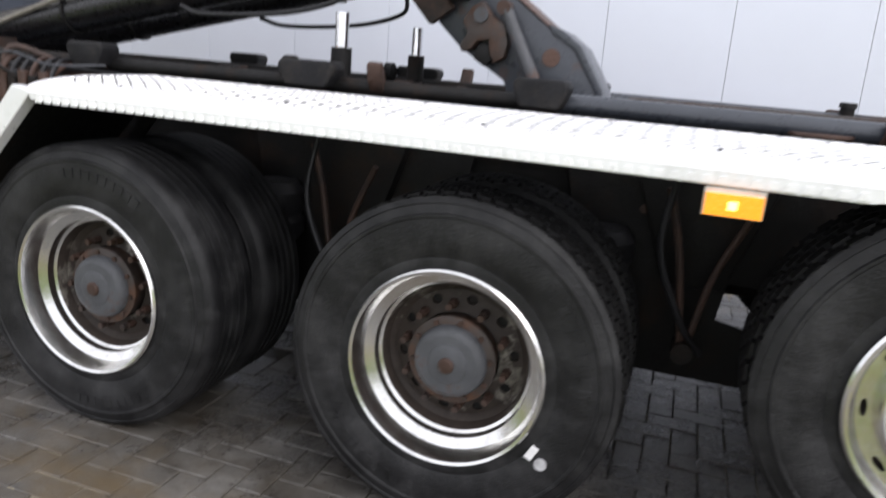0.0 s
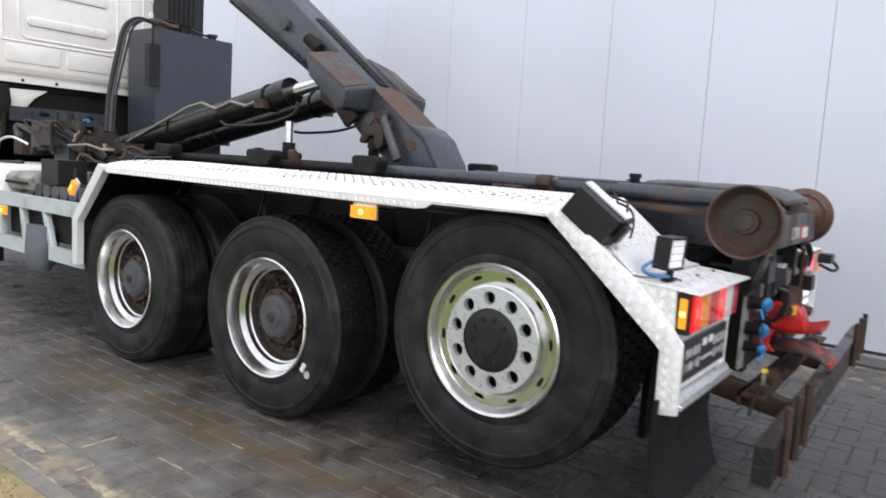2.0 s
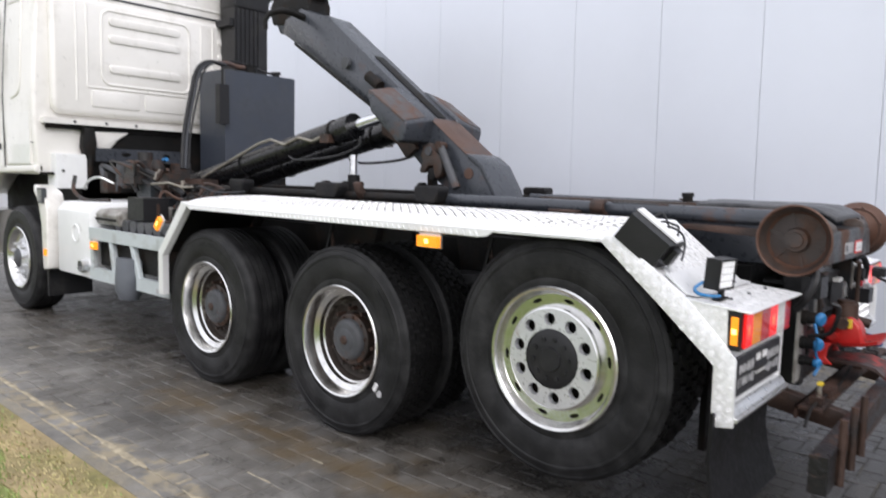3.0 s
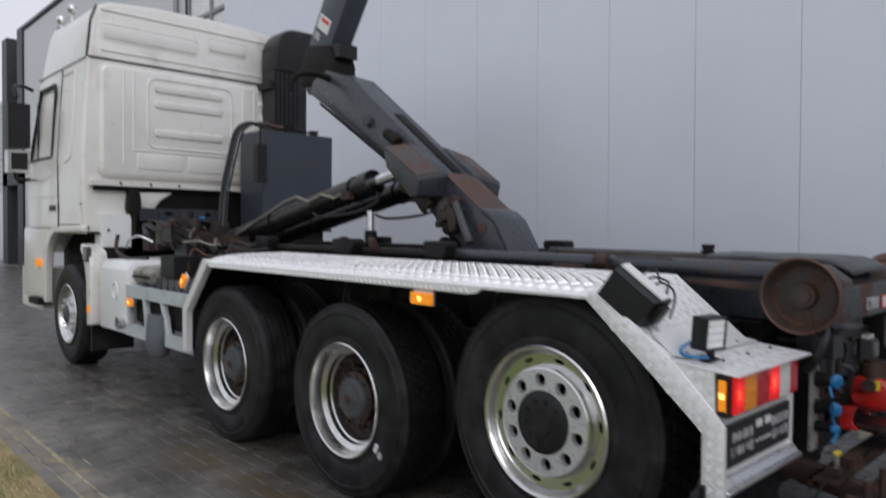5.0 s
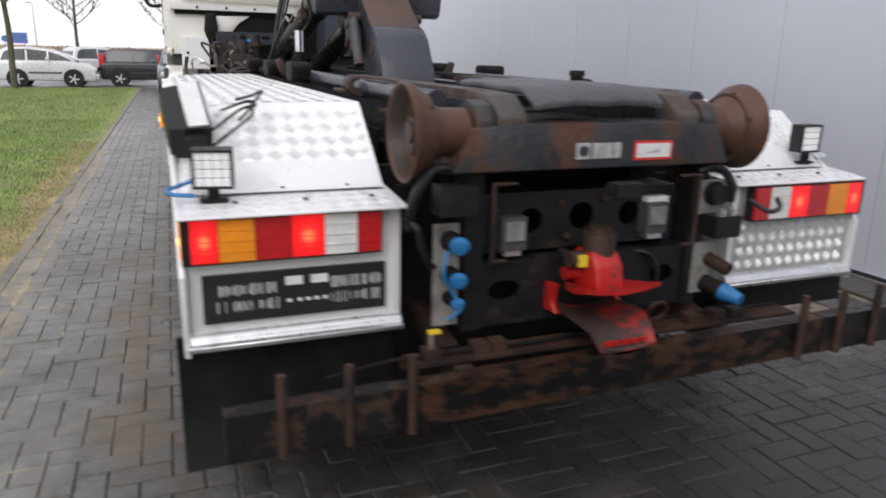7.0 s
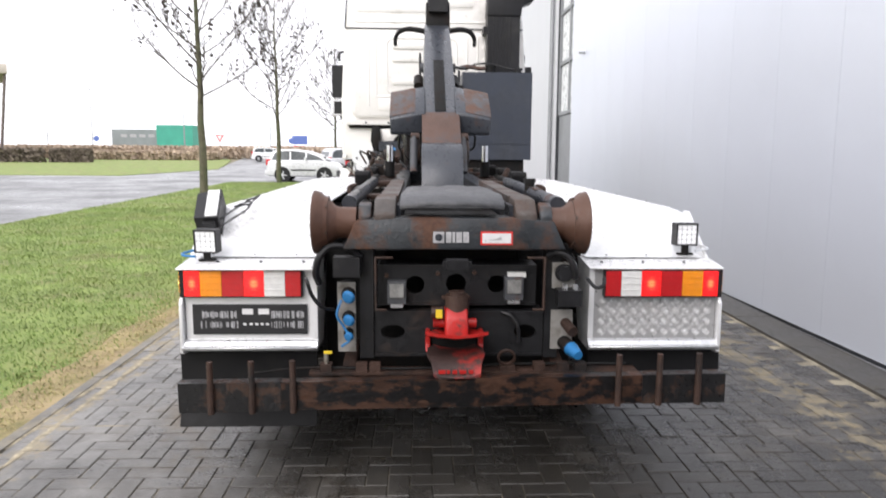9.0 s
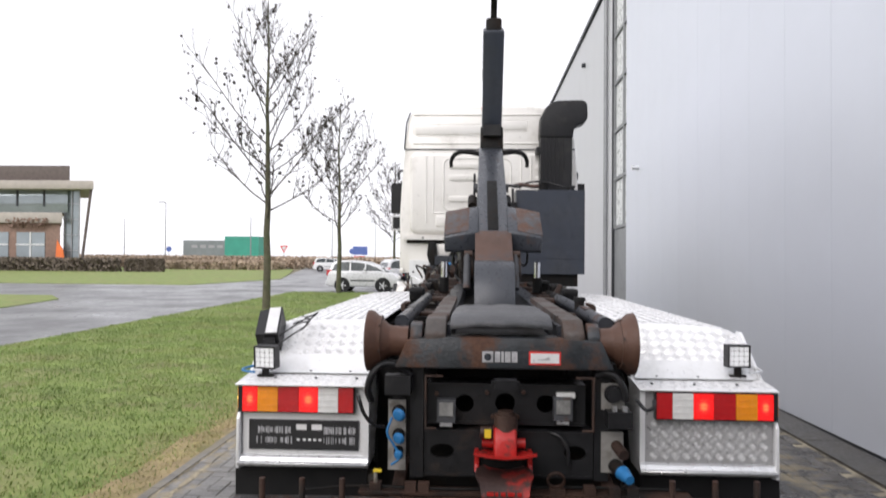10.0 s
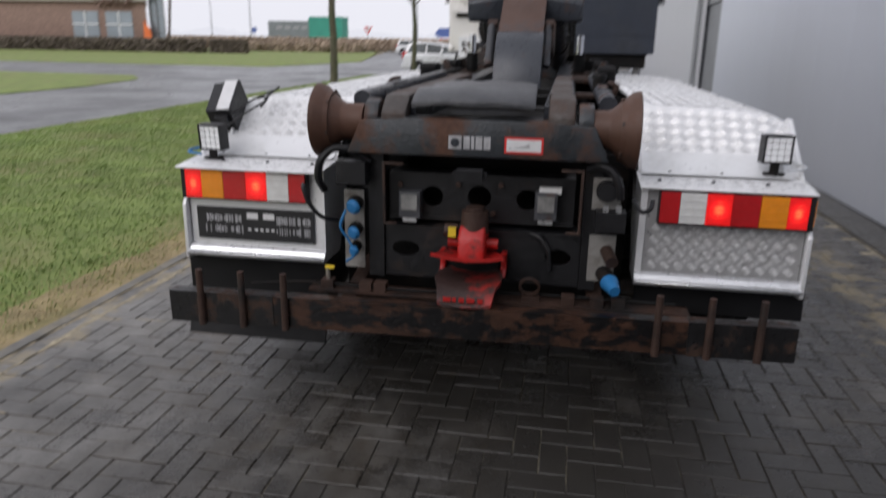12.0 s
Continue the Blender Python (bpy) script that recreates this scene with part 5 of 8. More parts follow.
        prism(bm, [(1.22, 1.2), (1.485, 1.2), (1.485, 1.255), (1.40, 1.315), (1.22, 1.32)], "y", c - 0.05, c + 0.05)
        part("hinge_block", bm, M["dusty"], lorry, "worn rusty hinge block", 0.012)
    # rubber mat on top, curled at its end
    bm = B()
    grid = []
    for h in (0.0, -0.022):
        for i in range(15):
            x = 0.86 + 0.635 * i / 14
            row = []
            for k in range(13):
                u = k / 6 - 1
                z = 1.347 - 0.04 * max(0, (x - 1.37) / 0.12) ** 2 - 0.012 * abs(u) ** 4 + 0.006 * noise.noise((x * 7, u * 2.5, 0)) + 0.004 * noise.noise((x * 19, u * 6, 3))
                row.append(bm.verts.new((x - 0.02 * abs(u) ** 6, 3.095 + (0.215 + 0.022 * i / 14) * u, z + h)))
            grid.append(row)
    for g0 in (0, 15):
        for i in range(14):
            for k in range(12):
                bm.faces.new((grid[g0 + i][k], grid[g0 + i][k + 1], grid[g0 + i + 1][k + 1], grid[g0 + i + 1][k]))
    for i in range(14):
        for k in (0, 12):
            bm.faces.new((grid[i][k], grid[i + 1][k], grid[15 + i + 1][k], grid[15 + i][k]))
    for i in (0, 14):
        for k in range(12):
            bm.faces.new((grid[i][k], grid[i][k + 1], grid[15 + i][k + 1], grid[15 + i][k]))
    bmesh.ops.recalc_face_normals(bm, faces=bm.faces)
    part("rubber_mat", bm, M["worn_mat"], lorry, "black rubber mat laid over the tail", 0.006, 2)
    for y in (2.80, 3.42):
        part("tilt_beam", box(B(), (-0.40, y - 0.045, 1.262), (1.24, y + 0.045, 1.318)), M["dusty"], lorry, "dusty worn tilt-frame beam", 0.012)
    for x in (0.2, 0.72):
        part("tilt_crossbar", box(B(), (x - 0.04, 2.76, 1.23), (x + 0.04, 3.46, 1.275)), M["chassis"], lorry, "", 0.01)
    part("deck_plate", box(B(), (-0.25, 2.87, 1.19), (1.33, 3.35, 1.21)), M["chassis"], lorry, "", 0.006)


subframe()


def lift_arm():
    """The hook-lift's arm: main beam, shoulder wings, jib with hook, and the two lift rams."""
    prof = [(-2.74, 2.58), (-2.68, 2.68), (-2.48, 2.74), (-2.14, 2.63), (-0.68, 1.55), (-0.60, 1.50), (-0.50, 1.35), (-0.46, 1.16), (-0.82, 1.16), (-0.88, 1.35), (-1.08, 1.47), (-1.46, 1.82), (-1.78, 2.0), (-2.50, 2.45)]
    def arm_body(outline):
        """The box-section arm, narrower above its shoulders."""
        bm = prism(B(), outline, "y", 2.975, 3.265)
        for v in bm.verts:
            if v.co.z > 1.9:
                v.co.y = 3.12 + (v.co.y - 3.12) * 0.80
        return bm
    arm = part("lift_arm", arm_body(prof), M["paint"], lorry, "slate hook-lift arm with rusty wear", 0.012)
    # worn plates on the back of the arm
    d = Vector((1.46, 0, -1.08)).normalized()
    up = Vector((1.08, 0, 1.46)).normalized()
    def slab(a, b, y0, y1, h, mat_, name, lab):
        p = Vector((-2.14, 0, 2.63))
        bm = B()
        pts = [p + d * a, p + d * b, p + d * b + up * h, p + d * a + up * h]
        prism(bm, [(q.x, q.z) for q in pts], "y", y0, y1)
        return part(name, bm, M[mat_], arm, lab, 0.004)
    slab(0.55, 1.34, 3.075, 3.165, 0.008, "chassis", "wear_strip", "dark greasy strip along the arm's back")
    slab(1.36, 1.80, 2.972, 3.268, 0.006, "rust_pale", "wear_plate", "bare rusty wear plate")
    part("foot_cover", prism(B(), [(-0.715, 1.585), (-0.655, 1.565), (-0.575, 1.508), (-0.472, 1.345), (-0.43, 1.16), (-0.46, 1.16), (-0.50, 1.335), (-0.60, 1.49), (-0.69, 1.545)], "y", 2.968, 3.272), M["paint"], arm, "", 0.005)
    # shoulders
    wing = [(-1.39, 2.0), (-1.33, 1.985), (-1.03, 1.785), (-1.015, 1.765), (-1.045, 1.66), (-1.10, 1.645), (-1.36, 1.86)]
    def wing_piece(outline, y0, y1, s):
        """A stretch of a shoulder, its top falling away from the arm."""
        bm = prism(B(), outline, "y", y0, y1)
        for v in bm.verts:
            out = (3.0 - v.co.y) if s < 0 else (v.co.y - 3.24)
            v.co.z += 0.055 * (1.0 - out / 0.28) * min(1.0, max(0.0, (v.co.z - 1.66) / 0.12))
        return bm
    for y0, y1, s in ((2.72, 3.0, -1), (3.24, 3.52, 1)):
        part("shoulder", wing_piece(wing, y0, y1, s), M["paint"], arm, "shoulder wing worn to rust", 0.014, 3)
        patch = [(-1.37, 2.003), (-1.33, 1.989), (-1.028, 1.789), (-1.04, 1.778), (-1.33, 1.97), (-1.37, 1.98)]
        a, b = (2.716, 2.92) if s < 0 else (3.32, 3.524)
        part("wear_patch", wing_piece(patch, a, b, s), M["worn_top"], arm, "top of the shoulder worn to bare rust", 0.003)
        y = 2.93 if s < 0 else 3.31
        # cheek plates, lock claws and pins under the shoulder
        part("cheek", prism(B(), [(-1.46, 1.93), (-1.30, 1.90), (-1.10, 1.62), (-1.20, 1.55), (-1.30, 1.66), (-1.44, 1.72)], "y", y - 0.02, y + 0.02), M["rust"], arm, "rusty cheek plate", 0.01)
        part("pin", cyl(B(), (-1.36, y - 0.05, 1.81), (-1.36, y + 0.05, 1.81), 0.055, None, 20), M["hub"], arm, "", 0.008)
        claw = [(-0.975, 1.655), (-1.02, 1.63), (-1.055, 1.575), (-1.03, 1.53), (-1.062, 1.475), (-1.05, 1.452), (-1.01, 1.465), (-0.985, 1.50), (-0.94, 1.505), (-0.93, 1.45), (-0.91, 1.416), (-0.87, 1.44), (-0.857, 1.50), (-0.875, 1.57), (-0.93, 1.60)]
        part("claw", prism(B(), claw, "y", y - 0.03, y + 0.03), M["roller_in"], arm, "rusty lock claw", 0.008)
        part("claw_jaw", prism(B(), [(-0.985, 1.485), (-0.94, 1.49), (-0.92, 1.43), (-0.95, 1.40), (-1.0, 1.43)], "y", y - 0.02, y + 0.02), M["chassis"], arm, "", 0.006)
        part("spring", cyl(B(), (-0.879, y - 0.02, 1.624), (-0.74, y - 0.02, 1.36), 0.026, 0.030, 14), M["hub"], arm, "grey closing spring")
        part("spring_eye", cyl(B(), (-0.885, y - 0.045, 1.632), (-0.885, y + 0.02, 1.632), 0.028, None, 16), M["rust"], arm, "", 0.004)
        part("claw_pivot", cyl(B(), (-0.975, y - 0.042, 1.60), (-0.975, y + 0.03, 1.60), 0.030, None, 16), M["hub"], arm, "", 0.005)
        part("arm_pin", cyl(B(), (-0.69, 2.968 if s < 0 else 3.24, 1.455), (-0.69, 3.0 if s < 0 else 3.272, 1.455), 0.036, None, 20), M["rust_pale"], arm, "rusty pin end", 0.004)
        part("side_boss", cyl(B(), (-1.90, 2.960 if s < 0 else 3.25, 2.26), (-1.90, 2.99 if s < 0 else 3.28, 2.26), 0.042, None, 20), M["hub"], arm, "", 0.005)
        part("side_lug", cyl(B(), (-1.62, 2.945 if s < 0 else 3.25, 2.14), (-1.50, 2.945 if s < 0 else 3.25, 2.06), 0.04, None, 14), M["chassis"], arm, "", 0.008)
        h = -1 if s < 0 else 1
        yb = CY + h * 0.13
        part("horn", tube(B(), arc([(-2.44, yb - h * 0.05, 2.66), (-2.47, yb + h * 0.12, 2.69), (-2.52, yb + h * 0.22, 2.67), (-2.55, yb + h * 0.26, 2.61), (-2.55, yb + h * 0.26, 2.54)]), 0.028, 10, 0.018), M["chassis"], arm, "curved black steel horn", 0.0)
    part("edge_pipe", tube(B(), [(-2.50, 2.962, 2.46), (-1.6, 2.962, 1.925)], 0.012), M["chassis"], arm)
    # jib
    def jx(z):
        return -2.68 + 0.66 * (z - 2.9)
    jp = [(-2.80, 2.58), (-2.93, 2.80), (-2.84, 2.94), (-2.25, 3.84), (-2.15, 3.86), (-1.92, 3.76), (-1.93, 3.73), (-2.50, 2.90), (-2.42, 2.68)]
    jib = part("jib", prism(B(), jp, "y", 3.035, 3.235), M["tank"], lorry, "dark blue hook-lift jib", 0.012)
    part("jib_sleeve", prism(B(), [(-2.88, 2.66), (-2.93, 2.78), (-2.80, 3.00), (-2.48, 2.95), (-2.41, 2.78), (-2.42, 2.62)], "y", 3.02, 3.25), M["chassis"], jib, "", 0.012)
    part("stop_block", box(B(), (-2.50, 3.045, 2.84), (-2.36, 3.225, 2.95)), M["black"], jib, "black rubber stop", 0.02)
    hook = [(jx(3.78) - 0.10, 3.80), (jx(4.0) - 0.10, 4.02), (jx(4.12) - 0.03, 4.15), (jx(4.15) + 0.07, 4.185), (jx(4.10) + 0.17, 4.14), (jx(4.0) + 0.2, 4.02), (jx(3.95) + 0.16, 4.0), (jx(4.03) + 0.1, 4.07), (jx(4.03) + 0.03, 4.07), (jx(3.95) + 0.0, 3.97), (jx(3.78) + 0.08, 3.78)]
    part("hook", prism(B(), hook, "y", 3.105, 3.165), M["chassis"], jib, "black steel lifting hook", 0.012)
    part("jib_cap", prism(B(), [(jx(3.78) - 0.16, 3.80), (jx(3.90) - 0.10, 3.93), (jx(3.90) + 0.06, 3.90), (jx(3.74) + 0.17, 3.72)], "y", 3.06, 3.21), M["chassis"], jib, "", 0.025)
    j = Vector((0.66, 0, 1)).normalized()
    k = Vector((1, 0, -0.66)).normalized()
    def on_jib(a, b, u, v, mat_, name, lab, y=3.033):
        p = Vector((jx(2.66), 0, 2.66))
        pts = [p + j * a + k * u, p + j * b + k * u, p + j * b + k * v, p + j * a + k * v]
        return part(name, prism(B(), [(q.x, q.z) for q in pts], "y", y - 0.002, y + 0.003), M[mat_], jib, lab)
    on_jib(0.49, 0.61, -0.12, 0.06, "mark", "label", "white warning label")
    on_jib(0.56, 0.59, -0.08, 0.04, "sticker_red", "label_print", "", 3.031)
    on_jib(0.40, 0.46, -0.11, -0.03, "mark_dim", "label", "grey label")
    on_jib(0.87, 0.99, -0.11, 0.0, "mark", "badge", "white square badge")
    on_jib(0.89, 0.97, -0.09, -0.02, "tank", "badge_core", "", 3.031)
    for q in range(4):
        on_jib(1.02 + q * 0.085, 1.08 + q * 0.085, -0.11, 0.0, "mark", "badge_bar", "white bar of a maker's mark")
    # rams
    for y in (2.895, 3.325):
        a, b = Vector((-3.98, y, 1.30)), Vector((-1.73, y, 1.775))
        dd = (b - a).normalized()
        ram = part("lift_ram", cyl(B(), a, b, 0.090, None, 32), M["ram"], lorry, "glossy black hydraulic ram", 0.008)
        part("gland", cyl(B(), b - dd * 0.10, b + dd * 0.03, 0.097, None, 32), M["ram"], ram, "", 0.01)
        part("rod", cyl(B(), b, Vector((-1.38, y, 1.845)) + dd * 0.02, 0.043, None, 24), M["rod"], ram, "chrome ram rod")
        side = -0.095 if y < 3 else 0.095
        pts = [a + Vector((0.35, side, 0.07)), a + dd * 1.25 + Vector((0, side, 0.105)), a + dd * 1.42 + Vector((0, side, 0.10)), a + dd * 1.60 + Vector((0, side, 0.02)), a + dd * 1.78 + Vector((0, side, 0.035)), a + dd * 1.95 + Vector((0, side, -0.03)), a + dd * 2.1 + Vector((0, side, -0.02))]
        part("ram_pipe", tube(B(), pts, 0.013), M["pipe"], ram, "bent steel hydraulic pipe")
        for q in (0.95, 2.12):
            c = a + dd * q
            part("pipe_clamp", cyl(B(), c - dd * 0.007, c + dd * 0.007, 0.100, None, 24), M["chassis"], ram)
        part("union", box(B(), (-1.96, y + side - 0.02, 1.66), (-1.86, y + side + 0.03, 1.72)), M["rust"], ram, "", 0.008)
        part("ram_pipe", tube(B(), arc([(-2.35, y + side, 1.56), (-2.2, y + side * 1.3, 1.53), (-1.8, y + side * 1.3, 1.555), (-1.55, y + side * 1.2, 1.62), (-1.52, y + side * 1.1, 1.70)]), 0.011), M["black"], ram)


lift_arm()


def tail_plates():
    """Cross plates, posts, reversing lamps and sockets between the lamp boxes."""
    before = set(bpy.data.objects)
    up = part("upper_cross_plate", holed_plate(B(), (2.735, 0.79), (3.515, 0.972), [(2.92, 0.882, 0.045, 0.045), (3.12, 0.888, 0.05, 0.05), (3.32, 0.886, 0.045, 0.045)], 1.20, 0.01), M["tail_plate"], lorry, "slate cross plate with three round holes")
    part("plate_edge", box(box(B(), (1.05, 2.735, 0.968), (1.205, 3.515, 0.985)), (1.05, 2.735, 0.778), (1.205, 3.515, 0.792)), M["tail_plate"], up, "", 0.004)
    low = part("lower_cross_plate", holed_plate(B(), (2.72, 0.535), (3.55, 0.745), [(2.81, 0.65, 0.06, 0.035), (3.46, 0.65, 0.055, 0.035)], 1.235, 0.01), M["tail_plate"], lorry, "slate lower cross plate with two slots")
    part("plate_edge", box(box(B(), (1.1, 2.72, 0.742), (1.24, 3.55, 0.756)), (1.1, 2.72, 0.525), (1.24, 3.55, 0.538)), M["tail_plate"], low, "", 0.004)
    # Plain dark sheet added to block light and view under the tail.
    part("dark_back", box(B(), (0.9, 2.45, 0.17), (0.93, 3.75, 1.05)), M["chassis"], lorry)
    for y in (2.685, 3.585):
        part("tail_post", box(B(), (1.16, y - 0.033, 0.52), (1.25, y + 0.033, 1.09)), M["tail_plate"], lorry, "slate upright post", 0.006)
        s = 1 if y < 3 else -1
        bm = B()
        prism(bm, [(y + s * 0.04, 1.04), (y + s * 0.13, 1.04), (y + s * 0.13, 1.029), (y + s * 0.052, 1.029), (y + s * 0.052, 0.781), (y + s * 0.10, 0.781), (y + s * 0.10, 0.77), (y + s * 0.04, 0.77)], "x", 1.28, 1.30)
        part("bracket", bm, M["rust"], lorry, "rusty bent bracket", 0.004)
    part("reversing_camera", box(box(B(), (1.42, 3.06, 1.012), (1.475, 3.16, 1.052)), (1.43, 3.045, 1.02), (1.46, 3.175, 1.043)), M["black"], lorry, "small black rear camera", 0.006)
    part("plate_lamp", box(B(), (1.205, 3.37, 0.925), (1.235, 3.46, 0.95)), M["lens_white"], lorry, "small clear plate lamp", 0.006)
    for y, z in ((2.83, 0.85), (3.40, 0.87)):
        lamp = part("reversing_lamp", box(B(), (1.205, y - 0.045, z - 0.055), (1.255, y + 0.045, z + 0.06)), M["hub"], lorry, "square clear reversing lamp", 0.008)
        part("lens", box(B(), (1.25, y - 0.034, z - 0.02), (1.263, y + 0.034, z + 0.048)), M["lens_smoke"], lamp, "", 0.006)
        part("lamp_foot", box(B(), (1.205, y - 0.03, z - 0.075), (1.25, y + 0.03, z - 0.05)), M["alu"], lamp, "", 0.005)
    for y, z in ((3.03, 0.94), (3.21, 0.945), (2.78, 0.93), (3.06, 0.82), (3.18, 0.82), (2.88, 0.60), (3.4, 0.6)):
        part("bolt", cyl(B(), (1.198, y, z), (1.214, y, z), 0.012, None, 6), M["rust"], lorry)
    # socket plates
    sp = part("socket_plate", box(B(), (1.245, 2.545, 0.555), (1.255, 2.632, 0.905)), M["dirty_plate"], lorry, "grey plate with blue-capped air and power sockets", 0.004)
    for z, h in ((0.85, 0.030), (0.735, 0.027), (0.655, 0.021)):
        c = part("socket", cyl(cyl(B(), (1.25, 2.598, z), (1.31, 2.598, z), h * 0.9, None, 20), (1.25, 2.598, z), (1.275, 2.598, z), h * 1.1, None, 20), M["chassis"], sp, "", 0.004)
        bm = B()
        lathe(bm, [(0.001, -0.02), (h * 0.8, -0.017), (h * 1.08, -0.007), (h * 1.1, 0.0), (h, 0.004), (0.001, 0.004)], 24)
        bmesh.ops.transform(bm, matrix=Matrix.Translation((1.318, 2.606, z - 0.004)) @ pose(0, 0, 0, 0, 0, 68) @ pose(0, 0, 0, 12, 0, 0), verts=bm.verts)
        part("socket_cap", bm, M["blue"], sp, "blue plastic socket cap")
    part("cap_strap", tube(B(), arc([(1.31, 2.57, 0.83), (1.33, 2.55, 0.76), (1.32, 2.58, 0.70), (1.33, 2.61, 0.64), (1.32, 2.57, 0.60)]), 0.006), M["blue"], sp, "thin blue cap strap")
    part("socket_box", box(B(), (1.255, 2.535, 0.945), (1.33, 2.66, 1.04)), M["black"], lorry, "black cable socket box", 0.012)
    part("cable", tube(B(), arc([(1.26, 2.66, 1.03), (1.28, 2.60, 1.08), (1.30, 2.52, 1.09), (1.32, 2.47, 1.04), (1.30, 2.45, 0.96), (1.26, 2.46, 0.90)]), 0.017), M["black"], lorry, "thick black corrugated hose")
    part("cable", tube(B(), arc([(1.395, 2.42, 0.95), (1.42, 2.43, 0.935), (1.41, 2.45, 0.87), (1.38, 2.49, 0.81), (1.30, 2.53, 0.78)]), 0.009), M["black"], lorry)
    part("cable", tube(B(), arc([(1.26, 3.56, 1.04), (1.28, 3.60, 1.06), (1.29, 3.65, 1.04), (1.30, 3.68, 0.99), (1.29, 3.69, 0.93)]), 0.017), M["black"], lorry, "thick black corrugated hose")
    part("cable", tube(B(), arc([(1.395, 3.80, 0.955), (1.42, 3.79, 0.925), (1.40, 3.76, 0.91), (1.34, 3.735, 0.94)]), 0.009), M["black"], lorry)
    part("cable", tube(B(), arc([(1.21, 3.30, 0.75), (1.25, 3.38, 0.74), (1.26, 3.42, 0.68), (1.25, 3.43, 0.60)]), 0.010), M["black"], lorry)
    rp = part("socket_plate", box(B(), (1.245, 3.583, 0.875), (1.256, 3.695, 1.005)), M["dirty_plate"], lorry, "pale plate with a round power socket", 0.004)
    part("socket", cyl(cyl(B(), (1.25, 3.64, 0.955), (1.30, 3.64, 0.955), 0.036, None, 20), (1.25, 3.64, 0.955), (1.27, 3.64, 0.955), 0.045, None, 20), M["black"], rp, "", 0.004)
    part("socket_lid", box(B(), (1.25, 3.60, 0.80), (1.335, 3.715, 0.88)), M["black"], rp, "black socket box", 0.014)
    for y in (3.625, 3.675):
        part("clip", box(B(), (1.30, y, 0.875), (1.325, y + 0.02, 0.905)), M["alu"], rp)
    rq = part("hose_plate", box(B(), (1.245, 3.583, 0.565), (1.256, 3.69, 0.765)), M["dirty_plate"], lorry, "pale plate with a hose coupling", 0.004)
    part("hose_end", cyl(B(), (1.25, 3.655, 0.70), (1.34, 3.675, 0.675), 0.026, None, 18), M["rust"], rq, "rusty hose coupling", 0.004)
    part("hose_end", cyl(B(), (1.25, 3.65, 0.60), (1.33, 3.67, 0.588), 0.034, None, 18), M["chassis"], rq, "", 0.004)
    part("socket_cap", cyl(B(), (1.33, 3.67, 0.588), (1.40, 3.69, 0.575), 0.037, 0.022, 18), M["blue"], rq, "blue plastic socket cap", 0.006)
    fix = Matrix.Translation((0.17, 3.11 * 0.04, 1.3 * 0.06)) @ Matrix.Diagonal((1, 0.96, 0.94, 1))
    for ob in set(bpy.data.objects) - before:
        ob.data.transform(fix)


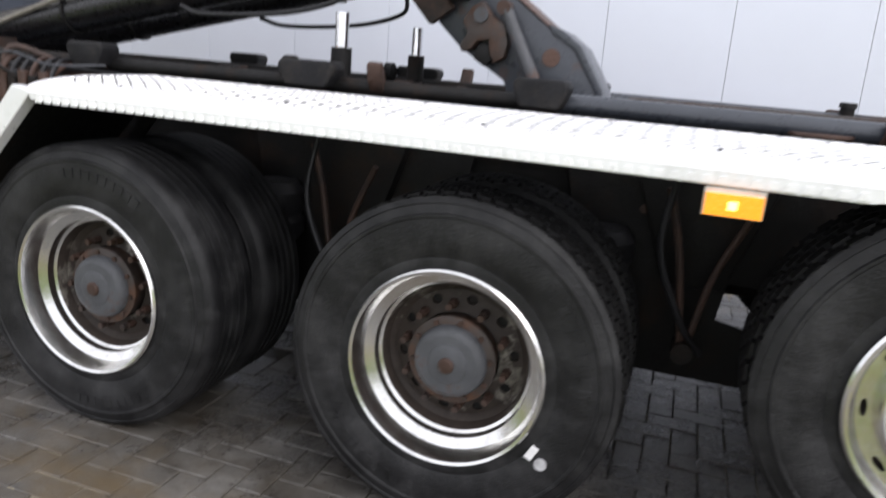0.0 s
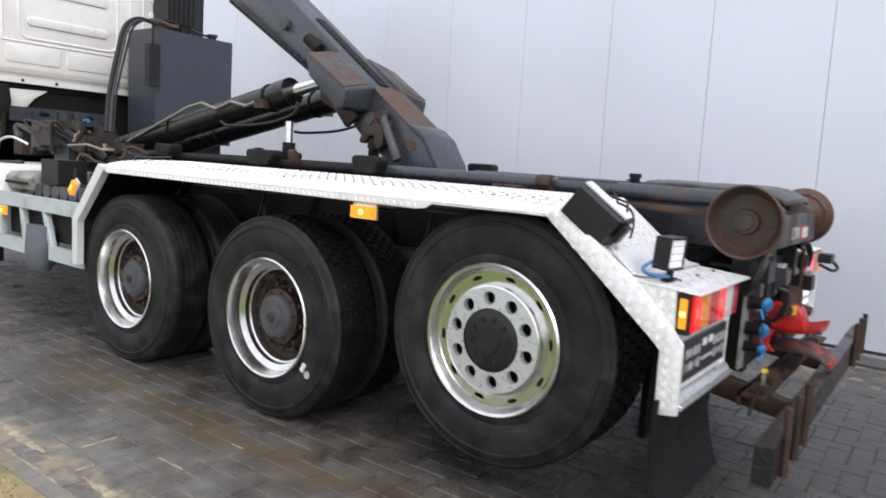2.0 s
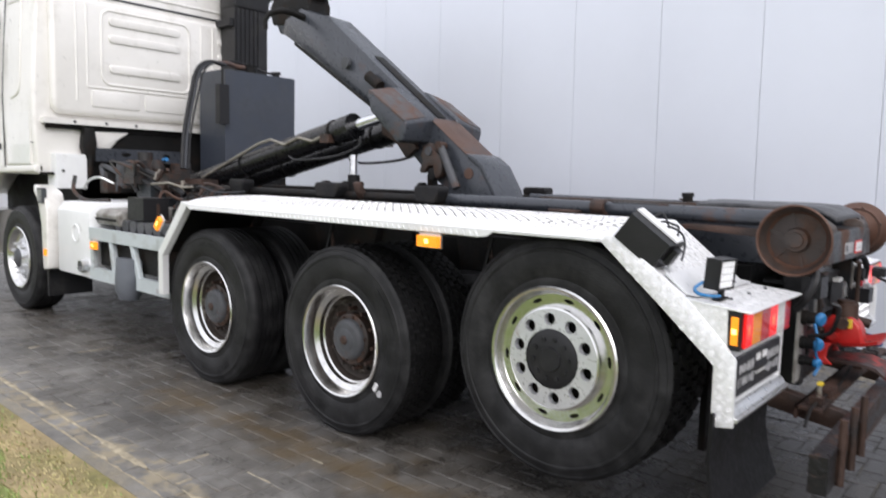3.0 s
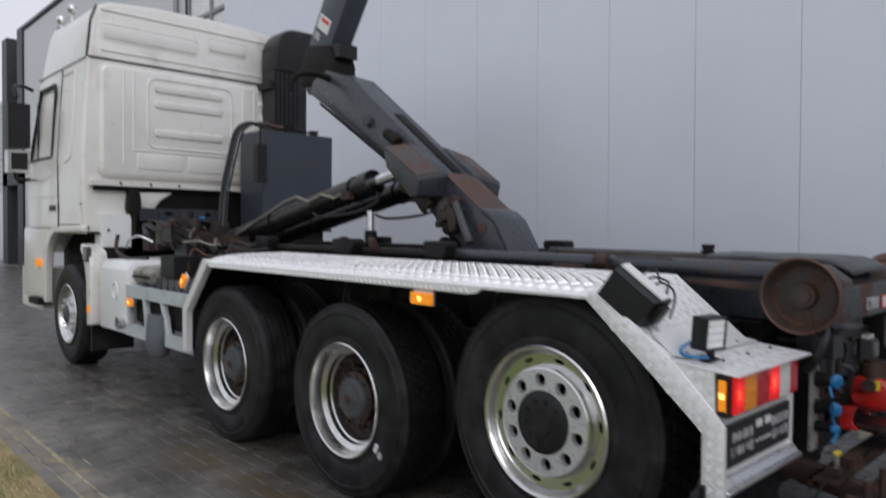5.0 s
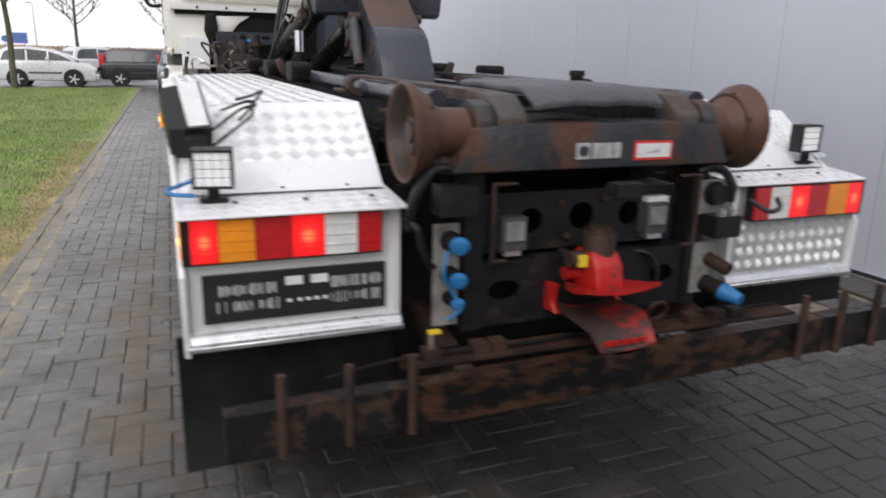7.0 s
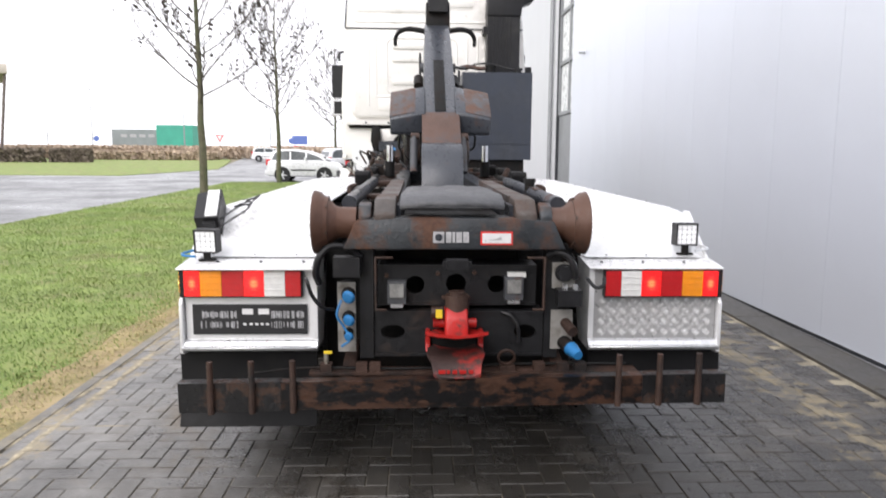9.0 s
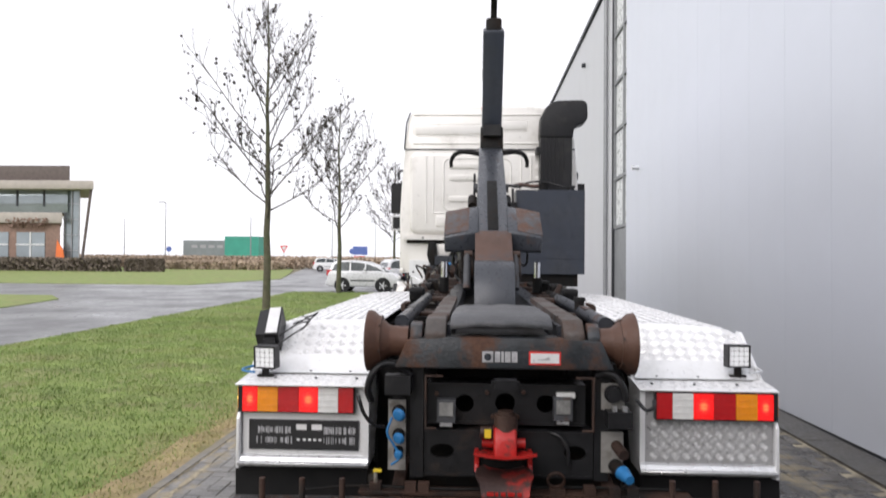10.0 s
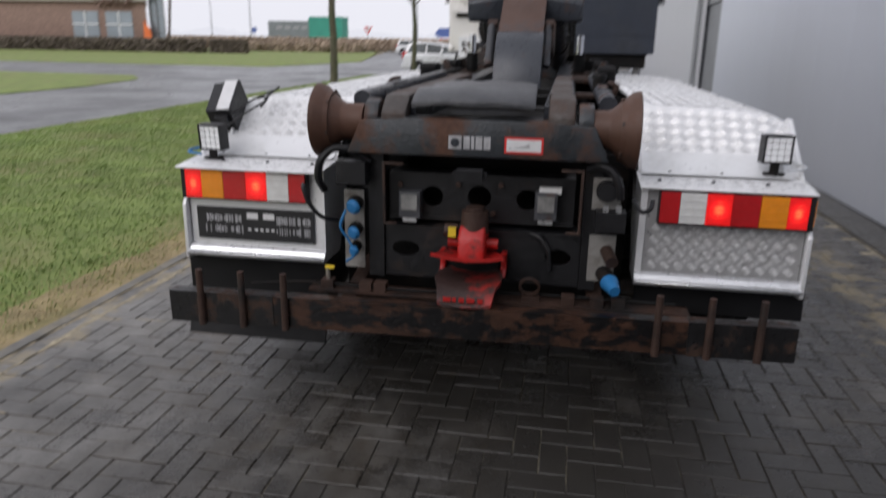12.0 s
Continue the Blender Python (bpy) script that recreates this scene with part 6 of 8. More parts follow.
def tail_gear():
    """Tow coupling, under-run bar and plate holder."""
    # coupling
    cp = part("tow_coupling", prism(B(), [(1.40, 0.69), (1.40, 0.78), (1.44, 0.83), (1.53, 0.83), (1.565, 0.79), (1.585, 0.70)], "y", 3.062, 3.166), M["red"], lorry, "worn red tow coupling with a flared jaw", 0.014, 3)
    part("shaft", cyl(B(), (1.19, 3.11, 0.73), (1.42, 3.11, 0.73), 0.060, None, 24), M["chassis"], cp, "dark coupling shaft", 0.006)
    part("side_bracket", prism(B(), [(1.30, 0.60), (1.30, 0.82), (1.40, 0.80), (1.43, 0.70), (1.40, 0.60)], "y", 3.04, 3.07), M["chassis"], cp, "", 0.008)
    part("coupling_top", cyl(cyl(B(), (1.49, 3.118, 0.80), (1.49, 3.118, 0.885), 0.056, 0.052, 24), (1.49, 3.118, 0.88), (1.49, 3.118, 0.90), 0.036, None, 20), M["rust"], cp, "rusty coupling dome", 0.006)
    part("lever", cyl(B(), (1.50, 3.05, 0.80), (1.50, 3.0, 0.805), 0.03, 0.026, 16), M["rust"], cp, "", 0.004)
    part("lever_cap", box(B(), (1.518, 3.02, 0.785), (1.535, 3.05, 0.822)), M["yellow"], cp, "yellow safety pin", 0.006)
    part("pivot", cyl(B(), (1.46, 3.01, 0.745), (1.46, 3.21, 0.745), 0.022, None, 16), M["red"], cp)
    def flare(rows, name, mat_):
        bm = B()
        n = len(rows)
        loops = []
        for off in (0, -0.014):
            for x, z, w in rows:
                loops.append([bm.verts.new((x, 3.11 + w * u, z + off + 0.018 * (u * u))) for u in (-1, -0.6, 0, 0.6, 1)])
        for h in (0, n):
            for i in range(n - 1):
                for k in range(4):
                    bm.faces.new((loops[h + i][k], loops[h + i][k + 1], loops[h + i + 1][k + 1], loops[h + i + 1][k]))
        for i in range(n - 1):
            for k in (0, 4):
                bm.faces.new((loops[i][k], loops[i + 1][k], loops[n + i + 1][k], loops[n + i][k]))
        for i in (0, n - 1):
            for k in range(4):
                bm.faces.new((loops[i][k], loops[i][k + 1], loops[n + i][k + 1], loops[n + i][k]))
        bmesh.ops.recalc_face_normals(bm, faces=bm.faces)
        return part(name, bm, M[mat_], cp, "worn red jaw plate")
    flare([(1.42, 0.695, 0.07), (1.50, 0.698, 0.115), (1.59, 0.715, 0.138), (1.65, 0.735, 0.138)], "upper_jaw", "red")
    flare([(1.42, 0.615, 0.09), (1.50, 0.620, 0.125), (1.59, 0.622, 0.13), (1.65, 0.605, 0.112), (1.70, 0.56, 0.102)], "lower_jaw", "red_worn")
    for s in (-1, 1):
        part("jaw_cheek", prism(B(), [(1.39, 0.605), (1.40, 0.705), (1.47, 0.712), (1.455, 0.68), (1.45, 0.64), (1.48, 0.612)], "y", 3.11 + s * 0.112, 3.11 + s * 0.135), M["red"], cp, "", 0.006)
    part("jaw_throat", box(B(), (1.36, 3.01, 0.615), (1.43, 3.21, 0.69)), M["chassis"], cp)
    bm = B()
    for k in range(5):
        w = (0.03, 0.014, 0.02, 0.03, 0.02)[k]
        y = 3.03 + (0, 0.035, 0.06, 0.09, 0.13)[k]
        box(bm, (1.686, y, 0.578), (1.698, y + w, 0.592))
    tagged(part("worn_print", bm, M["red"], cp), kind="stuff")
    # under-run bar on hanging arms
    bar = part("underrun_bar", box(B(), (1.645, 1.925, 0.418), (1.70, 4.295, 0.545), Matrix.Translation((0, 0, 0)) @ pose(0, 0, -0.035, 0.85, 0, 0)), M["beam"], lorry, "rusty black under-run bar with upright pins", 0.008)
    lift = 0.0148
    for y0, y1 in ((1.922, 2.36), (3.93, 4.298)):
        part("bar_end", box(B(), (1.643, y0, 0.416), (1.7025, y1, 0.547), pose(0, 0, -0.035, 0.85, 0, 0)), M["beam_end"], bar, "black painted end", 0.006)
    for y in (2.055, 2.23, 2.405, 3.813, 3.992, 4.164):
        z = (y - 3.11) * lift
        part("bar_pin", cyl(B(), (1.712, y, 0.425 + z), (1.712, y, 0.655 + z), 0.0145, 0.013, 12), M["rust"], bar, "rusty upright pin", 0.003)
    for y in (2.62, 3.6):
        part("bar_arm", prism(B(), [(1.12, 0.58), (1.25, 0.58), (1.66, 0.50), (1.66, 0.42), (1.12, 0.50)], "y", y - 0.03, y + 0.03), M["rust"], bar, "", 0.006)
    part("top_angle", box(box(B(), (1.46, 2.45, 0.528), (1.56, 3.95, 0.54)), (1.46, 2.45, 0.49), (1.472, 3.95, 0.54)), M["rust"], bar, "rusty angle iron", 0.003)
    part("hose_guide", tube(B(), arc([(1.56, 2.2, 0.54), (1.53, 2.45, 0.555), (1.53, 2.9, 0.55), (1.5, 3.4, 0.56), (1.52, 3.9, 0.565)]), 0.006), M["chassis"], bar)
    for y in (2.5, 2.66, 2.72, 3.47, 3.58, 3.66):
        part("clamp", box(B(), (1.50, y, 0.538), (1.55, y + 0.05, 0.575)), M["rust"], bar, "", 0.006)
    v = part("drain_valve", cyl(B(), (1.53, 2.525, 0.55), (1.53, 2.525, 0.625), 0.010, None, 10), M["pipe"], lorry, "small valve with a yellow lever")
    part("valve_lever", box(B(), (1.522, 2.515, 0.622), (1.54, 2.552, 0.632)), M["yellow"], v, "yellow lever", 0.005)
    ring = B()
    lathe(ring, [(0.033, -0.008), (0.042, -0.008), (0.042, 0.008), (0.033, 0.008)], 24, True)
    bmesh.ops.transform(ring, matrix=Matrix.Translation((1.53, 3.345, 0.60)) @ pose(0, 0, 0, 20, 0, 90), verts=ring.verts)
    part("hose_ring", ring, M["rust"], lorry, "rusty open ring")
    part("ring_foot", box(B(), (1.505, 3.315, 0.525), (1.545, 3.385, 0.562)), M["rust"], lorry)
    # number plate holder, its writing as plain bars
    np_ = part("plate_holder", box(B(), (1.384, 1.893, 0.676), (1.396, 2.422, 0.818)), M["plate"], lorry, "black trailer plate with worn print", 0.004)
    rng = random.Random(5)
    bm = B()
    for x0, x1, n in ((1.93, 2.105, 8), (2.255, 2.41, 7)):
        for row in (0.722, 0.770):
            for k in range(n):
                y, w = x0 + (x1 - x0) * k / n, (x1 - x0) / n * 0.8
                for f in (0.0, 0.4, 0.75):
                    if rng.random() < 0.75:
                        h = 0.017 * rng.choice((0.7, 1.0, 1.0))
                        box(bm, (1.396, y + f * w, row - h), (1.3975, y + f * w + rng.choice((0.003, 0.005, 0.006)), row + h))
    tagged(part("worn_print", bm, M["mark_dim"], np_, "worn unreadable print"), kind="stuff")
    for y in (2.122, 2.196):
        part("white_mark", box(B(), (1.396, y, 0.772), (1.3978, y + 0.05, 0.798)), M["mark"], np_)
    for y in (2.125, 2.155, 2.18, 2.205, 2.23):
        part("white_mark", box(B(), (1.396, y, 0.720), (1.3975, y + 0.014, 0.730)), M["mark"], np_)


tail_plates()
tail_gear()


def work_lamps():
    """Lamps and wires on the sloping tail of the mudguards."""
    m = Matrix.Translation((1.04, 1.893, 1.213)) @ pose(0, 0, 0, 0, 37.5, 0) @ pose(0, 0, 0, 0, 0, 6)
    bm = box(B(), (-0.100, -0.062, -0.060), (0.112, 0.058, 0.066), m)
    for v in bm.verts:
        q = m.inverted() @ v.co
        if q.y < 0:
            v.co = m @ Vector((q.x * 0.86, q.y, q.z * 0.90))
    lamp = part("floodlight", bm, M["black"], lorry, "black floodlight with a pale glass strip", 0.018, 3)
    part("glass_strip", box(B(), (-0.092, -0.008, 0.064), (0.100, 0.050, 0.071), m), M["mark"], lamp, "pale glass strip", 0.003)
    part("lamp_socket", box(B(), (0.108, -0.02, -0.02), (0.128, 0.04, 0.045), m), M["black"], lamp, "", 0.008)
    part("lamp_bracket", tube(B(), arc([m @ Vector((0.05, -0.02, -0.055)), m @ Vector((0.10, -0.03, -0.095)), m @ Vector((0.15, -0.01, -0.085)), m @ Vector((0.15, 0.03, -0.05)), m @ Vector((0.12, 0.04, -0.03))]), 0.008), M["alu"], lamp, "bare metal bracket")
    for x, y, zc, s, yaw in ((1.315, 1.946, 1.105, 1, -9), (1.219, 4.265, 1.131, -1, 4)):
        q = Matrix.Translation((x, y, zc)) @ pose(0, 0, 0, 0, 4 if s > 0 else 0, yaw) @ Matrix.Diagonal((1.0, 1.1, 1.1, 1))
        led = part("led_lamp", box(B(), (-0.04, -0.05, -0.05), (0.012, 0.05, 0.05), q), M["black"], lorry, "square black LED lamp with sixteen clear cells", 0.007)
        bm = B()
        for lo, hi in (((-0.05, -0.05), (0.05, -0.044)), ((-0.05, 0.044), (0.05, 0.05)), ((-0.05, -0.044), (-0.044, 0.044)), ((0.044, -0.044), (0.05, 0.044))):
            box(bm, (0.010, *lo), (0.0185, *hi), q)
        part("lamp_rim", bm, M["black"], led, "", 0.0015, 1)
        for i in range(4):
            for j in range(4):
                cy, cz = -0.034 + i * 0.0227, -0.034 + j * 0.0227
                part("led_cell", cell(q, cy, cz), M["led"], led)
        base = 1.012 if s > 0 else 1.03
        part("lamp_foot", box(box(B(), (x - 0.02, y - 0.038, base), (x + 0.012, y + 0.038, base + 0.008)), (x - 0.010, y - 0.016, base), (x + 0.004, y + 0.016, zc - 0.05)), M["chassis"], led, "", 0.003)
        part("lamp_cable", tube(B(), arc([(x - 0.04, y - s * 0.02, zc - 0.02), (x - 0.07, y - s * 0.07, zc - 0.05), (x - 0.04, y - s * 0.12, base + 0.03), (x, y - s * 0.11, base + 0.025), (x + 0.01, y - s * 0.05, base + 0.02)]), 0.006), M["blue"] if s > 0 else M["alu"], led, "thin lamp wire")
    part("lamp_wire", tube(B(), arc([(1.13, 1.96, 1.19), (1.10, 2.05, 1.25), (1.06, 2.10, 1.26), (1.02, 2.08, 1.27), (1.0, 2.0, 1.24)]), 0.0045), M["black"], lorry, "loop of black lamp wire")
    part("lamp_wire", tube(B(), arc([(1.16, 1.95, 1.14), (1.14, 2.02, 1.19), (1.10, 2.08, 1.23), (1.04, 2.09, 1.25), (1.03, 2.05, 1.21)]), 0.0045), M["black"], lorry, "loop of black lamp wire")
    part("lamp_wire", tube(B(), arc([(1.05, 2.08, 1.25), (1.0, 2.13, 1.30), (0.97, 2.1, 1.285), (0.95, 2.05, 1.27)]), 0.0045), M["black"], lorry)


def cell(q, cy, cz):
    bm = B()
    box(bm, (0.010, cy - 0.0108, cz - 0.0108), (0.0145, cy + 0.0108, cz + 0.0108), q)
    bmesh.ops.bevel(bm, geom=list(bm.edges), offset=0.003, segments=1, affect="EDGES", clamp_overlap=True)
    return bm


work_lamps()


def cab():
    """The cab: shell, roof seam, pressed back wall, door, window, mirrors, intake stack."""
    C = 3.165
    sec = [(-1.225, 1.36), (-1.245, 1.75), (-1.25, 2.15), (-1.225, 2.65), (-1.19, 3.12), (-1.15, 3.50), (-1.10, 3.63), (-0.98, 3.69), (-0.5, 3.73), (0, 3.74)]
    ring = sec + [(-a, b) for a, b in sec[-2::-1]]
    bm = B()
    loops = []
    for x, k in ((-5.08, 1.0), (-5.9, 1.0), (-6.7, 1.0), (-7.15, 0.985), (-7.32, 0.93)):
        row = []
        for a, z in ring:
            back = max(0.0, z - 2.1) * 0.42 if x < -6.6 else 0.0
            up = 0.0 if x > -6 else (0.02 if z > 3.4 else 0)
            row.append(bm.verts.new((x + back * (1.0 if x < -7.0 else 0.35), C + a * k, z + up - (0.25 if z < 1.4 and x < -6.8 else 0))))
        loops.append(row)
    for s, t in zip(loops, loops[1:]):
        for i in range(len(ring) - 1):
            bm.faces.new((s[i], s[i + 1], t[i + 1], t[i]))
        bm.faces.new((s[-1], s[0], t[0], t[-1]))
    bm.faces.new(loops[0])
    bm.faces.new(loops[-1])
    bmesh.ops.recalc_face_normals(bm, faces=bm.faces)
    shell = part("cab", bm, M["cab"], lorry, "cream-white sleeper cab with a high roof", 0.035, 3)
    # pressed back wall: a raised panel with rounded pressings, and the roof's own pressings above it
    def ridge(X, pts, r=0.012):
        return part("pressed_ridge", tube(B(), [(X - 0.003, y, z) for y, z in pts], r, 8), M["cab"], shell)
    def loop(y0, y1, z0, z1, c, n=5):
        pts = []
        for cy, cz, a0 in ((y1 - c, z1 - c, 0), (y0 + c, z1 - c, 90), (y0 + c, z0 + c, 180), (y1 - c, z0 + c, 270)):
            pts += [(cy + c * math.cos(radians(a0 + 90 * k / n)), cz + c * math.sin(radians(a0 + 90 * k / n))) for k in range(n + 1)]
        return pts
    def closed(pts):
        m = ((pts[0][0] + pts[-1][0]) / 2, (pts[0][1] + pts[-1][1]) / 2)
        return [m, *pts, m]
    def pad(X, y0, y1, z0, z1, h, c, bev):
        return part("pressed_pad", prism(B(), loop(y0, y1, z0, z1, c), "x", X - 0.01, X + h), M["cab"], shell, "", bev, 3)
    part("raised_panel", prism(B(), loop(2.06, 4.27, 1.94, 3.06, 0.09), "x", -5.09, -5.0), M["cab"], shell, "", 0.055, 4)
    X = -5.0
    ridge(X, closed(loop(2.53, 3.46, 2.26, 2.98, 0.09)), 0.014)
    for z in (2.875, 2.71, 2.415):
        pad(X, 2.60, 3.35, z - 0.040, z + 0.040, 0.017, 0.038, 0.007)
    for y, z0, z1 in ((2.29, 2.08, 3.0), (2.39, 2.22, 3.0), (3.60, 2.22, 3.0), (3.74, 2.08, 3.0)):
        ridge(X, [(y, z0), (y, z1)])
    ridge(X, [(2.39, 2.22), (3.60, 2.22)])
    for y0, y1 in ((2.42, 2.90), (2.96, 3.58)):
        pad(X, y0, y1, 2.03, 2.19, 0.009, 0.03, 0.004)
    for z in (2.86, 2.70, 2.42):
        pad(X, 3.80, 4.12, z - 0.035, z + 0.035, 0.015, 0.033, 0.006)
    X = -5.08
    for z in (3.60, 3.20):
        ridge(X, [(2.10, z), (4.22, z)], 0.016)
    for y0, y1, z0, z1 in ((2.12, 3.09, 3.32, 3.45), (3.23, 3.68, 3.39, 3.51)):
        pad(X, y0, y1, z0, z1, 0.012, 0.03, 0.005)
        ridge(X, closed(loop(y0 - 0.02, y1 + 0.02, z0 - 0.02, z1 + 0.02, 0.04)), 0.008)
    part("roof_seam", box(B(), (-5.09, 1.985, 3.105), (-5.066, 4.345, 3.122)), M["dark_trim"], shell)
    part("roof_gap", tube(B(), [(-5.10, C - 1.195, 3.12), (-5.075, C - 1.165, 3.48), (-5.075, C - 1.11, 3.63)], 0.010), M["black"], shell)
    part("cab_ledge", box(B(), (-5.14, 1.98, 1.845), (-4.975, 4.36, 1.895)), M["cab"], shell, "", 0.01)
    # Dark strip puts the ledge's shade into colour.
    part("ledge_shade", box(B(), (-5.12, 2.02, 1.80), (-5.03, 4.3, 1.845)), M["chassis"], shell)
    for y in (2.25, 2.55, 2.85):
        part("ledge_bolt", cyl(B(), (-4.985, y, 1.872), (-4.968, y, 1.872), 0.014, None, 8), M["black"], shell)
    # lower back wall
    part("cab_floor_wall", box(B(), (-5.35, 1.98, 1.36), (-5.12, 2.34, 1.84)), M["cab"], shell, "", 0.02)
    part("pressed_rib", box(B(), (-5.13, 2.08, 1.66), (-5.085, 2.28, 1.80)), M["cab"], shell, "", 0.015)
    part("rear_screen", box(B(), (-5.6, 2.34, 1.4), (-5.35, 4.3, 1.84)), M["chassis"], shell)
    # Black panel on the flush shell paints in the dark of the recess.
    part("recess_panel", box(B(), (-5.08, 2.37, 1.36), (-5.055, 4.34, 1.84)), M["chassis"], shell, "black panel in place of the recess under the cab's back wall")
    part("white_scoop", prism(B(), [(2.42, 1.79), (2.80, 1.80), (2.68, 1.72), (2.58, 1.60), (2.50, 1.56), (2.44, 1.62)], "x", -5.055, -5.02), M["cab"], shell, "", 0.01)
    part("cab_mount", prism(B(), [(2.33, 1.82), (2.43, 1.82), (2.45, 1.66), (2.42, 1.52), (2.34, 1.52), (2.31, 1.64)], "x", -5.05, -4.95), M["chassis"], lorry, "", 0.012)
    part("cab_damper", cyl(B(), (-4.98, 2.37, 1.34), (-4.98, 2.39, 1.56), 0.036, None, 16), M["chassis"], lorry)
    part("slotted_bracket", holed_plate(B(), (2.42, 1.50), (3.35, 1.63), [(2.72, 1.575, 0.05, 0.022), (2.95, 1.575, 0.05, 0.022), (3.15, 1.575, 0.04, 0.022)], -4.93, 0.01), M["paint"], lorry, "slate bracket with oval slots")
    # left side: door, window, trim
    L = 1.915
    door = part("cab_door", box(B(), (-6.98, L - 0.006, 1.42), (-5.86, L + 0.03, 2.18)), M["cab"], shell, "cab door with a black handle", 0.02, 3)
    part("handle", box(B(), (-6.1, L - 0.02, 1.60), (-5.92, L + 0.01, 1.66)), M["black"], door, "black door handle", 0.01)
    part("door_pressing", box(B(), (-6.9, L - 0.014, 1.75), (-5.95, L, 1.80)), M["cab"], door, "", 0.007)
    g = part("side_window", prism(B(), [(-6.86, 2.20), (-6.08, 2.20), (-6.03, 2.84), (-6.08, 2.93), (-6.55, 2.93)], "y", 1.925, 1.96), M["cab_glass"], shell, "greenish side window", 0.008)
    for v in g.data.vertices:
        v.co.y += (v.co.z - 2.15) * 0.045
    gf = part("window_frame", tube(B(), [(-6.9, 1.918, 2.18), (-6.05, 1.918, 2.18), (-6.0, 1.945, 2.86), (-6.06, 1.95, 2.955), (-6.56, 1.95, 2.955), (-6.9, 1.918, 2.18)], 0.022), M["black"], shell)
    part("window_divider", box(B(), (-6.62, 1.912, 2.19), (-6.59, 1.93, 2.80)), M["black"], shell)
    part("shut_line", tube(B(), [(-5.85, 1.918, 1.42), (-5.85, 1.912, 2.15), (-5.84, 1.965, 3.08)], 0.006), M["dark_trim"], shell)
    part("panel_edge", tube(B(), arc([(-5.80, 1.962, 3.02), (-5.46, 1.962, 3.02), (-5.40, 1.957, 2.96), (-5.38, 1.93, 2.55), (-5.38, 1.914, 2.22), (-5.44, 1.912, 2.13), (-5.62, 1.912, 2.09)]), 0.006), M["cab"], shell)
    # Thin dark tube paints the shade of the body crease.
    part("body_crease", tube(B(), [(-6.80, 1.916, 1.648), (-5.10, 1.924, 1.66)], 0.005), M["dark_trim"], shell)
    part("side_pressing", box(B(), (-5.78, 1.912, 1.46), (-5.16, 1.94, 1.95)), M["cab"], shell, "", 0.02, 3)
    part("roof_rail", tube(B(), [(-5.12, 1.975, 3.11), (-6.75, 1.975, 3.10)], 0.010), M["dark_trim"], shell)
    part("windscreen", prism(B(), [(-7.30, 2.22), (-7.24, 2.25), (-6.78, 3.10), (-6.84, 3.12)], "y", 2.08, 4.25), M["glass"], shell, "dark windscreen")
    for k, (z0, z1, w, dpt) in enumerate(((2.31, 2.80, 0.22, 0.16), (2.03, 2.28, 0.22, 0.16))):
        for s in (-1, 1):
            y = C - 1.44 if s < 0 else C + 1.44
            mr = part("mirror", box(B(), (-6.74, y - w / 2, z0), (-6.74 + dpt, y + w / 2, z1)), M["black"] if k == 0 else M["chrome"], lorry, "black mirror housing" if k == 0 else "mirror with a bright lower shell", 0.035, 3)
            part("mirror_glass", box(B(), (-6.74 + dpt - 0.002, y - w / 2 + 0.03, z0 + 0.03), (-6.74 + dpt + 0.004, y + w / 2 - 0.03, z1 - 0.03)), M["black"], mr, "", 0.002)
            if k == 0:
                part("mirror_arm", tube(B(), arc([(-6.95, C + s * 1.21, 3.02), (-6.92, C + s * 1.33, 3.05), (-6.76, y, 3.0), (-6.69, y, 2.88)]), 0.022), M["black"], mr, "", 0.0)
                part("mirror_arm", tube(B(), arc([(-6.95, C + s * 1.23, 1.98), (-6.92, C + s * 1.38, 1.97), (-6.76, y, 2.04), (-6.69, y, 2.16)]), 0.022), M["black"], mr)
    for x, y, z in ((-6.55, 2.15, 3.80), (-6.15, 2.15, 3.84)):
        hl = part("roof_lamp", lathe_ball((x, y, z), 0.055), M["chrome"], lorry, "small round chrome roof lamp")
        part("lamp_stem", cyl(B(), (x, y, z - 0.14), (x, y, z - 0.03), 0.016), M["alu"], hl)
    part("roof_lamp_bar", tube(B(), [(-6.7, 2.15, 3.74), (-6.0, 2.15, 3.79)], 0.014), M["alu"], lorry)
    # white control box under the cab's corner
    wb = part("control_box", box(B(), (-5.16, 2.065, 1.232), (-4.955, 2.345, 1.562)), M["white"], lorry, "white steel control box with a black lock", 0.006)
    part("lock", cyl(B(), (-4.957, 2.125, 1.40), (-4.945, 2.125, 1.40), 0.014, None, 12), M["black"], wb)
    part("box_gap", box(B(), (-4.956, 2.075, 1.24), (-4.952, 2.335, 1.553)), M["white"], wb)
    # front wing, step and bumper
    lip = [(-6.46, 0.58), (-6.46, 1.0), (-6.36, 1.24), (-6.22, 1.37), (-6.05, 1.43), (-5.08, 1.45), (-5.08, 1.385), (-6.02, 1.365), (-6.17, 1.30), (-6.28, 1.19), (-6.36, 0.97), (-6.36, 0.58)]
    for y0, y1, yb in ((1.918, 2.0, 2.275), (4.33, 4.41, 4.02)):
        part("front_wing", prism(B(), lip, "y", y0, y1), M["cab"], lorry, "cream-white front wheel arch lip", 0.012, 3)
        part("wheel_liner", prism(B(), [(-6.42, 0.5), (-6.42, 1.0), (-6.3, 1.26), (-6.1, 1.38), (-4.98, 1.38), (-4.98, 0.5)], "y", yb, yb + 0.03), M["chassis"], lorry)
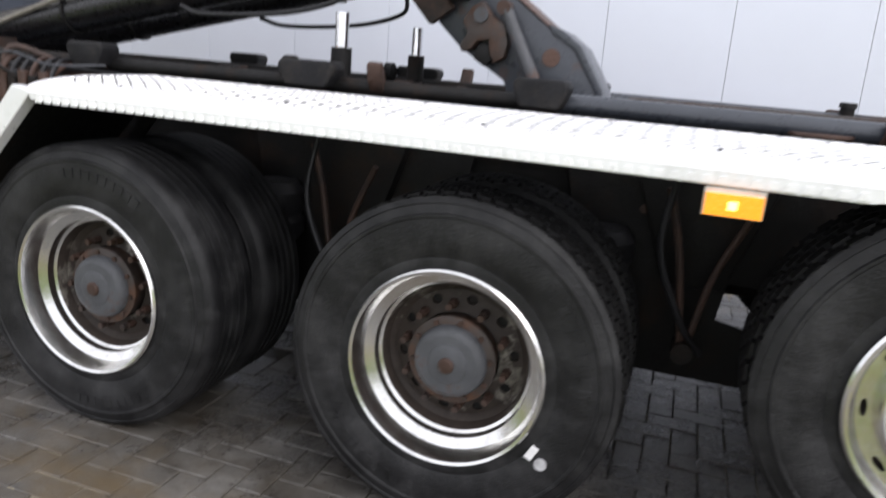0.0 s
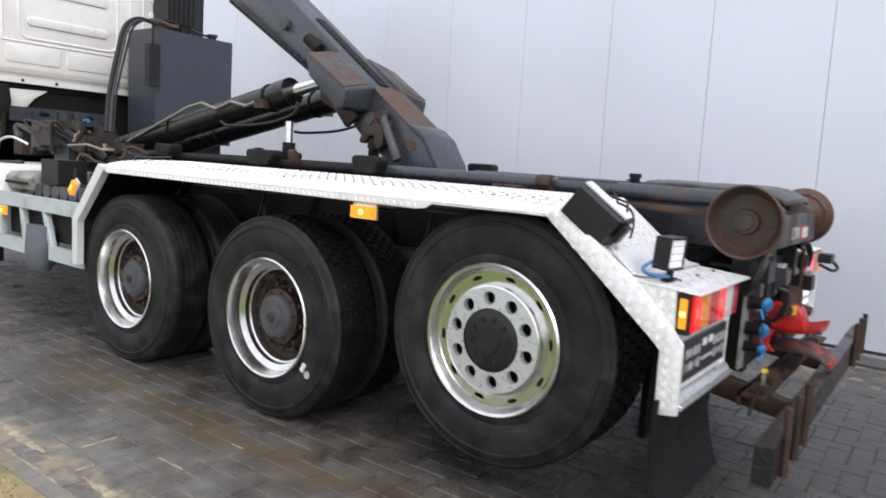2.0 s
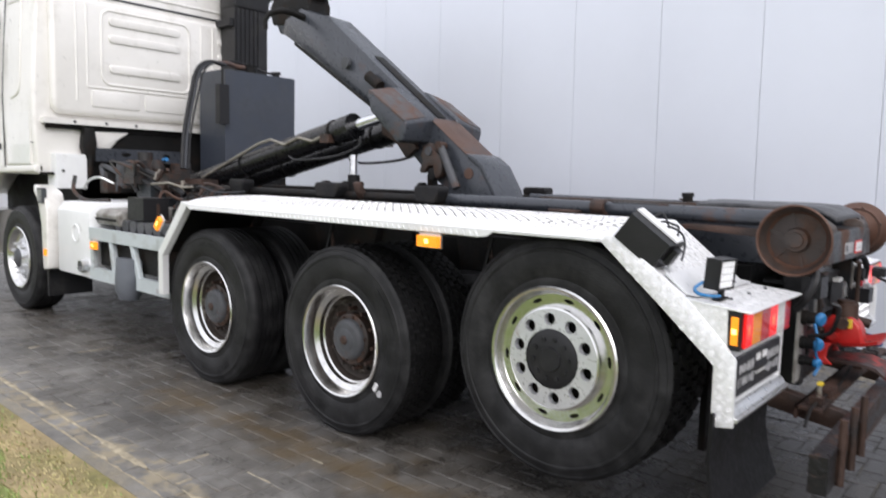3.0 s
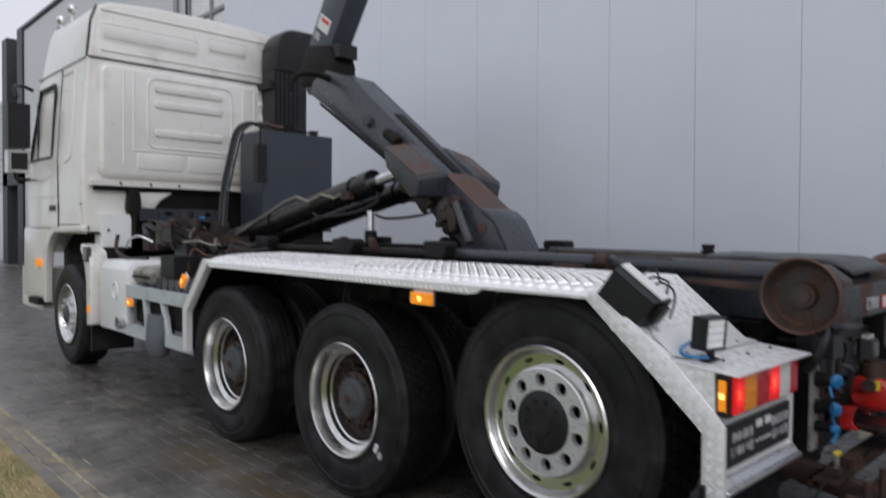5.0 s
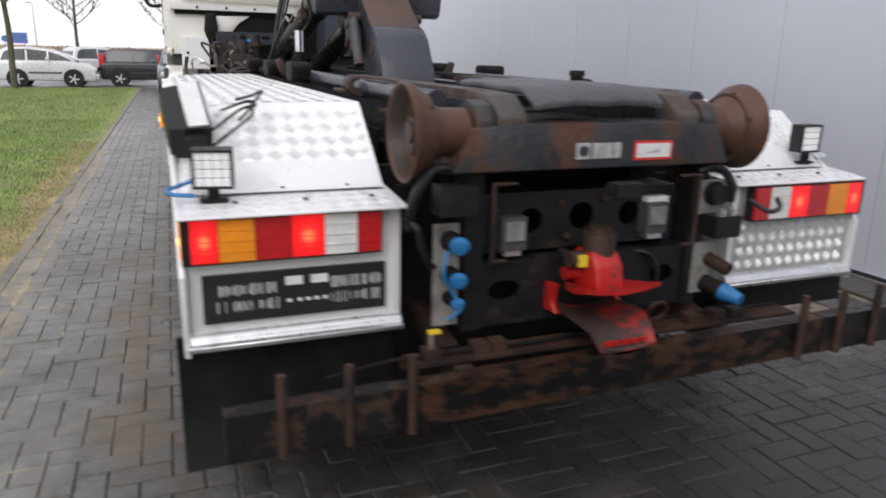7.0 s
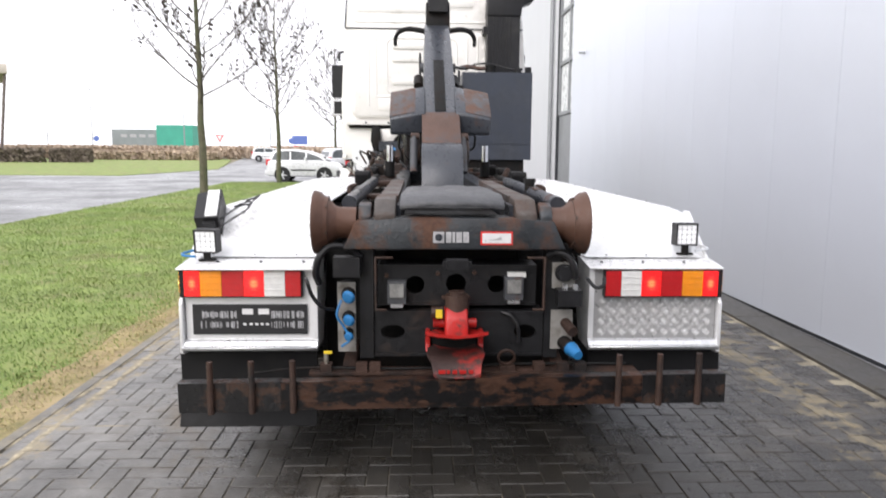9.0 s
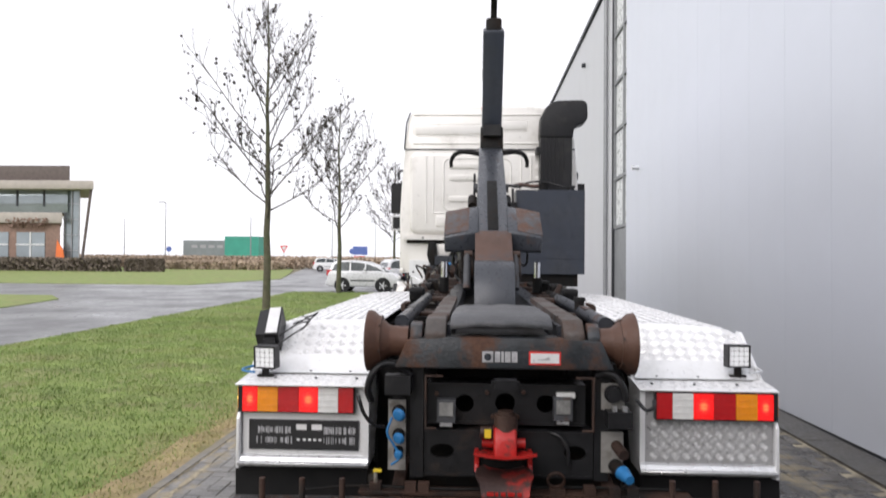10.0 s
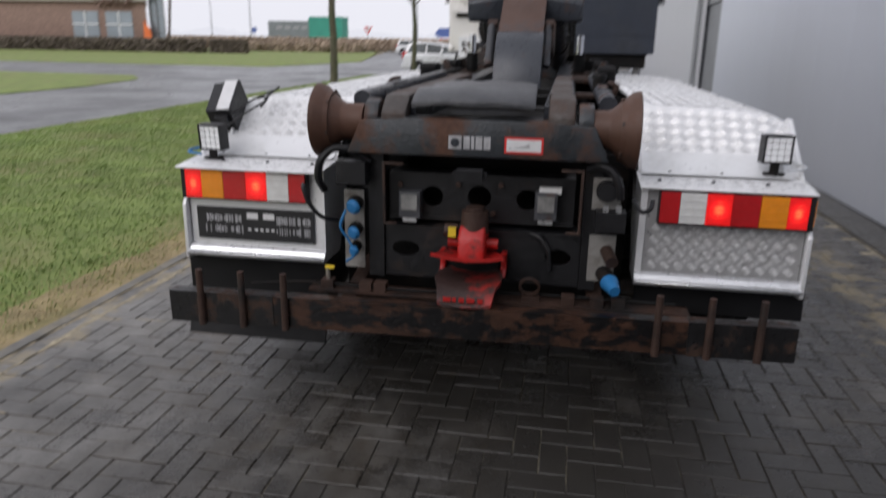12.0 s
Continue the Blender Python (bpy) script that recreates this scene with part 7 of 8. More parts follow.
        part("liner_top", box(B(), (-6.3, min(y0, yb) + 0.05, 1.36), (-5.0, max(y1, yb) - 0.05, 1.385)), M["chassis"], lorry)
    part("wing_lamp", box(B(), (-4.90, 1.872, 1.10), (-4.78, 1.91, 1.24)), M["hub"], lorry, "square step lamp in the wing", 0.012)
    part("wing_lens", box(B(), (-4.885, 1.865, 1.115), (-4.795, 1.876, 1.225)), M["lens_smoke"], lorry, "", 0.006)
    part("wing_panel", prism(B(), [(-5.02, 1.27), (-4.80, 1.20), (-4.74, 1.05), (-4.74, 0.50), (-4.86, 0.48), (-4.88, 0.9), (-4.95, 1.12), (-5.05, 1.2)], "y", 1.89, 2.06), M["cab"], lorry, "cream-white wing end", 0.015, 3)
    part("wing_marker", box(B(), (-4.80, 1.875, 0.62), (-4.755, 1.893, 0.68)), M["lit_amber"], lorry, "amber marker", 0.004)
    part("lower_side", prism(B(), [(-7.25, 1.41), (-6.2, 1.41), (-6.24, 1.34), (-6.38, 1.2), (-6.455, 1.0), (-6.455, 0.62), (-7.3, 0.62)], "y", 1.924, 1.995), M["cab"], lorry, "", 0.02, 3)
    part("front_bumper", box(B(), (-7.42, 1.945, 0.48), (-6.55, 4.385, 0.95)), M["cab"], lorry, "cream-white front bumper", 0.05, 3)
    part("bumper_step", box(B(), (-6.8, 1.86, 0.55), (-6.42, 2.0, 0.62)), M["chassis"], lorry, "", 0.01)
    part("corner_lamp", box(B(), (-6.62, 1.88, 0.98), (-6.52, 1.93, 1.06)), M["lit_amber"], lorry, "lit amber corner lamp", 0.01)
    part("front_flap", box(B(), (-4.93, 1.95, 0.22), (-4.90, 2.35, 0.62)), M["black"], lorry, "black rubber mud flap", 0.006)
    # air intake stack
    st = part("air_intake", box(B(), (-5.0, 3.84, 2.45), (-4.72, 4.26, 3.5)), M["black"], lorry, "black ribbed air intake stack", 0.07, 4)
    part("intake_head", prism(B(), [(3.83, 3.22), (3.835, 3.42), (3.86, 3.54), (3.91, 3.63), (3.98, 3.69), (4.07, 3.72), (4.38, 3.725), (4.43, 3.71), (4.46, 3.67), (4.465, 3.50), (4.45, 3.45), (4.41, 3.415), (4.33, 3.39), (4.285, 3.34), (4.27, 3.22)], "x", -5.01, -4.70), M["black"], st, "", 0.045, 4)
    for k in range(6):
        part("grille_rib", box(B(), (-4.98, 3.86 + 0.055 * k, 2.62), (-4.708, 3.872 + 0.055 * k, 3.42)), M["black"], st, "", 0.004)
    part("stack_band", box(B(), (-5.02, 3.79, 3.02), (-4.74, 3.86, 3.10)), M["black"], st, "", 0.015)
    # hydraulic oil tank behind the cab
    tk = part("oil_tank", box(B(), (-4.86, 3.50, 1.40), (-4.37, 4.38, 2.485)), M["tank"], lorry, "dark blue hydraulic oil tank", 0.022, 3)
    part("tank_foot", box(B(), (-4.82, 3.55, 1.24), (-4.42, 4.30, 1.40)), M["chassis"], tk)
    part("tank_seam", box(B(), (-4.372, 3.52, 1.60), (-4.364, 4.36, 1.612)), M["tank"], tk)
    part("tank_cap", cyl(cyl(B(), (-4.5, 4.22, 2.48), (-4.5, 4.22, 2.53), 0.04), (-4.5, 4.22, 2.525), (-4.5, 4.22, 2.55), 0.055, None, 16), M["black"], tk, "black filler cap", 0.006)
    part("tank_filter", cyl(cyl(B(), (-4.45, 3.86, 2.48), (-4.45, 3.86, 2.56), 0.06, None, 20), (-4.45, 3.86, 2.56), (-4.45, 3.86, 2.575), 0.07, None, 20), M["chassis"], tk, "", 0.006)
    part("return_pipe", tube(B(), arc([(-4.45, 3.48, 2.545), (-4.46, 3.58, 2.56), (-4.47, 3.72, 2.54), (-4.47, 3.84, 2.55)]), 0.026, 12), M["rust_pale"], tk, "worn brass-coloured pipe")
    part("tank_hose", tube(B(), arc([(-4.48, 3.55, 2.52), (-4.6, 3.66, 2.60), (-4.65, 3.85, 2.62), (-4.6, 4.1, 2.56), (-4.5, 4.2, 2.52)]), 0.012), M["black"], tk)
    part("level_gauge", box(B(), (-4.39, 3.40, 1.92), (-4.31, 3.51, 2.32)), M["black"], tk, "black canister on the tank's corner", 0.02, 3)
    part("gauge_pipe", tube(B(), [(-4.35, 3.455, 2.30), (-4.35, 3.455, 2.50)], 0.014), M["black"], tk)
    for k, (dy, r) in enumerate(((0.0, 0.019), (0.05, 0.017), (0.10, 0.011))):
        part("hydraulic_hose", tube(B(), arc([(-4.42, 3.52 + dy * 0.3, 2.53), (-4.42, 3.34 + dy * 0.8, 2.54), (-4.40, 3.20 + dy * 0.8, 2.44), (-4.36, 3.11 + dy * 0.8, 2.2), (-4.30, 3.0 + dy * 0.7, 1.8), (-4.20, 2.92 + dy * 0.7, 1.45)], 8), r, 10), M["black"] if k != 1 else M["dark_trim"], lorry, "black hydraulic hose")


def lathe_ball(p, r):
    bm = B()
    bmesh.ops.create_uvsphere(bm, u_segments=16, v_segments=10, radius=r)
    bmesh.ops.translate(bm, verts=bm.verts, vec=p)
    return bm


cab()


def side_gear():
    """Between the front wing and the mudguard: tank cover, side rails, battery and the clutter behind them."""
    prof = [(1.93, 0.50), (1.93, 1.06), (1.985, 1.13), (2.55, 1.145), (2.55, 0.55), (2.1, 0.48)]
    tc = part("exhaust_cover", prism(B(), prof, "x", -4.60, -3.93), M["white"], lorry, "smooth white exhaust cover", 0.012)
    part("round_badge", tube(B(), [(-4.20 + 0.072 * math.cos(a * math.pi / 16), 1.928, 0.865 + 0.072 * math.sin(a * math.pi / 16)) for a in range(33)], 0.007), M["white"], tc, "plain raised ring")
    part("tail_pipe", lathe_pipe((-3.99, 1.90, 0.60)), M["alu"], tc, "short exhaust tail pipe")
    # The hollow's dark is put in as a black disc.
    part("pipe_mouth", cyl(B(), (-3.995, 1.896, 0.60), (-3.985, 1.93, 0.60), 0.046, None, 20), M["flap"], tc, "black disc for the dark hollow of the pipe")
    r = part("side_rail", box(B(), (-3.93, 1.925, 0.835), (-2.60, 1.965, 0.935)), M["rail"], lorry, "aluminium side guard rail", 0.012)
    part("side_rail", box(B(), (-3.93, 1.925, 0.50), (-3.36, 1.965, 0.60)), M["rail"], lorry, "aluminium side guard rail", 0.012)
    part("side_rail", box(B(), (-3.10, 1.925, 0.50), (-2.60, 1.965, 0.60)), M["rail"], lorry, "aluminium side guard rail", 0.012)
    for a, b in (((-3.90, 0.60), (-3.92, 0.84)), ((-3.50, 0.55), (-3.56, 0.84)), ((-3.08, 0.55), (-3.20, 0.84)), ((-2.62, 0.52), (-2.64, 0.86))):
        part("rail_post", prism(B(), [(a[0] - 0.03, a[1]), (a[0] + 0.03, a[1]), (b[0] + 0.03, b[1]), (b[0] - 0.03, b[1])], "y", 1.935, 1.975), M["rail"], r, "", 0.006)
    part("rail_label", box(B(), (-2.78, 1.922, 0.515), (-2.66, 1.926, 0.55)), M["mark_dim"], r)
    side_marker((-3.86, 1.924, 0.82), 0.10, 0.06, True)
    side_marker((-2.58, 1.86, 1.10), 0.045, 0.095, True, 40)
    bowl = B()
    lathe(bowl, [(0.001, -0.16), (0.07, -0.15), (0.11, -0.09), (0.115, 0.0), (0.115, 0.12), (0.001, 0.12)], 28)
    bmesh.ops.transform(bowl, matrix=Matrix.Translation((-3.25, 1.95, 0.585)) @ Matrix.Diagonal((0.95, 0.95, 1.2, 1)) @ pose(0, 0, 0, 84, 0, 0), verts=bowl.verts)
    part("air_dryer", bowl, M["dome"], lorry, "grey domed air dryer hanging through the rails")
    bt = part("battery_box", box(B(), (-3.88, 2.0, 0.62), (-2.68, 2.5, 0.90)), M["chassis"], lorry, "dark battery box", 0.02)
    for k in range(6):
        part("lid_rib", cyl(B(), (-3.60 + 0.13 * k, 2.02, 0.965), (-3.60 + 0.13 * k, 2.44, 0.965), 0.055, None, 14), M["worn_mat"], bt, "", 0.01)
    part("cap", cyl(B(), (-2.86, 2.1, 0.94), (-2.86, 2.1, 1.02), 0.075, None, 20), M["hub"], bt, "grey filler cap", 0.01)
    part("white_lid", prism(B(), [(1.98, 1.05), (2.02, 1.09), (2.5, 1.11), (2.52, 0.96), (2.0, 0.96)], "x", -3.93, -3.52), M["dirty_plate"], lorry, "dusty grey cover", 0.012)
    part("lid_strap", box(B(), (-3.92, 1.975, 1.0), (-3.55, 1.982, 1.02)), M["chassis"], lorry)
    part("valve_block", box(B(), (-3.44, 2.03, 1.03), (-3.18, 2.24, 1.205)), M["black"], lorry, "black valve housing", 0.035, 3)
    part("valve_tray", box(B(), (-3.25, 2.15, 0.99), (-2.55, 2.60, 1.03)), M["rust"], lorry, "rusty tray", 0.006)
    for k in range(6):
        x = -2.90 + 0.055 * k
        part("valve_spool", cyl(B(), (x, 2.30, 1.04), (x, 2.30, 1.22 + 0.02 * (k % 2)), 0.022, None, 12), M["rust"] if k % 2 else M["chassis"], lorry, "", 0.004)
        part("valve_line", tube(B(), arc([(x, 2.32, 1.2), (x - 0.02, 2.40, 1.28), (x - 0.10, 2.55, 1.27), (x - 0.2, 2.7, 1.2)]), 0.010), M["black"] if k % 3 else M["rust"], lorry)
    part("lever_rod", tube(B(), [(-3.30, 2.16, 1.315), (-3.05, 2.18, 1.33), (-2.93, 2.22, 1.30), (-2.84, 2.26, 1.305)], 0.009), M["pipe"], lorry, "pale control lever")
    part("rust_beam", box(B(), (-3.35, 2.50, 1.16), (-2.3, 2.72, 1.24)), M["rust"], lorry, "rusty cross beam", 0.01)
    part("front_cross_beam", box(B(), (-4.15, 2.45, 1.10), (-3.9, 3.78, 1.30)), M["paint_rust"], lorry, "", 0.02)
    rng = random.Random(8)
    # pump, brackets and hoses behind the cab
    for x, y, z, r, h, mt in ((-4.45, 2.55, 1.25, 0.09, 0.24, "grease"), (-4.65, 2.78, 1.30, 0.07, 0.3, "grease"), (-4.3, 2.40, 1.28, 0.06, 0.22, "hub"), (-4.05, 2.60, 1.32, 0.05, 0.2, "grease"), (-4.55, 3.1, 1.25, 0.1, 0.25, "grease")):
        part("hydraulic_pump", cyl(cyl(B(), (x, y, z), (x, y, z + h), r, None, 18), (x, y, z + h * 0.6), (x, y, z + h * 0.75), r * 1.25, None, 18), M[mt], lorry, "", 0.008)
    for x, y, z, a, b, c, mt in ((-4.2, 2.35, 1.30, 0.2, 0.16, 0.16, "grease"), (-4.6, 2.6, 1.42, 0.22, 0.12, 0.1, "grease"), (-3.75, 2.45, 1.28, 0.18, 0.2, 0.12, "grease"), (-3.6, 2.6, 1.22, 0.3, 0.16, 0.14, "rust"), (-4.8, 2.4, 1.2, 0.16, 0.3, 0.2, "grease")):
        part("pump_block", box(B(), (x, y, z), (x + a, y + b, z + c)), M[mt], lorry, "", 0.015)
    for k in range(9):
        x0, y0 = rng.uniform(-4.8, -4.0), rng.uniform(2.3, 2.7)
        pts = [(x0, y0, 1.2 + rng.uniform(0, 0.15)), (x0 + rng.uniform(-0.1, 0.2), y0 + rng.uniform(-0.1, 0.1), 1.42 + rng.uniform(0, 0.1)), (x0 + rng.uniform(0.1, 0.4), y0 + rng.uniform(0, 0.2), 1.36), (x0 + rng.uniform(0.4, 0.7), y0 + rng.uniform(0.1, 0.3), 1.22)]
        part("hose", tube(B(), arc(pts), rng.choice((0.012, 0.016, 0.024)), 8), M[("black", "grease", "hub")[k % 3]], lorry, "greasy rubber hose")
    part("air_pipe", tube(B(), arc([(-4.55, 2.15, 1.24), (-4.42, 2.14, 1.32), (-4.30, 2.18, 1.35), (-4.24, 2.28, 1.30)]), 0.010, 10), M["alu"], lorry, "pale bent pipe")
    part("air_hose", tube(B(), arc([(-4.62, 2.1, 1.36), (-4.60, 2.08, 1.22), (-4.42, 2.12, 1.14), (-4.15, 2.2, 1.15)]), 0.018, 12), M["grease"], lorry, "thick greasy hose")
    part("thin_wire", tube(B(), arc([(-3.0, 2.35, 1.27), (-2.8, 2.3, 1.31), (-2.65, 2.35, 1.27), (-2.5, 2.5, 1.28)]), 0.005), M["dark_trim"], lorry)
    for k in range(10):
        x0, y0, z0 = -3.45 + 0.085 * k, rng.uniform(2.12, 2.5), rng.uniform(1.06, 1.14)
        pts = [(x0, y0, z0), (x0 + rng.uniform(-0.08, 0.08), y0 + 0.05, z0 + rng.uniform(0.1, 0.2)), (x0 + rng.uniform(0.05, 0.25), y0 + 0.14, z0 + rng.uniform(0.08, 0.18)), (x0 + rng.uniform(0.2, 0.4), y0 + 0.25, z0 + 0.06)]
        part("valve_hose", tube(B(), arc(pts), rng.choice((0.008, 0.011, 0.015)), 8), M[("black", "rust", "chassis", "roller", "black")[k % 5]], lorry, "oily rubber hose")
        part("valve_fitting", cyl(B(), (x0, y0, z0 - 0.03), (x0, y0, z0 + 0.05), 0.022, None, 6), M[("rust", "roller", "chassis")[k % 3]], lorry, "", 0.003)
    for k in range(12):
        x0, y0, z0 = rng.uniform(-4.7, -3.3), rng.uniform(2.3, 2.75), rng.uniform(1.22, 1.42)
        turn = pose(x0, y0, z0, rng.uniform(-40, 40), rng.uniform(-40, 40), rng.uniform(0, 180))
        part("pipe_union", cyl(cyl(B(), turn @ Vector((0, 0, -0.05)), turn @ Vector((0, 0, 0.05)), 0.018, None, 10), turn @ Vector((0, 0, -0.016)), turn @ Vector((0, 0, 0.016)), 0.027, None, 6), M[("rust", "grease", "pipe")[k % 3]], lorry, "", 0.002)
    part("blue_fitting", cyl(B(), (-4.06, 2.66, 1.52), (-4.0, 2.66, 1.53), 0.018, None, 10), M["blue"], lorry)


def lathe_pipe(p):
    bm = B()
    lathe(bm, [(0.048, -0.03), (0.055, -0.03), (0.055, 0.14), (0.048, 0.14)], 28, True)
    bmesh.ops.translate(bm, verts=bm.verts, vec=p)
    return bm


side_gear()

# ---- trees, cars and what lies beyond the yard ----
def tree(place, height, fork, spread, seed, label):
    """A young roadside tree, almost bare: tapered trunk, rising limbs, twigs and the last withered leaves."""
    rng = random.Random(seed)
    t = thing("tree", place, label, "tree", "trees along the lawn")
    P = Vector(place)
    bm = B()
    line, x, y = [], 0.0, 0.0
    for k in range(13):
        z = height * 0.97 * k / 12
        line.append(P + Vector((x, y, z - 0.05)))
        x += rng.uniform(-0.035, 0.035)
        y += rng.uniform(-0.035, 0.035)
    r0 = 0.012 * height + 0.01
    tube(bm, line, r0, 10, 0.012)
    part("trunk", bm, M["bark"], t, "grey-green trunk")
    bm = B()
    tips = []

    def grow(a, d, length, r, level, rise):
        pts, p, v = [a], a.copy(), d.normalized()
        n = 5
        for k in range(n):
            v = (v + Vector((rng.uniform(-0.16, 0.16), rng.uniform(-0.16, 0.16), rng.uniform(-0.04, 0.14) + rise))).normalized()
            p = p + v * length / n
            pts.append(p.copy())
        tube(bm, pts, r, 5 if level else 6, max(0.0035, r * 0.35))
        if level >= 1:
            tips.extend(pts[3:])
        if level >= 2:
            return
        for k in range(11 if level == 0 else 5):
            f = 0.22 + 0.78 * (k + rng.random()) / (11 if level == 0 else 5)
            i = min(int(f * n), n - 1)
            q = pts[i].lerp(pts[i + 1], min(1.0, f * n - i))
            side = Vector((rng.uniform(-1, 1), rng.uniform(-1, 1), rng.uniform(-0.15, 0.7))).normalized()
            grow(q, (pts[i + 1] - pts[i]).normalized() * 0.75 + side * 0.7, length * rng.uniform(0.22, 0.42) * (1.15 - 0.5 * f), max(0.0045, r * 0.45), level + 1, 0.02)
    n = 28
    for k in range(n):
        f = k / n
        z = fork + (height * 0.93 - fork) * f
        i = min(int(z / (height * 0.97) * 12), 11)
        base = line[i].lerp(line[i + 1], z / (height * 0.97) * 12 - i)
        a = k * 2.4 + rng.uniform(-0.4, 0.4)
        shape = 0.86 + 0.42 * math.sin(min(1.0, f / 0.7) * math.pi) if f < 0.35 else 1.28 * (1 - (f - 0.35) / 0.65) ** 0.95
        reach = spread * shape * rng.uniform(0.85, 1.05) + 0.25
        grow(base, Vector((math.cos(a), math.sin(a), 0.48 + 0.85 * f)), reach * 1.16, 0.010 + 0.018 * (1 - f), 0, 0.05)
    tagged(part("crown", bm, M["twig"], t, "bare branches and twigs"), kind="stuff")
    verts, faces = [], []
    tips.sort(key=lambda p: p.z)
    low_z, high_z = tips[0].z, tips[-1].z
    for _ in range(720):
        z = low_z + (high_z - low_z) * (rng.random() + rng.random() * 0.6) / 1.6
        i = min(range(0, len(tips), max(1, len(tips) // 60)), key=lambda k: abs(tips[k].z - z))
        p = tips[min(len(tips) - 1, max(0, i + rng.randint(-len(tips) // 60, len(tips) // 60)))] + Vector((rng.uniform(-0.05, 0.05), rng.uniform(-0.05, 0.05), rng.uniform(-0.10, 0.02)))
        s = rng.uniform(0.026, 0.066)
        m = Euler((rng.uniform(0, 6), rng.uniform(0, 6), rng.uniform(0, 6))).to_matrix()
        n0 = len(verts)
        verts += [tuple(p + m @ Vector(q)) for q in ((-s, -s * 0.5, 0), (s * 0.2, -s * 0.8, s * 0.3), (s, 0, 0), (s * 0.3, s * 0.8, s * 0.35), (-s * 0.8, s * 0.5, 0.1 * s))]
        faces += [(n0, n0 + 1, n0 + 2), (n0, n0 + 2, n0 + 3), (n0, n0 + 3, n0 + 4)]
    ob = new("leaves", raw("leaves", verts, faces, M["leaf"], 180))
    ob.parent = t
    ob.matrix_parent_inverse = Matrix.Translation(place).inverted()
    tagged(ob, "last withered brown leaves", kind="stuff")


tree((-15.9, -3.2, 0), 9.6, 2.75, 2.45, 3, "nearly leafless young tree on the lawn")
tree((-26.0, -3.0, 0), 8.7, 2.7, 2.1, 9, "nearly leafless young tree before a silver car")
tree((-40.0, -2.2, 0), 8.0, 2.5, 1.9, 14, "bare young tree beside the road in the fog")
tree((-47.0, 2.5, 0), 7.5, 2.3, 1.8, 21, "bare young tree behind the parked cars in the fog")


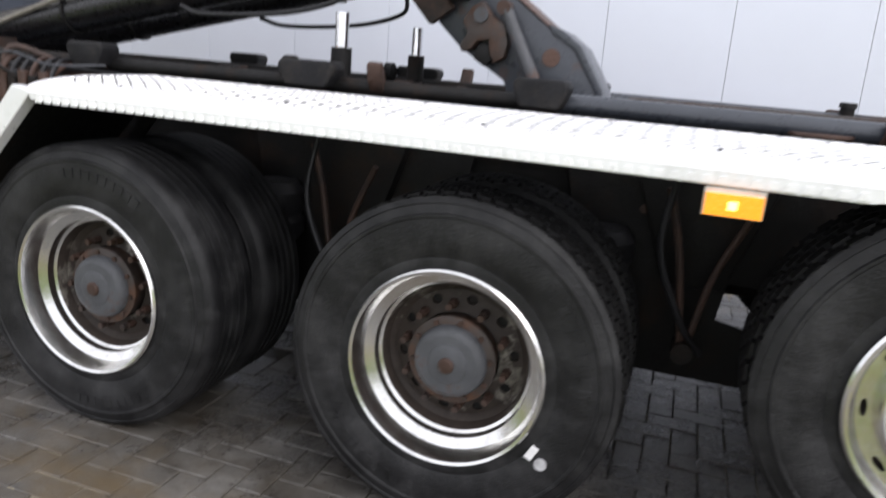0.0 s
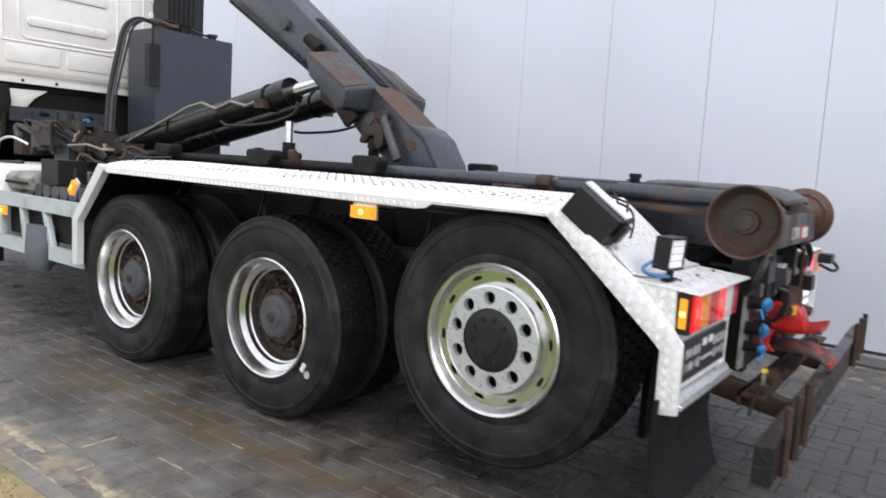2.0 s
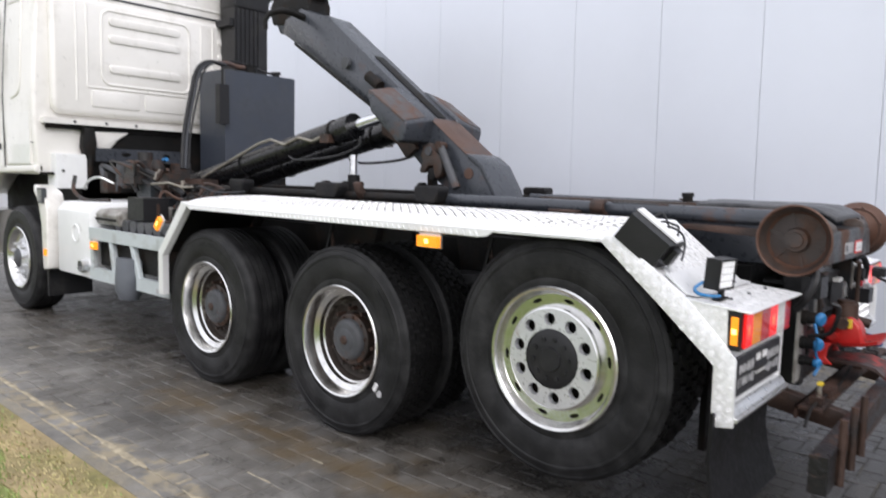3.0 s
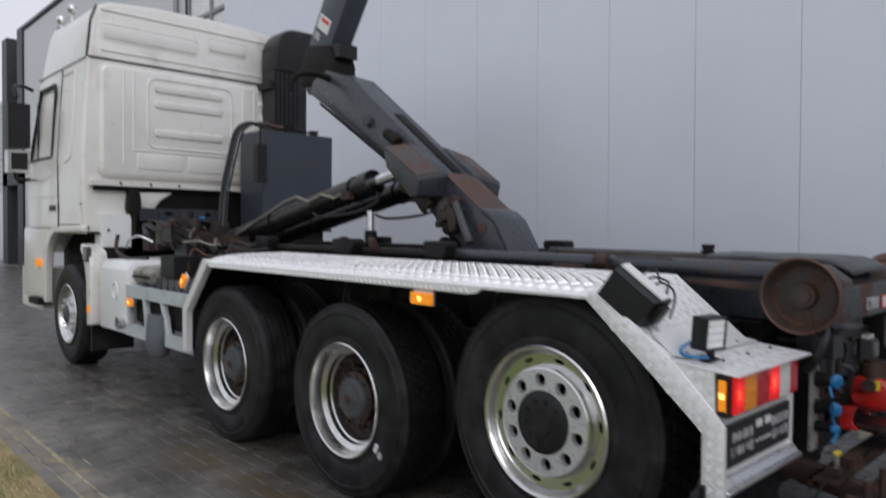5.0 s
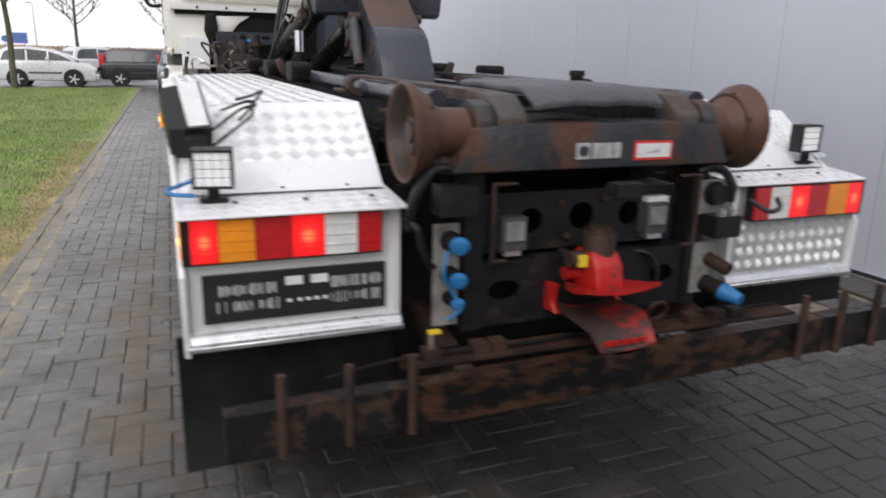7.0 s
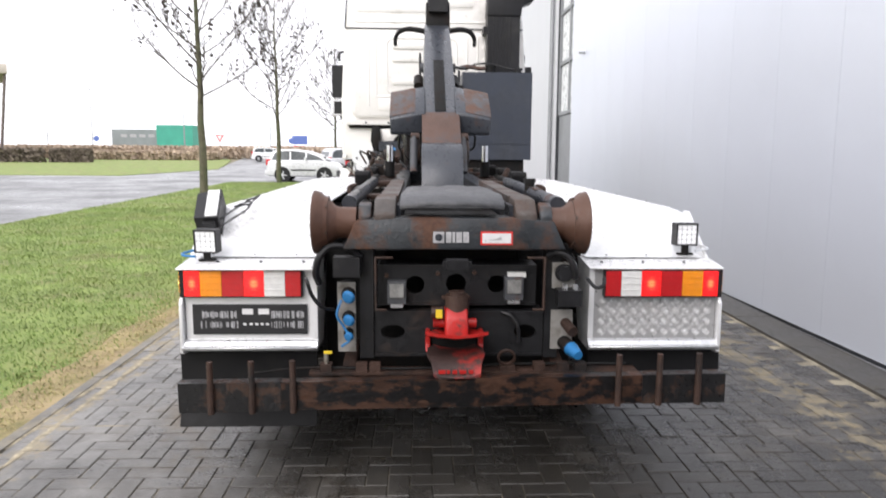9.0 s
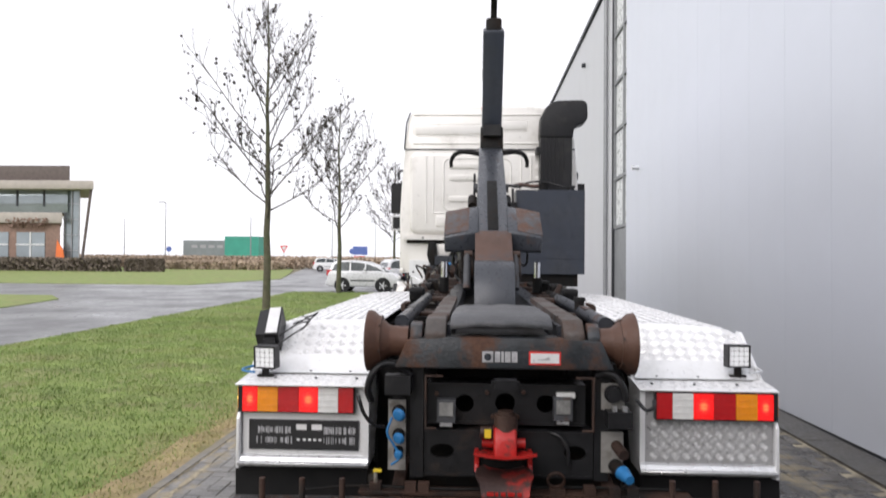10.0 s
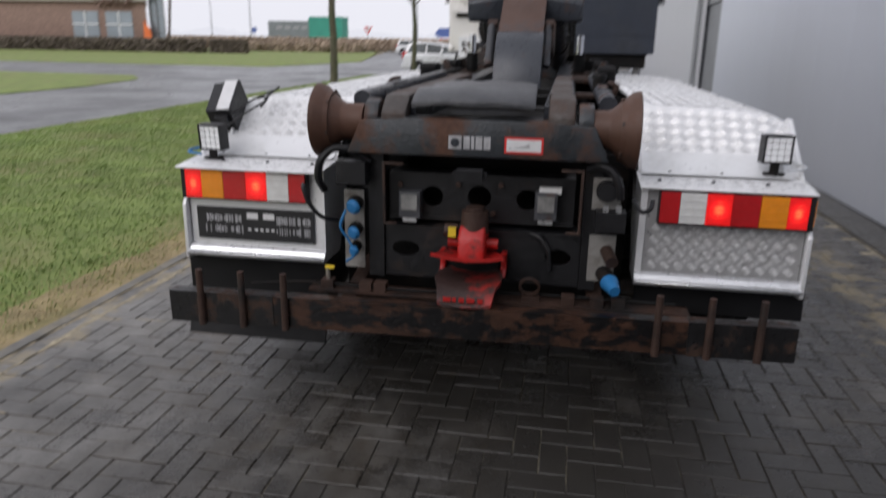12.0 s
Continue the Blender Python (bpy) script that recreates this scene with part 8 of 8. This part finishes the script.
def car(name, m, length, width, height, paint, label, wagon, front_plate=False):
    """A parked car along its own x axis, nose towards +x, standing at m."""
    t = thing(name, m.translation, label, "car", "parked cars")
    L, W, H = length, width / 2, height
    if wagon:
        body = [(-L / 2, 0.45), (-L / 2 + 0.02, 0.78), (-L / 2 + 0.06, 0.92), (L / 2 - 1.45, 0.95), (L / 2 - 0.25, 0.80), (L / 2 - 0.02, 0.66), (L / 2, 0.42), (L / 2 - 0.06, 0.25), (-L / 2 + 0.06, 0.27)]
        roof = [(-L / 2 + 0.08, 0.9), (-L / 2 + 0.28, H - 0.06), (-L / 2 + 0.5, H), (L / 2 - 2.3, H), (L / 2 - 2.05, H - 0.05), (L / 2 - 1.4, 0.93)]
    else:
        body = [(-L / 2, 0.45), (-L / 2 + 0.03, 0.80), (-L / 2 + 0.10, 0.98), (L / 2 - 1.05, 0.98), (L / 2 - 0.35, 0.86), (L / 2 - 0.08, 0.66), (L / 2, 0.42), (L / 2 - 0.06, 0.22), (-L / 2 + 0.06, 0.25)]
        roof = [(-L / 2 + 0.08, 0.95), (-L / 2 + 0.22, H - 0.14), (-L / 2 + 0.45, H - 0.02), (-L / 2 + 1.1, H), (L / 2 - 1.55, H - 0.09), (L / 2 - 1.0, H - 0.28), (L / 2 - 0.65, 0.93)]
    def put(nm, bm, mat_, lab="", bev=0.0, parent=None):
        bmesh.ops.transform(bm, matrix=m, verts=bm.verts)
        return part(nm, bm, M[mat_], parent or t, lab, bev, 3)
    bm = prism(B(), body, "y", -W, W)
    shell = put("body", bm, paint, "", 0.07)
    bm = prism(B(), roof, "y", -W + 0.07, W - 0.07)
    for v in bm.verts:
        if v.co.z > 1.1:
            v.co.y *= 1 - 0.20 * (v.co.z - 0.95) / (H - 0.95)
    cabn = put("roof", bm, paint, "", 0.05)
    def shrink(k, dz):
        c = sum(p[0] for p in roof) / len(roof)
        return [(c + (x - c) * k, 0.97 + max(0, z - 0.97) * dz) for x, z in roof]
    gl = shrink(0.88, 0.84)
    for s in (-1, 1):
        bm = prism(B(), gl, "y", s * (W - 0.065), s * (W - 0.09))
        for v in bm.verts:
            v.co.y = s * ((W - 0.068 if abs(v.co.y) > W - 0.075 else W - 0.12)) * (1 - 0.20 * max(0, v.co.z - 0.95) / (H - 0.95)) + s * 0.004
        put("side_window", bm, "car_pane" if paint == "car_silver" else "glass", "side windows")
        xs = [x for x, z in gl]
        for f in (0.36, 0.66):
            x = min(xs) + (max(xs) - min(xs)) * f
            bm = box(B(), (x - 0.03, s * (W - 0.045) - 0.012, 0.95), (x + 0.03, s * (W - 0.045) + 0.012, H - 0.12))
            for v in bm.verts:
                v.co.y *= 1 - 0.20 * max(0, v.co.z - 0.95) / (H - 0.95)
            put("pillar", bm, paint)
        for x in (-L / 2 + 0.72, L / 2 - 0.82):
            q = m @ Matrix.Translation((x, s * (W - 0.01), 0.30))
            bm = B()
            lathe(bm, [(0.18, -0.005), (0.29, -0.012), (0.305, 0.02), (0.305, 0.19), (0.18, 0.2)], 28)
            bmesh.ops.transform(bm, matrix=q @ (Matrix.Identity(4) if s < 0 else pose(0, 0, 0, 0, 0, 180)), verts=bm.verts)
            wh = part("wheel", bm, M["rubber"], t, "black tyre on an alloy rim")
            bm = B()
            lathe(bm, [(0.001, -0.018), (0.05, -0.014), (0.06, 0.006), (0.15, 0.0), (0.19, -0.008), (0.195, 0.01)], 28)
            bmesh.ops.transform(bm, matrix=q @ (Matrix.Identity(4) if s < 0 else pose(0, 0, 0, 0, 0, 180)), verts=bm.verts)
            part("rim", bm, M["car_silver"], wh)
            bm = B()
            for k in range(5):
                box(bm, (0.05, -0.022, -0.022), (0.19, -0.004, 0.022), q @ (Matrix.Identity(4) if s < 0 else pose(0, 0, 0, 0, 0, 180)) @ Matrix.Rotation(k * 1.2566, 4, "Y"))
            part("spokes", bm, M["car_silver"], wh)
            put("wheel_arch", cyl(B(), (x, s * (W + 0.003), 0.32), (x, s * (W - 0.2), 0.32), 0.36, None, 28), "black")
        put("side_strip", box(B(), (-L / 2 + 1.1, s * W - 0.014, 0.50), (L / 2 - 1.2, s * W + 0.014, 0.56)), "dark_trim", "", 0.006)
        put("headlight", box(B(), (L / 2 - 0.28, s * (W - 0.33) - 0.22, 0.60), (L / 2 + 0.0, s * (W - 0.33) + 0.22, 0.74)), "lens_white", "clear headlight", 0.03)
        put("tail_lamp", box(B(), (-L / 2 - 0.012, s * (W - 0.10) - 0.09, 0.74), (-L / 2 + 0.22, s * (W - 0.10) + 0.105, 1.25 if wagon else 1.02)), "lens_red", "red tail lamp", 0.02)
        put("mirror", box(B(), (L / 2 - 1.7, s * (W + 0.1) - 0.09, 0.98), (L / 2 - 1.58, s * (W + 0.1) + 0.06, 1.1)), paint, "", 0.03)
    wb = roof[-1]
    wt = roof[-2]
    put("windscreen", prism(B(), [(wb[0] - 0.02, wb[1] + 0.06), (wb[0] + 0.012, wb[1] + 0.07), (wt[0] + 0.02, wt[1] - 0.03), (wt[0] - 0.02, wt[1] - 0.05)], "y", -W + 0.22, W - 0.22), "pane" if front_plate else "glass", "windscreen")
    put("rear_window", prism(B(), [(roof[0][0] + 0.03, roof[0][1] + 0.1), (roof[0][0] + 0.055, roof[0][1] + 0.1), (roof[1][0] + 0.03, roof[1][1] - 0.06), (roof[1][0] - 0.02, roof[1][1] - 0.06)], "y", -W + 0.25, W - 0.25), "glass", "rear window")
    put("bumper", box(B(), (L / 2 - 0.10, -W + 0.05, 0.28), (L / 2 + 0.07, W - 0.05, 0.50)), "dark_trim" if wagon else paint, "", 0.04)
    put("bumper", box(B(), (-L / 2 - 0.07, -W + 0.05, 0.30), (-L / 2 + 0.10, W - 0.05, 0.52)), "dark_trim" if wagon else paint, "", 0.04)
    put("grille", box(B(), (L / 2 - 0.1, -0.38, 0.58), (L / 2 + 0.03, 0.38, 0.74)), "black", "", 0.015)
    if front_plate:
        put("number_plate", box(B(), (L / 2 + 0.065, -0.26, 0.36), (L / 2 + 0.085, 0.26, 0.47)), "yellow", "plain yellow plate", 0.004)
    return t


car("estate_car", Matrix.Translation((-24.95, 2.62, -0.03)) @ pose(0, 0, 0, 0, 0, 0), 4.7, 1.76, 1.44, "car_green", "grey-green estate car parked nose-on on the yard", True, True)
car("estate_car", Matrix.Translation((-29.3, 1.95, -0.03)) @ pose(0, 0, 0, 0, 0, 90), 4.7, 1.78, 1.46, "car_dark", "black estate car parked broadside across the yard's end", True)
car("hatchback", Matrix.Translation((-28.35, -2.15, -0.03)) @ pose(0, 0, 0, 0, 0, 90), 3.43, 1.63, 1.47, "car_silver", "small silver hatchback parked beside the lawn", False)
car("hatchback", Matrix.Translation((-36.0, -0.6, -0.03)) @ pose(0, 0, 0, 0, 0, 118), 3.9, 1.70, 1.52, "car_silver", "silver hatchback further off behind the estate car", False)
car("hatchback", Matrix.Translation((-71.0, -12.4, -0.03)) @ pose(0, 0, 0, 0, 0, 100), 4.1, 1.70, 1.48, "white", "pale car far away on the road", False)


def pavilion():
    """A low office with brick bands, tall glazing and a jutting canopy on a slanted post."""
    t = thing("office_building", (-64.7, -41.1, 0), "low brick office with a jutting canopy and tall glazing", "building")
    def slab(nm, y_end, z0, z1, mat_, lab, x=-44.6):
        pts = [(x, -48), (x, y_end), (x - 8, y_end - 4.9), (x - 8, -48)]
        return part(nm, prism(B(), pts, "z", z0, z1), M[mat_], t, lab, 0.02)
    slab("lower_wall", -27.6, -0.1, 3.6, "brickbrown", "brown brick lower storey")
    slab("upper_wall", -27.2, 4.4, 6.2, "pane", "band of windows", -44.8)
    slab("roof_band", -26.9, 6.8, 8.0, "brickdark", "dark brick parapet", -44.5)
    slab("canopy", -24.8, 6.15, 6.8, "concrete", "pale concrete canopy", -43.9)
    slab("ledge", -27.3, 3.6, 4.4, "concrete", "", -44.3)
    g = part("glass_front", prism(B(), [(-45.0, -27.6), (-45.0, -26.4), (-49, -28.8), (-49, -30)], "z", -0.1, 6.15), M["pane"], t, "tall glass front")
    for y in (-27.5, -27.0, -26.45):
        part("mullion", box(B(), (-45.0, y, 0.3), (-44.92, y + 0.07, 6.15)), M["mast"], g)
    for k in range(5):
        part("mullion", box(B(), (-44.99, -27.6, 0.3 + 1.2 * k), (-44.93, -26.4, 0.36 + 1.2 * k)), M["mast"], g)
    for y in (-40, -37, -34, -31, -29):
        part("mullion", box(B(), (-44.8, y, 4.9), (-44.72, y + 0.12, 6.2)), M["dark_trim"], t)
    for y in (-33.5, -30.8):
        w = part("window", box(B(), (-44.62, y, 1.0), (-44.55, y + 2.1, 2.9)), M["pane"], t)
        part("window_frame", box(box(B(), (-44.56, y, 1.9), (-44.5, y + 2.1, 2.0)), (-44.56, y + 1.0, 1.0), (-44.5, y + 1.1, 2.9)), M["white"], w)
    part("slanted_post", tube(B(), [(-44.5, -26.0, 0), (-44.3, -25.2, 6.2)], 0.10), M["brickdark"], t, "slanted dark steel post")
    part("orange_panel", prism(B(), [(-27.9, 0.2), (-27.1, 0.2), (-27.3, 1.6), (-27.75, 2.3)], "x", -44.5, -44.45), M["orange"], t, "bright orange panel")

    large = Matrix.Translation((-1.665, -0.014, 0)) @ Matrix.Diagonal((1.37, 1.37, 1.29, 1))
    for ob in t.children_recursive:
        ob.data.transform(large)


pavilion()


def bushes(name, boxes, material, seed, n, size, label, category):
    """A clump of many small leaves or stalks filling some boxes."""
    rng = random.Random(seed)
    verts, faces = [], []
    for (x0, y0, z0), (x1, y1, z1) in boxes:
        for _ in range(n):
            p = Vector((rng.uniform(x0, x1), rng.uniform(y0, y1), z0 + (z1 - z0) * rng.random() ** 0.7))
            s = size * rng.uniform(0.5, 1.4)
            m = Euler((rng.uniform(0, 6), rng.uniform(0, 6), rng.uniform(0, 6))).to_matrix()
            n0 = len(verts)
            verts += [tuple(p + m @ Vector(q)) for q in ((-s, -s, 0), (s, -s * 0.6, 0), (s, s, 0), (-s * 0.7, s, 0))]
            faces += [(n0, n0 + 1, n0 + 2, n0 + 3)]
    tagged(new(name, raw(name, verts, faces, M[material], 180)), label, category, "", "stuff")


bushes("hedge", [((-61.0, -60, -0.05), (-59.9, -30.7, 1.22)), ((-61.6, -30.2, -0.05), (-60.6, -26.8, 1.18))], "hedge", 2, 13000, 0.10, "clipped brown beech hedge before the office", "hedge")
bushes("climber", [((-62.6, -43.0, 4.2), (-62.2, -38.8, 5.1))], "brickbrown", 4, 400, 0.08, "reddish climbing plant on the office wall", "plant")
bushes("reeds", [((-92, -76, 0), (-84, 6, 1.5)), ((-80, -36, 0), (-74, -20, 0.9))], "reed", 6, 26000, 0.13, "belt of dry tan reeds across the field", "reeds")


def far_things():
    w = thing("green_container", (-110, -35.5, 0), "green sheeted container far across the field", "container")
    part("container_body", box(B(), (-113, -38.4, 0.9), (-110, -32.7, 4.8)), M["green"], w, "", 0.05)
    part("container_sill", box(B(), (-113, -38.6, -0.1), (-109.9, -32.6, 0.9)), M["dark_trim"], w)
    q = thing("trailer", (-116, -44, 0), "dark grey trailer with faded print far across the field", "trailer")
    b = part("trailer_body", box(B(), (-118, -47.5, 1.0), (-115, -39.2, 4.2)), M["far_grey"], q, "", 0.05)
    bm = B()
    for k in range(4):
        box(bm, (-115, -46 + 1.5 * k, 2.9), (-114.95, -45 + 1.5 * k, 3.4))
    part("faded_print", bm, M["mark_dim"], b)
    for y in (-46.5, -45.2, -41):
        part("wheel", cyl(B(), (-115, y, 0.5), (-115.3, y, 0.5), 0.5, None, 18), M["rubber"], q)
    for x, y, h, arm in ((-110, -48.4, 10.2, 1), (-125, -63, 8.4, 0), (-120, -22.5, 9, 0), (-150, -19, 9, 1), (-95, -29.2, 7.2, 0), (-60, 3.4, 9, 0)):
        t = thing("street_lamp", (x, y, 0), "thin grey street lamp standing in the fog", "street lamp", "street lamps")
        part("pole", cyl(B(), (x, y, 0), (x, y, h), 0.11, 0.06, 10), M["mast"], t)
        if arm:
            part("lamp_head", tube(B(), arc([(x, y, h), (x, y - 0.4, h + 0.25), (x, y - 1.2, h + 0.2)]), 0.09, 8), M["mast"], t)
    s = thing("yield_sign", (-108, -27.9, 0), "triangular white and red road sign on a post", "road sign")
    part("post", cyl(B(), (-108, -27.9, 0), (-108, -27.9, 3.4), 0.05), M["mast"], s)
    part("sign_face", prism(B(), [(-28.6, 3.3), (-27.2, 3.3), (-27.9, 2.1)], "x", -107.95, -107.9), M["sticker_red"], s)
    part("sign_centre", prism(B(), [(-28.3, 3.15), (-27.5, 3.15), (-27.9, 2.45)], "x", -107.9, -107.86), M["mark"], s)
    for x, y, r in ((-108, -46.9, 0.45), (-125, -19.8, 0.5)):
        s = thing("round_sign", (x, y, 0), "small round road sign on a post", "road sign")
        part("post", cyl(B(), (x, y, 0), (x, y, 2.9), 0.05), M["mast"], s)
        part("sign_face", cyl(B(), (x, y, 2.6), (x + 0.06, y, 2.6), r, None, 20), M["skyblue"], s)
    s = thing("sign_board", (-110, -15.8, 0), "blue and red sign board by the far road", "sign")
    for y in (-16.6, -15.0):
        part("post", cyl(B(), (-109.95, y, -0.1), (-109.95, y, 2.0), 0.05), M["mast"], s)
    part("board", box(B(), (-110, -17.0, 1.9), (-109.8, -14.6, 3.3)), M["skyblue"], s, "", 0.02)
    part("board", box(B(), (-109.9, -16.8, 0.4), (-109.7, -15.0, 1.7)), M["sticker_red"], s, "", 0.02)
    part("board", box(B(), (-109.7, -16.4, 0.6), (-109.65, -15.9, 1.5)), M["mark"], s)
    a = thing("entrance_canopy", (-62, 6.6, 0), "square grey entrance canopy on slanted posts", "canopy")
    part("roof", box(B(), (-68, 4.8, 4.5), (-60, 9.2, 6.3)), M["far_grey"], a, "", 0.05)
    for y in (6.0, 7.6):
        part("post", tube(B(), [(-61, y + 1.2, 0), (-60.5, y - 0.3, 4.6)], 0.12), M["mast"], a)
    part("post", tube(B(), [(-64, 7.0, 6.2), (-63.5, 6.2, 8.4)], 0.12), M["mast"], a)


far_things()


def backdrop():
    """Pale tree line far off; its own glow stands for the fog."""
    rng = random.Random(3)
    pts = [(-260, -0.1)]
    for k in range(140):
        y = -260 + k * 4.0
        pts.append((y, 5.0 + 4.5 * noise.noise((k * 0.13, 2.0, 0)) + 2.2 * noise.noise((k * 0.9, 5, 0)) + (4.0 if -30 < y < 120 else 0)))
    pts.append((300, -0.1))
    tagged(new("backdrop", mesh_of("backdrop", prism(B(), pts, "x", -420, -419), M["fog_glow_wood"])), "line of woods paled by its own glow for fog", "backdrop", "", "structure")


backdrop()

# ---- many small pieces last ----
paving()
grass()
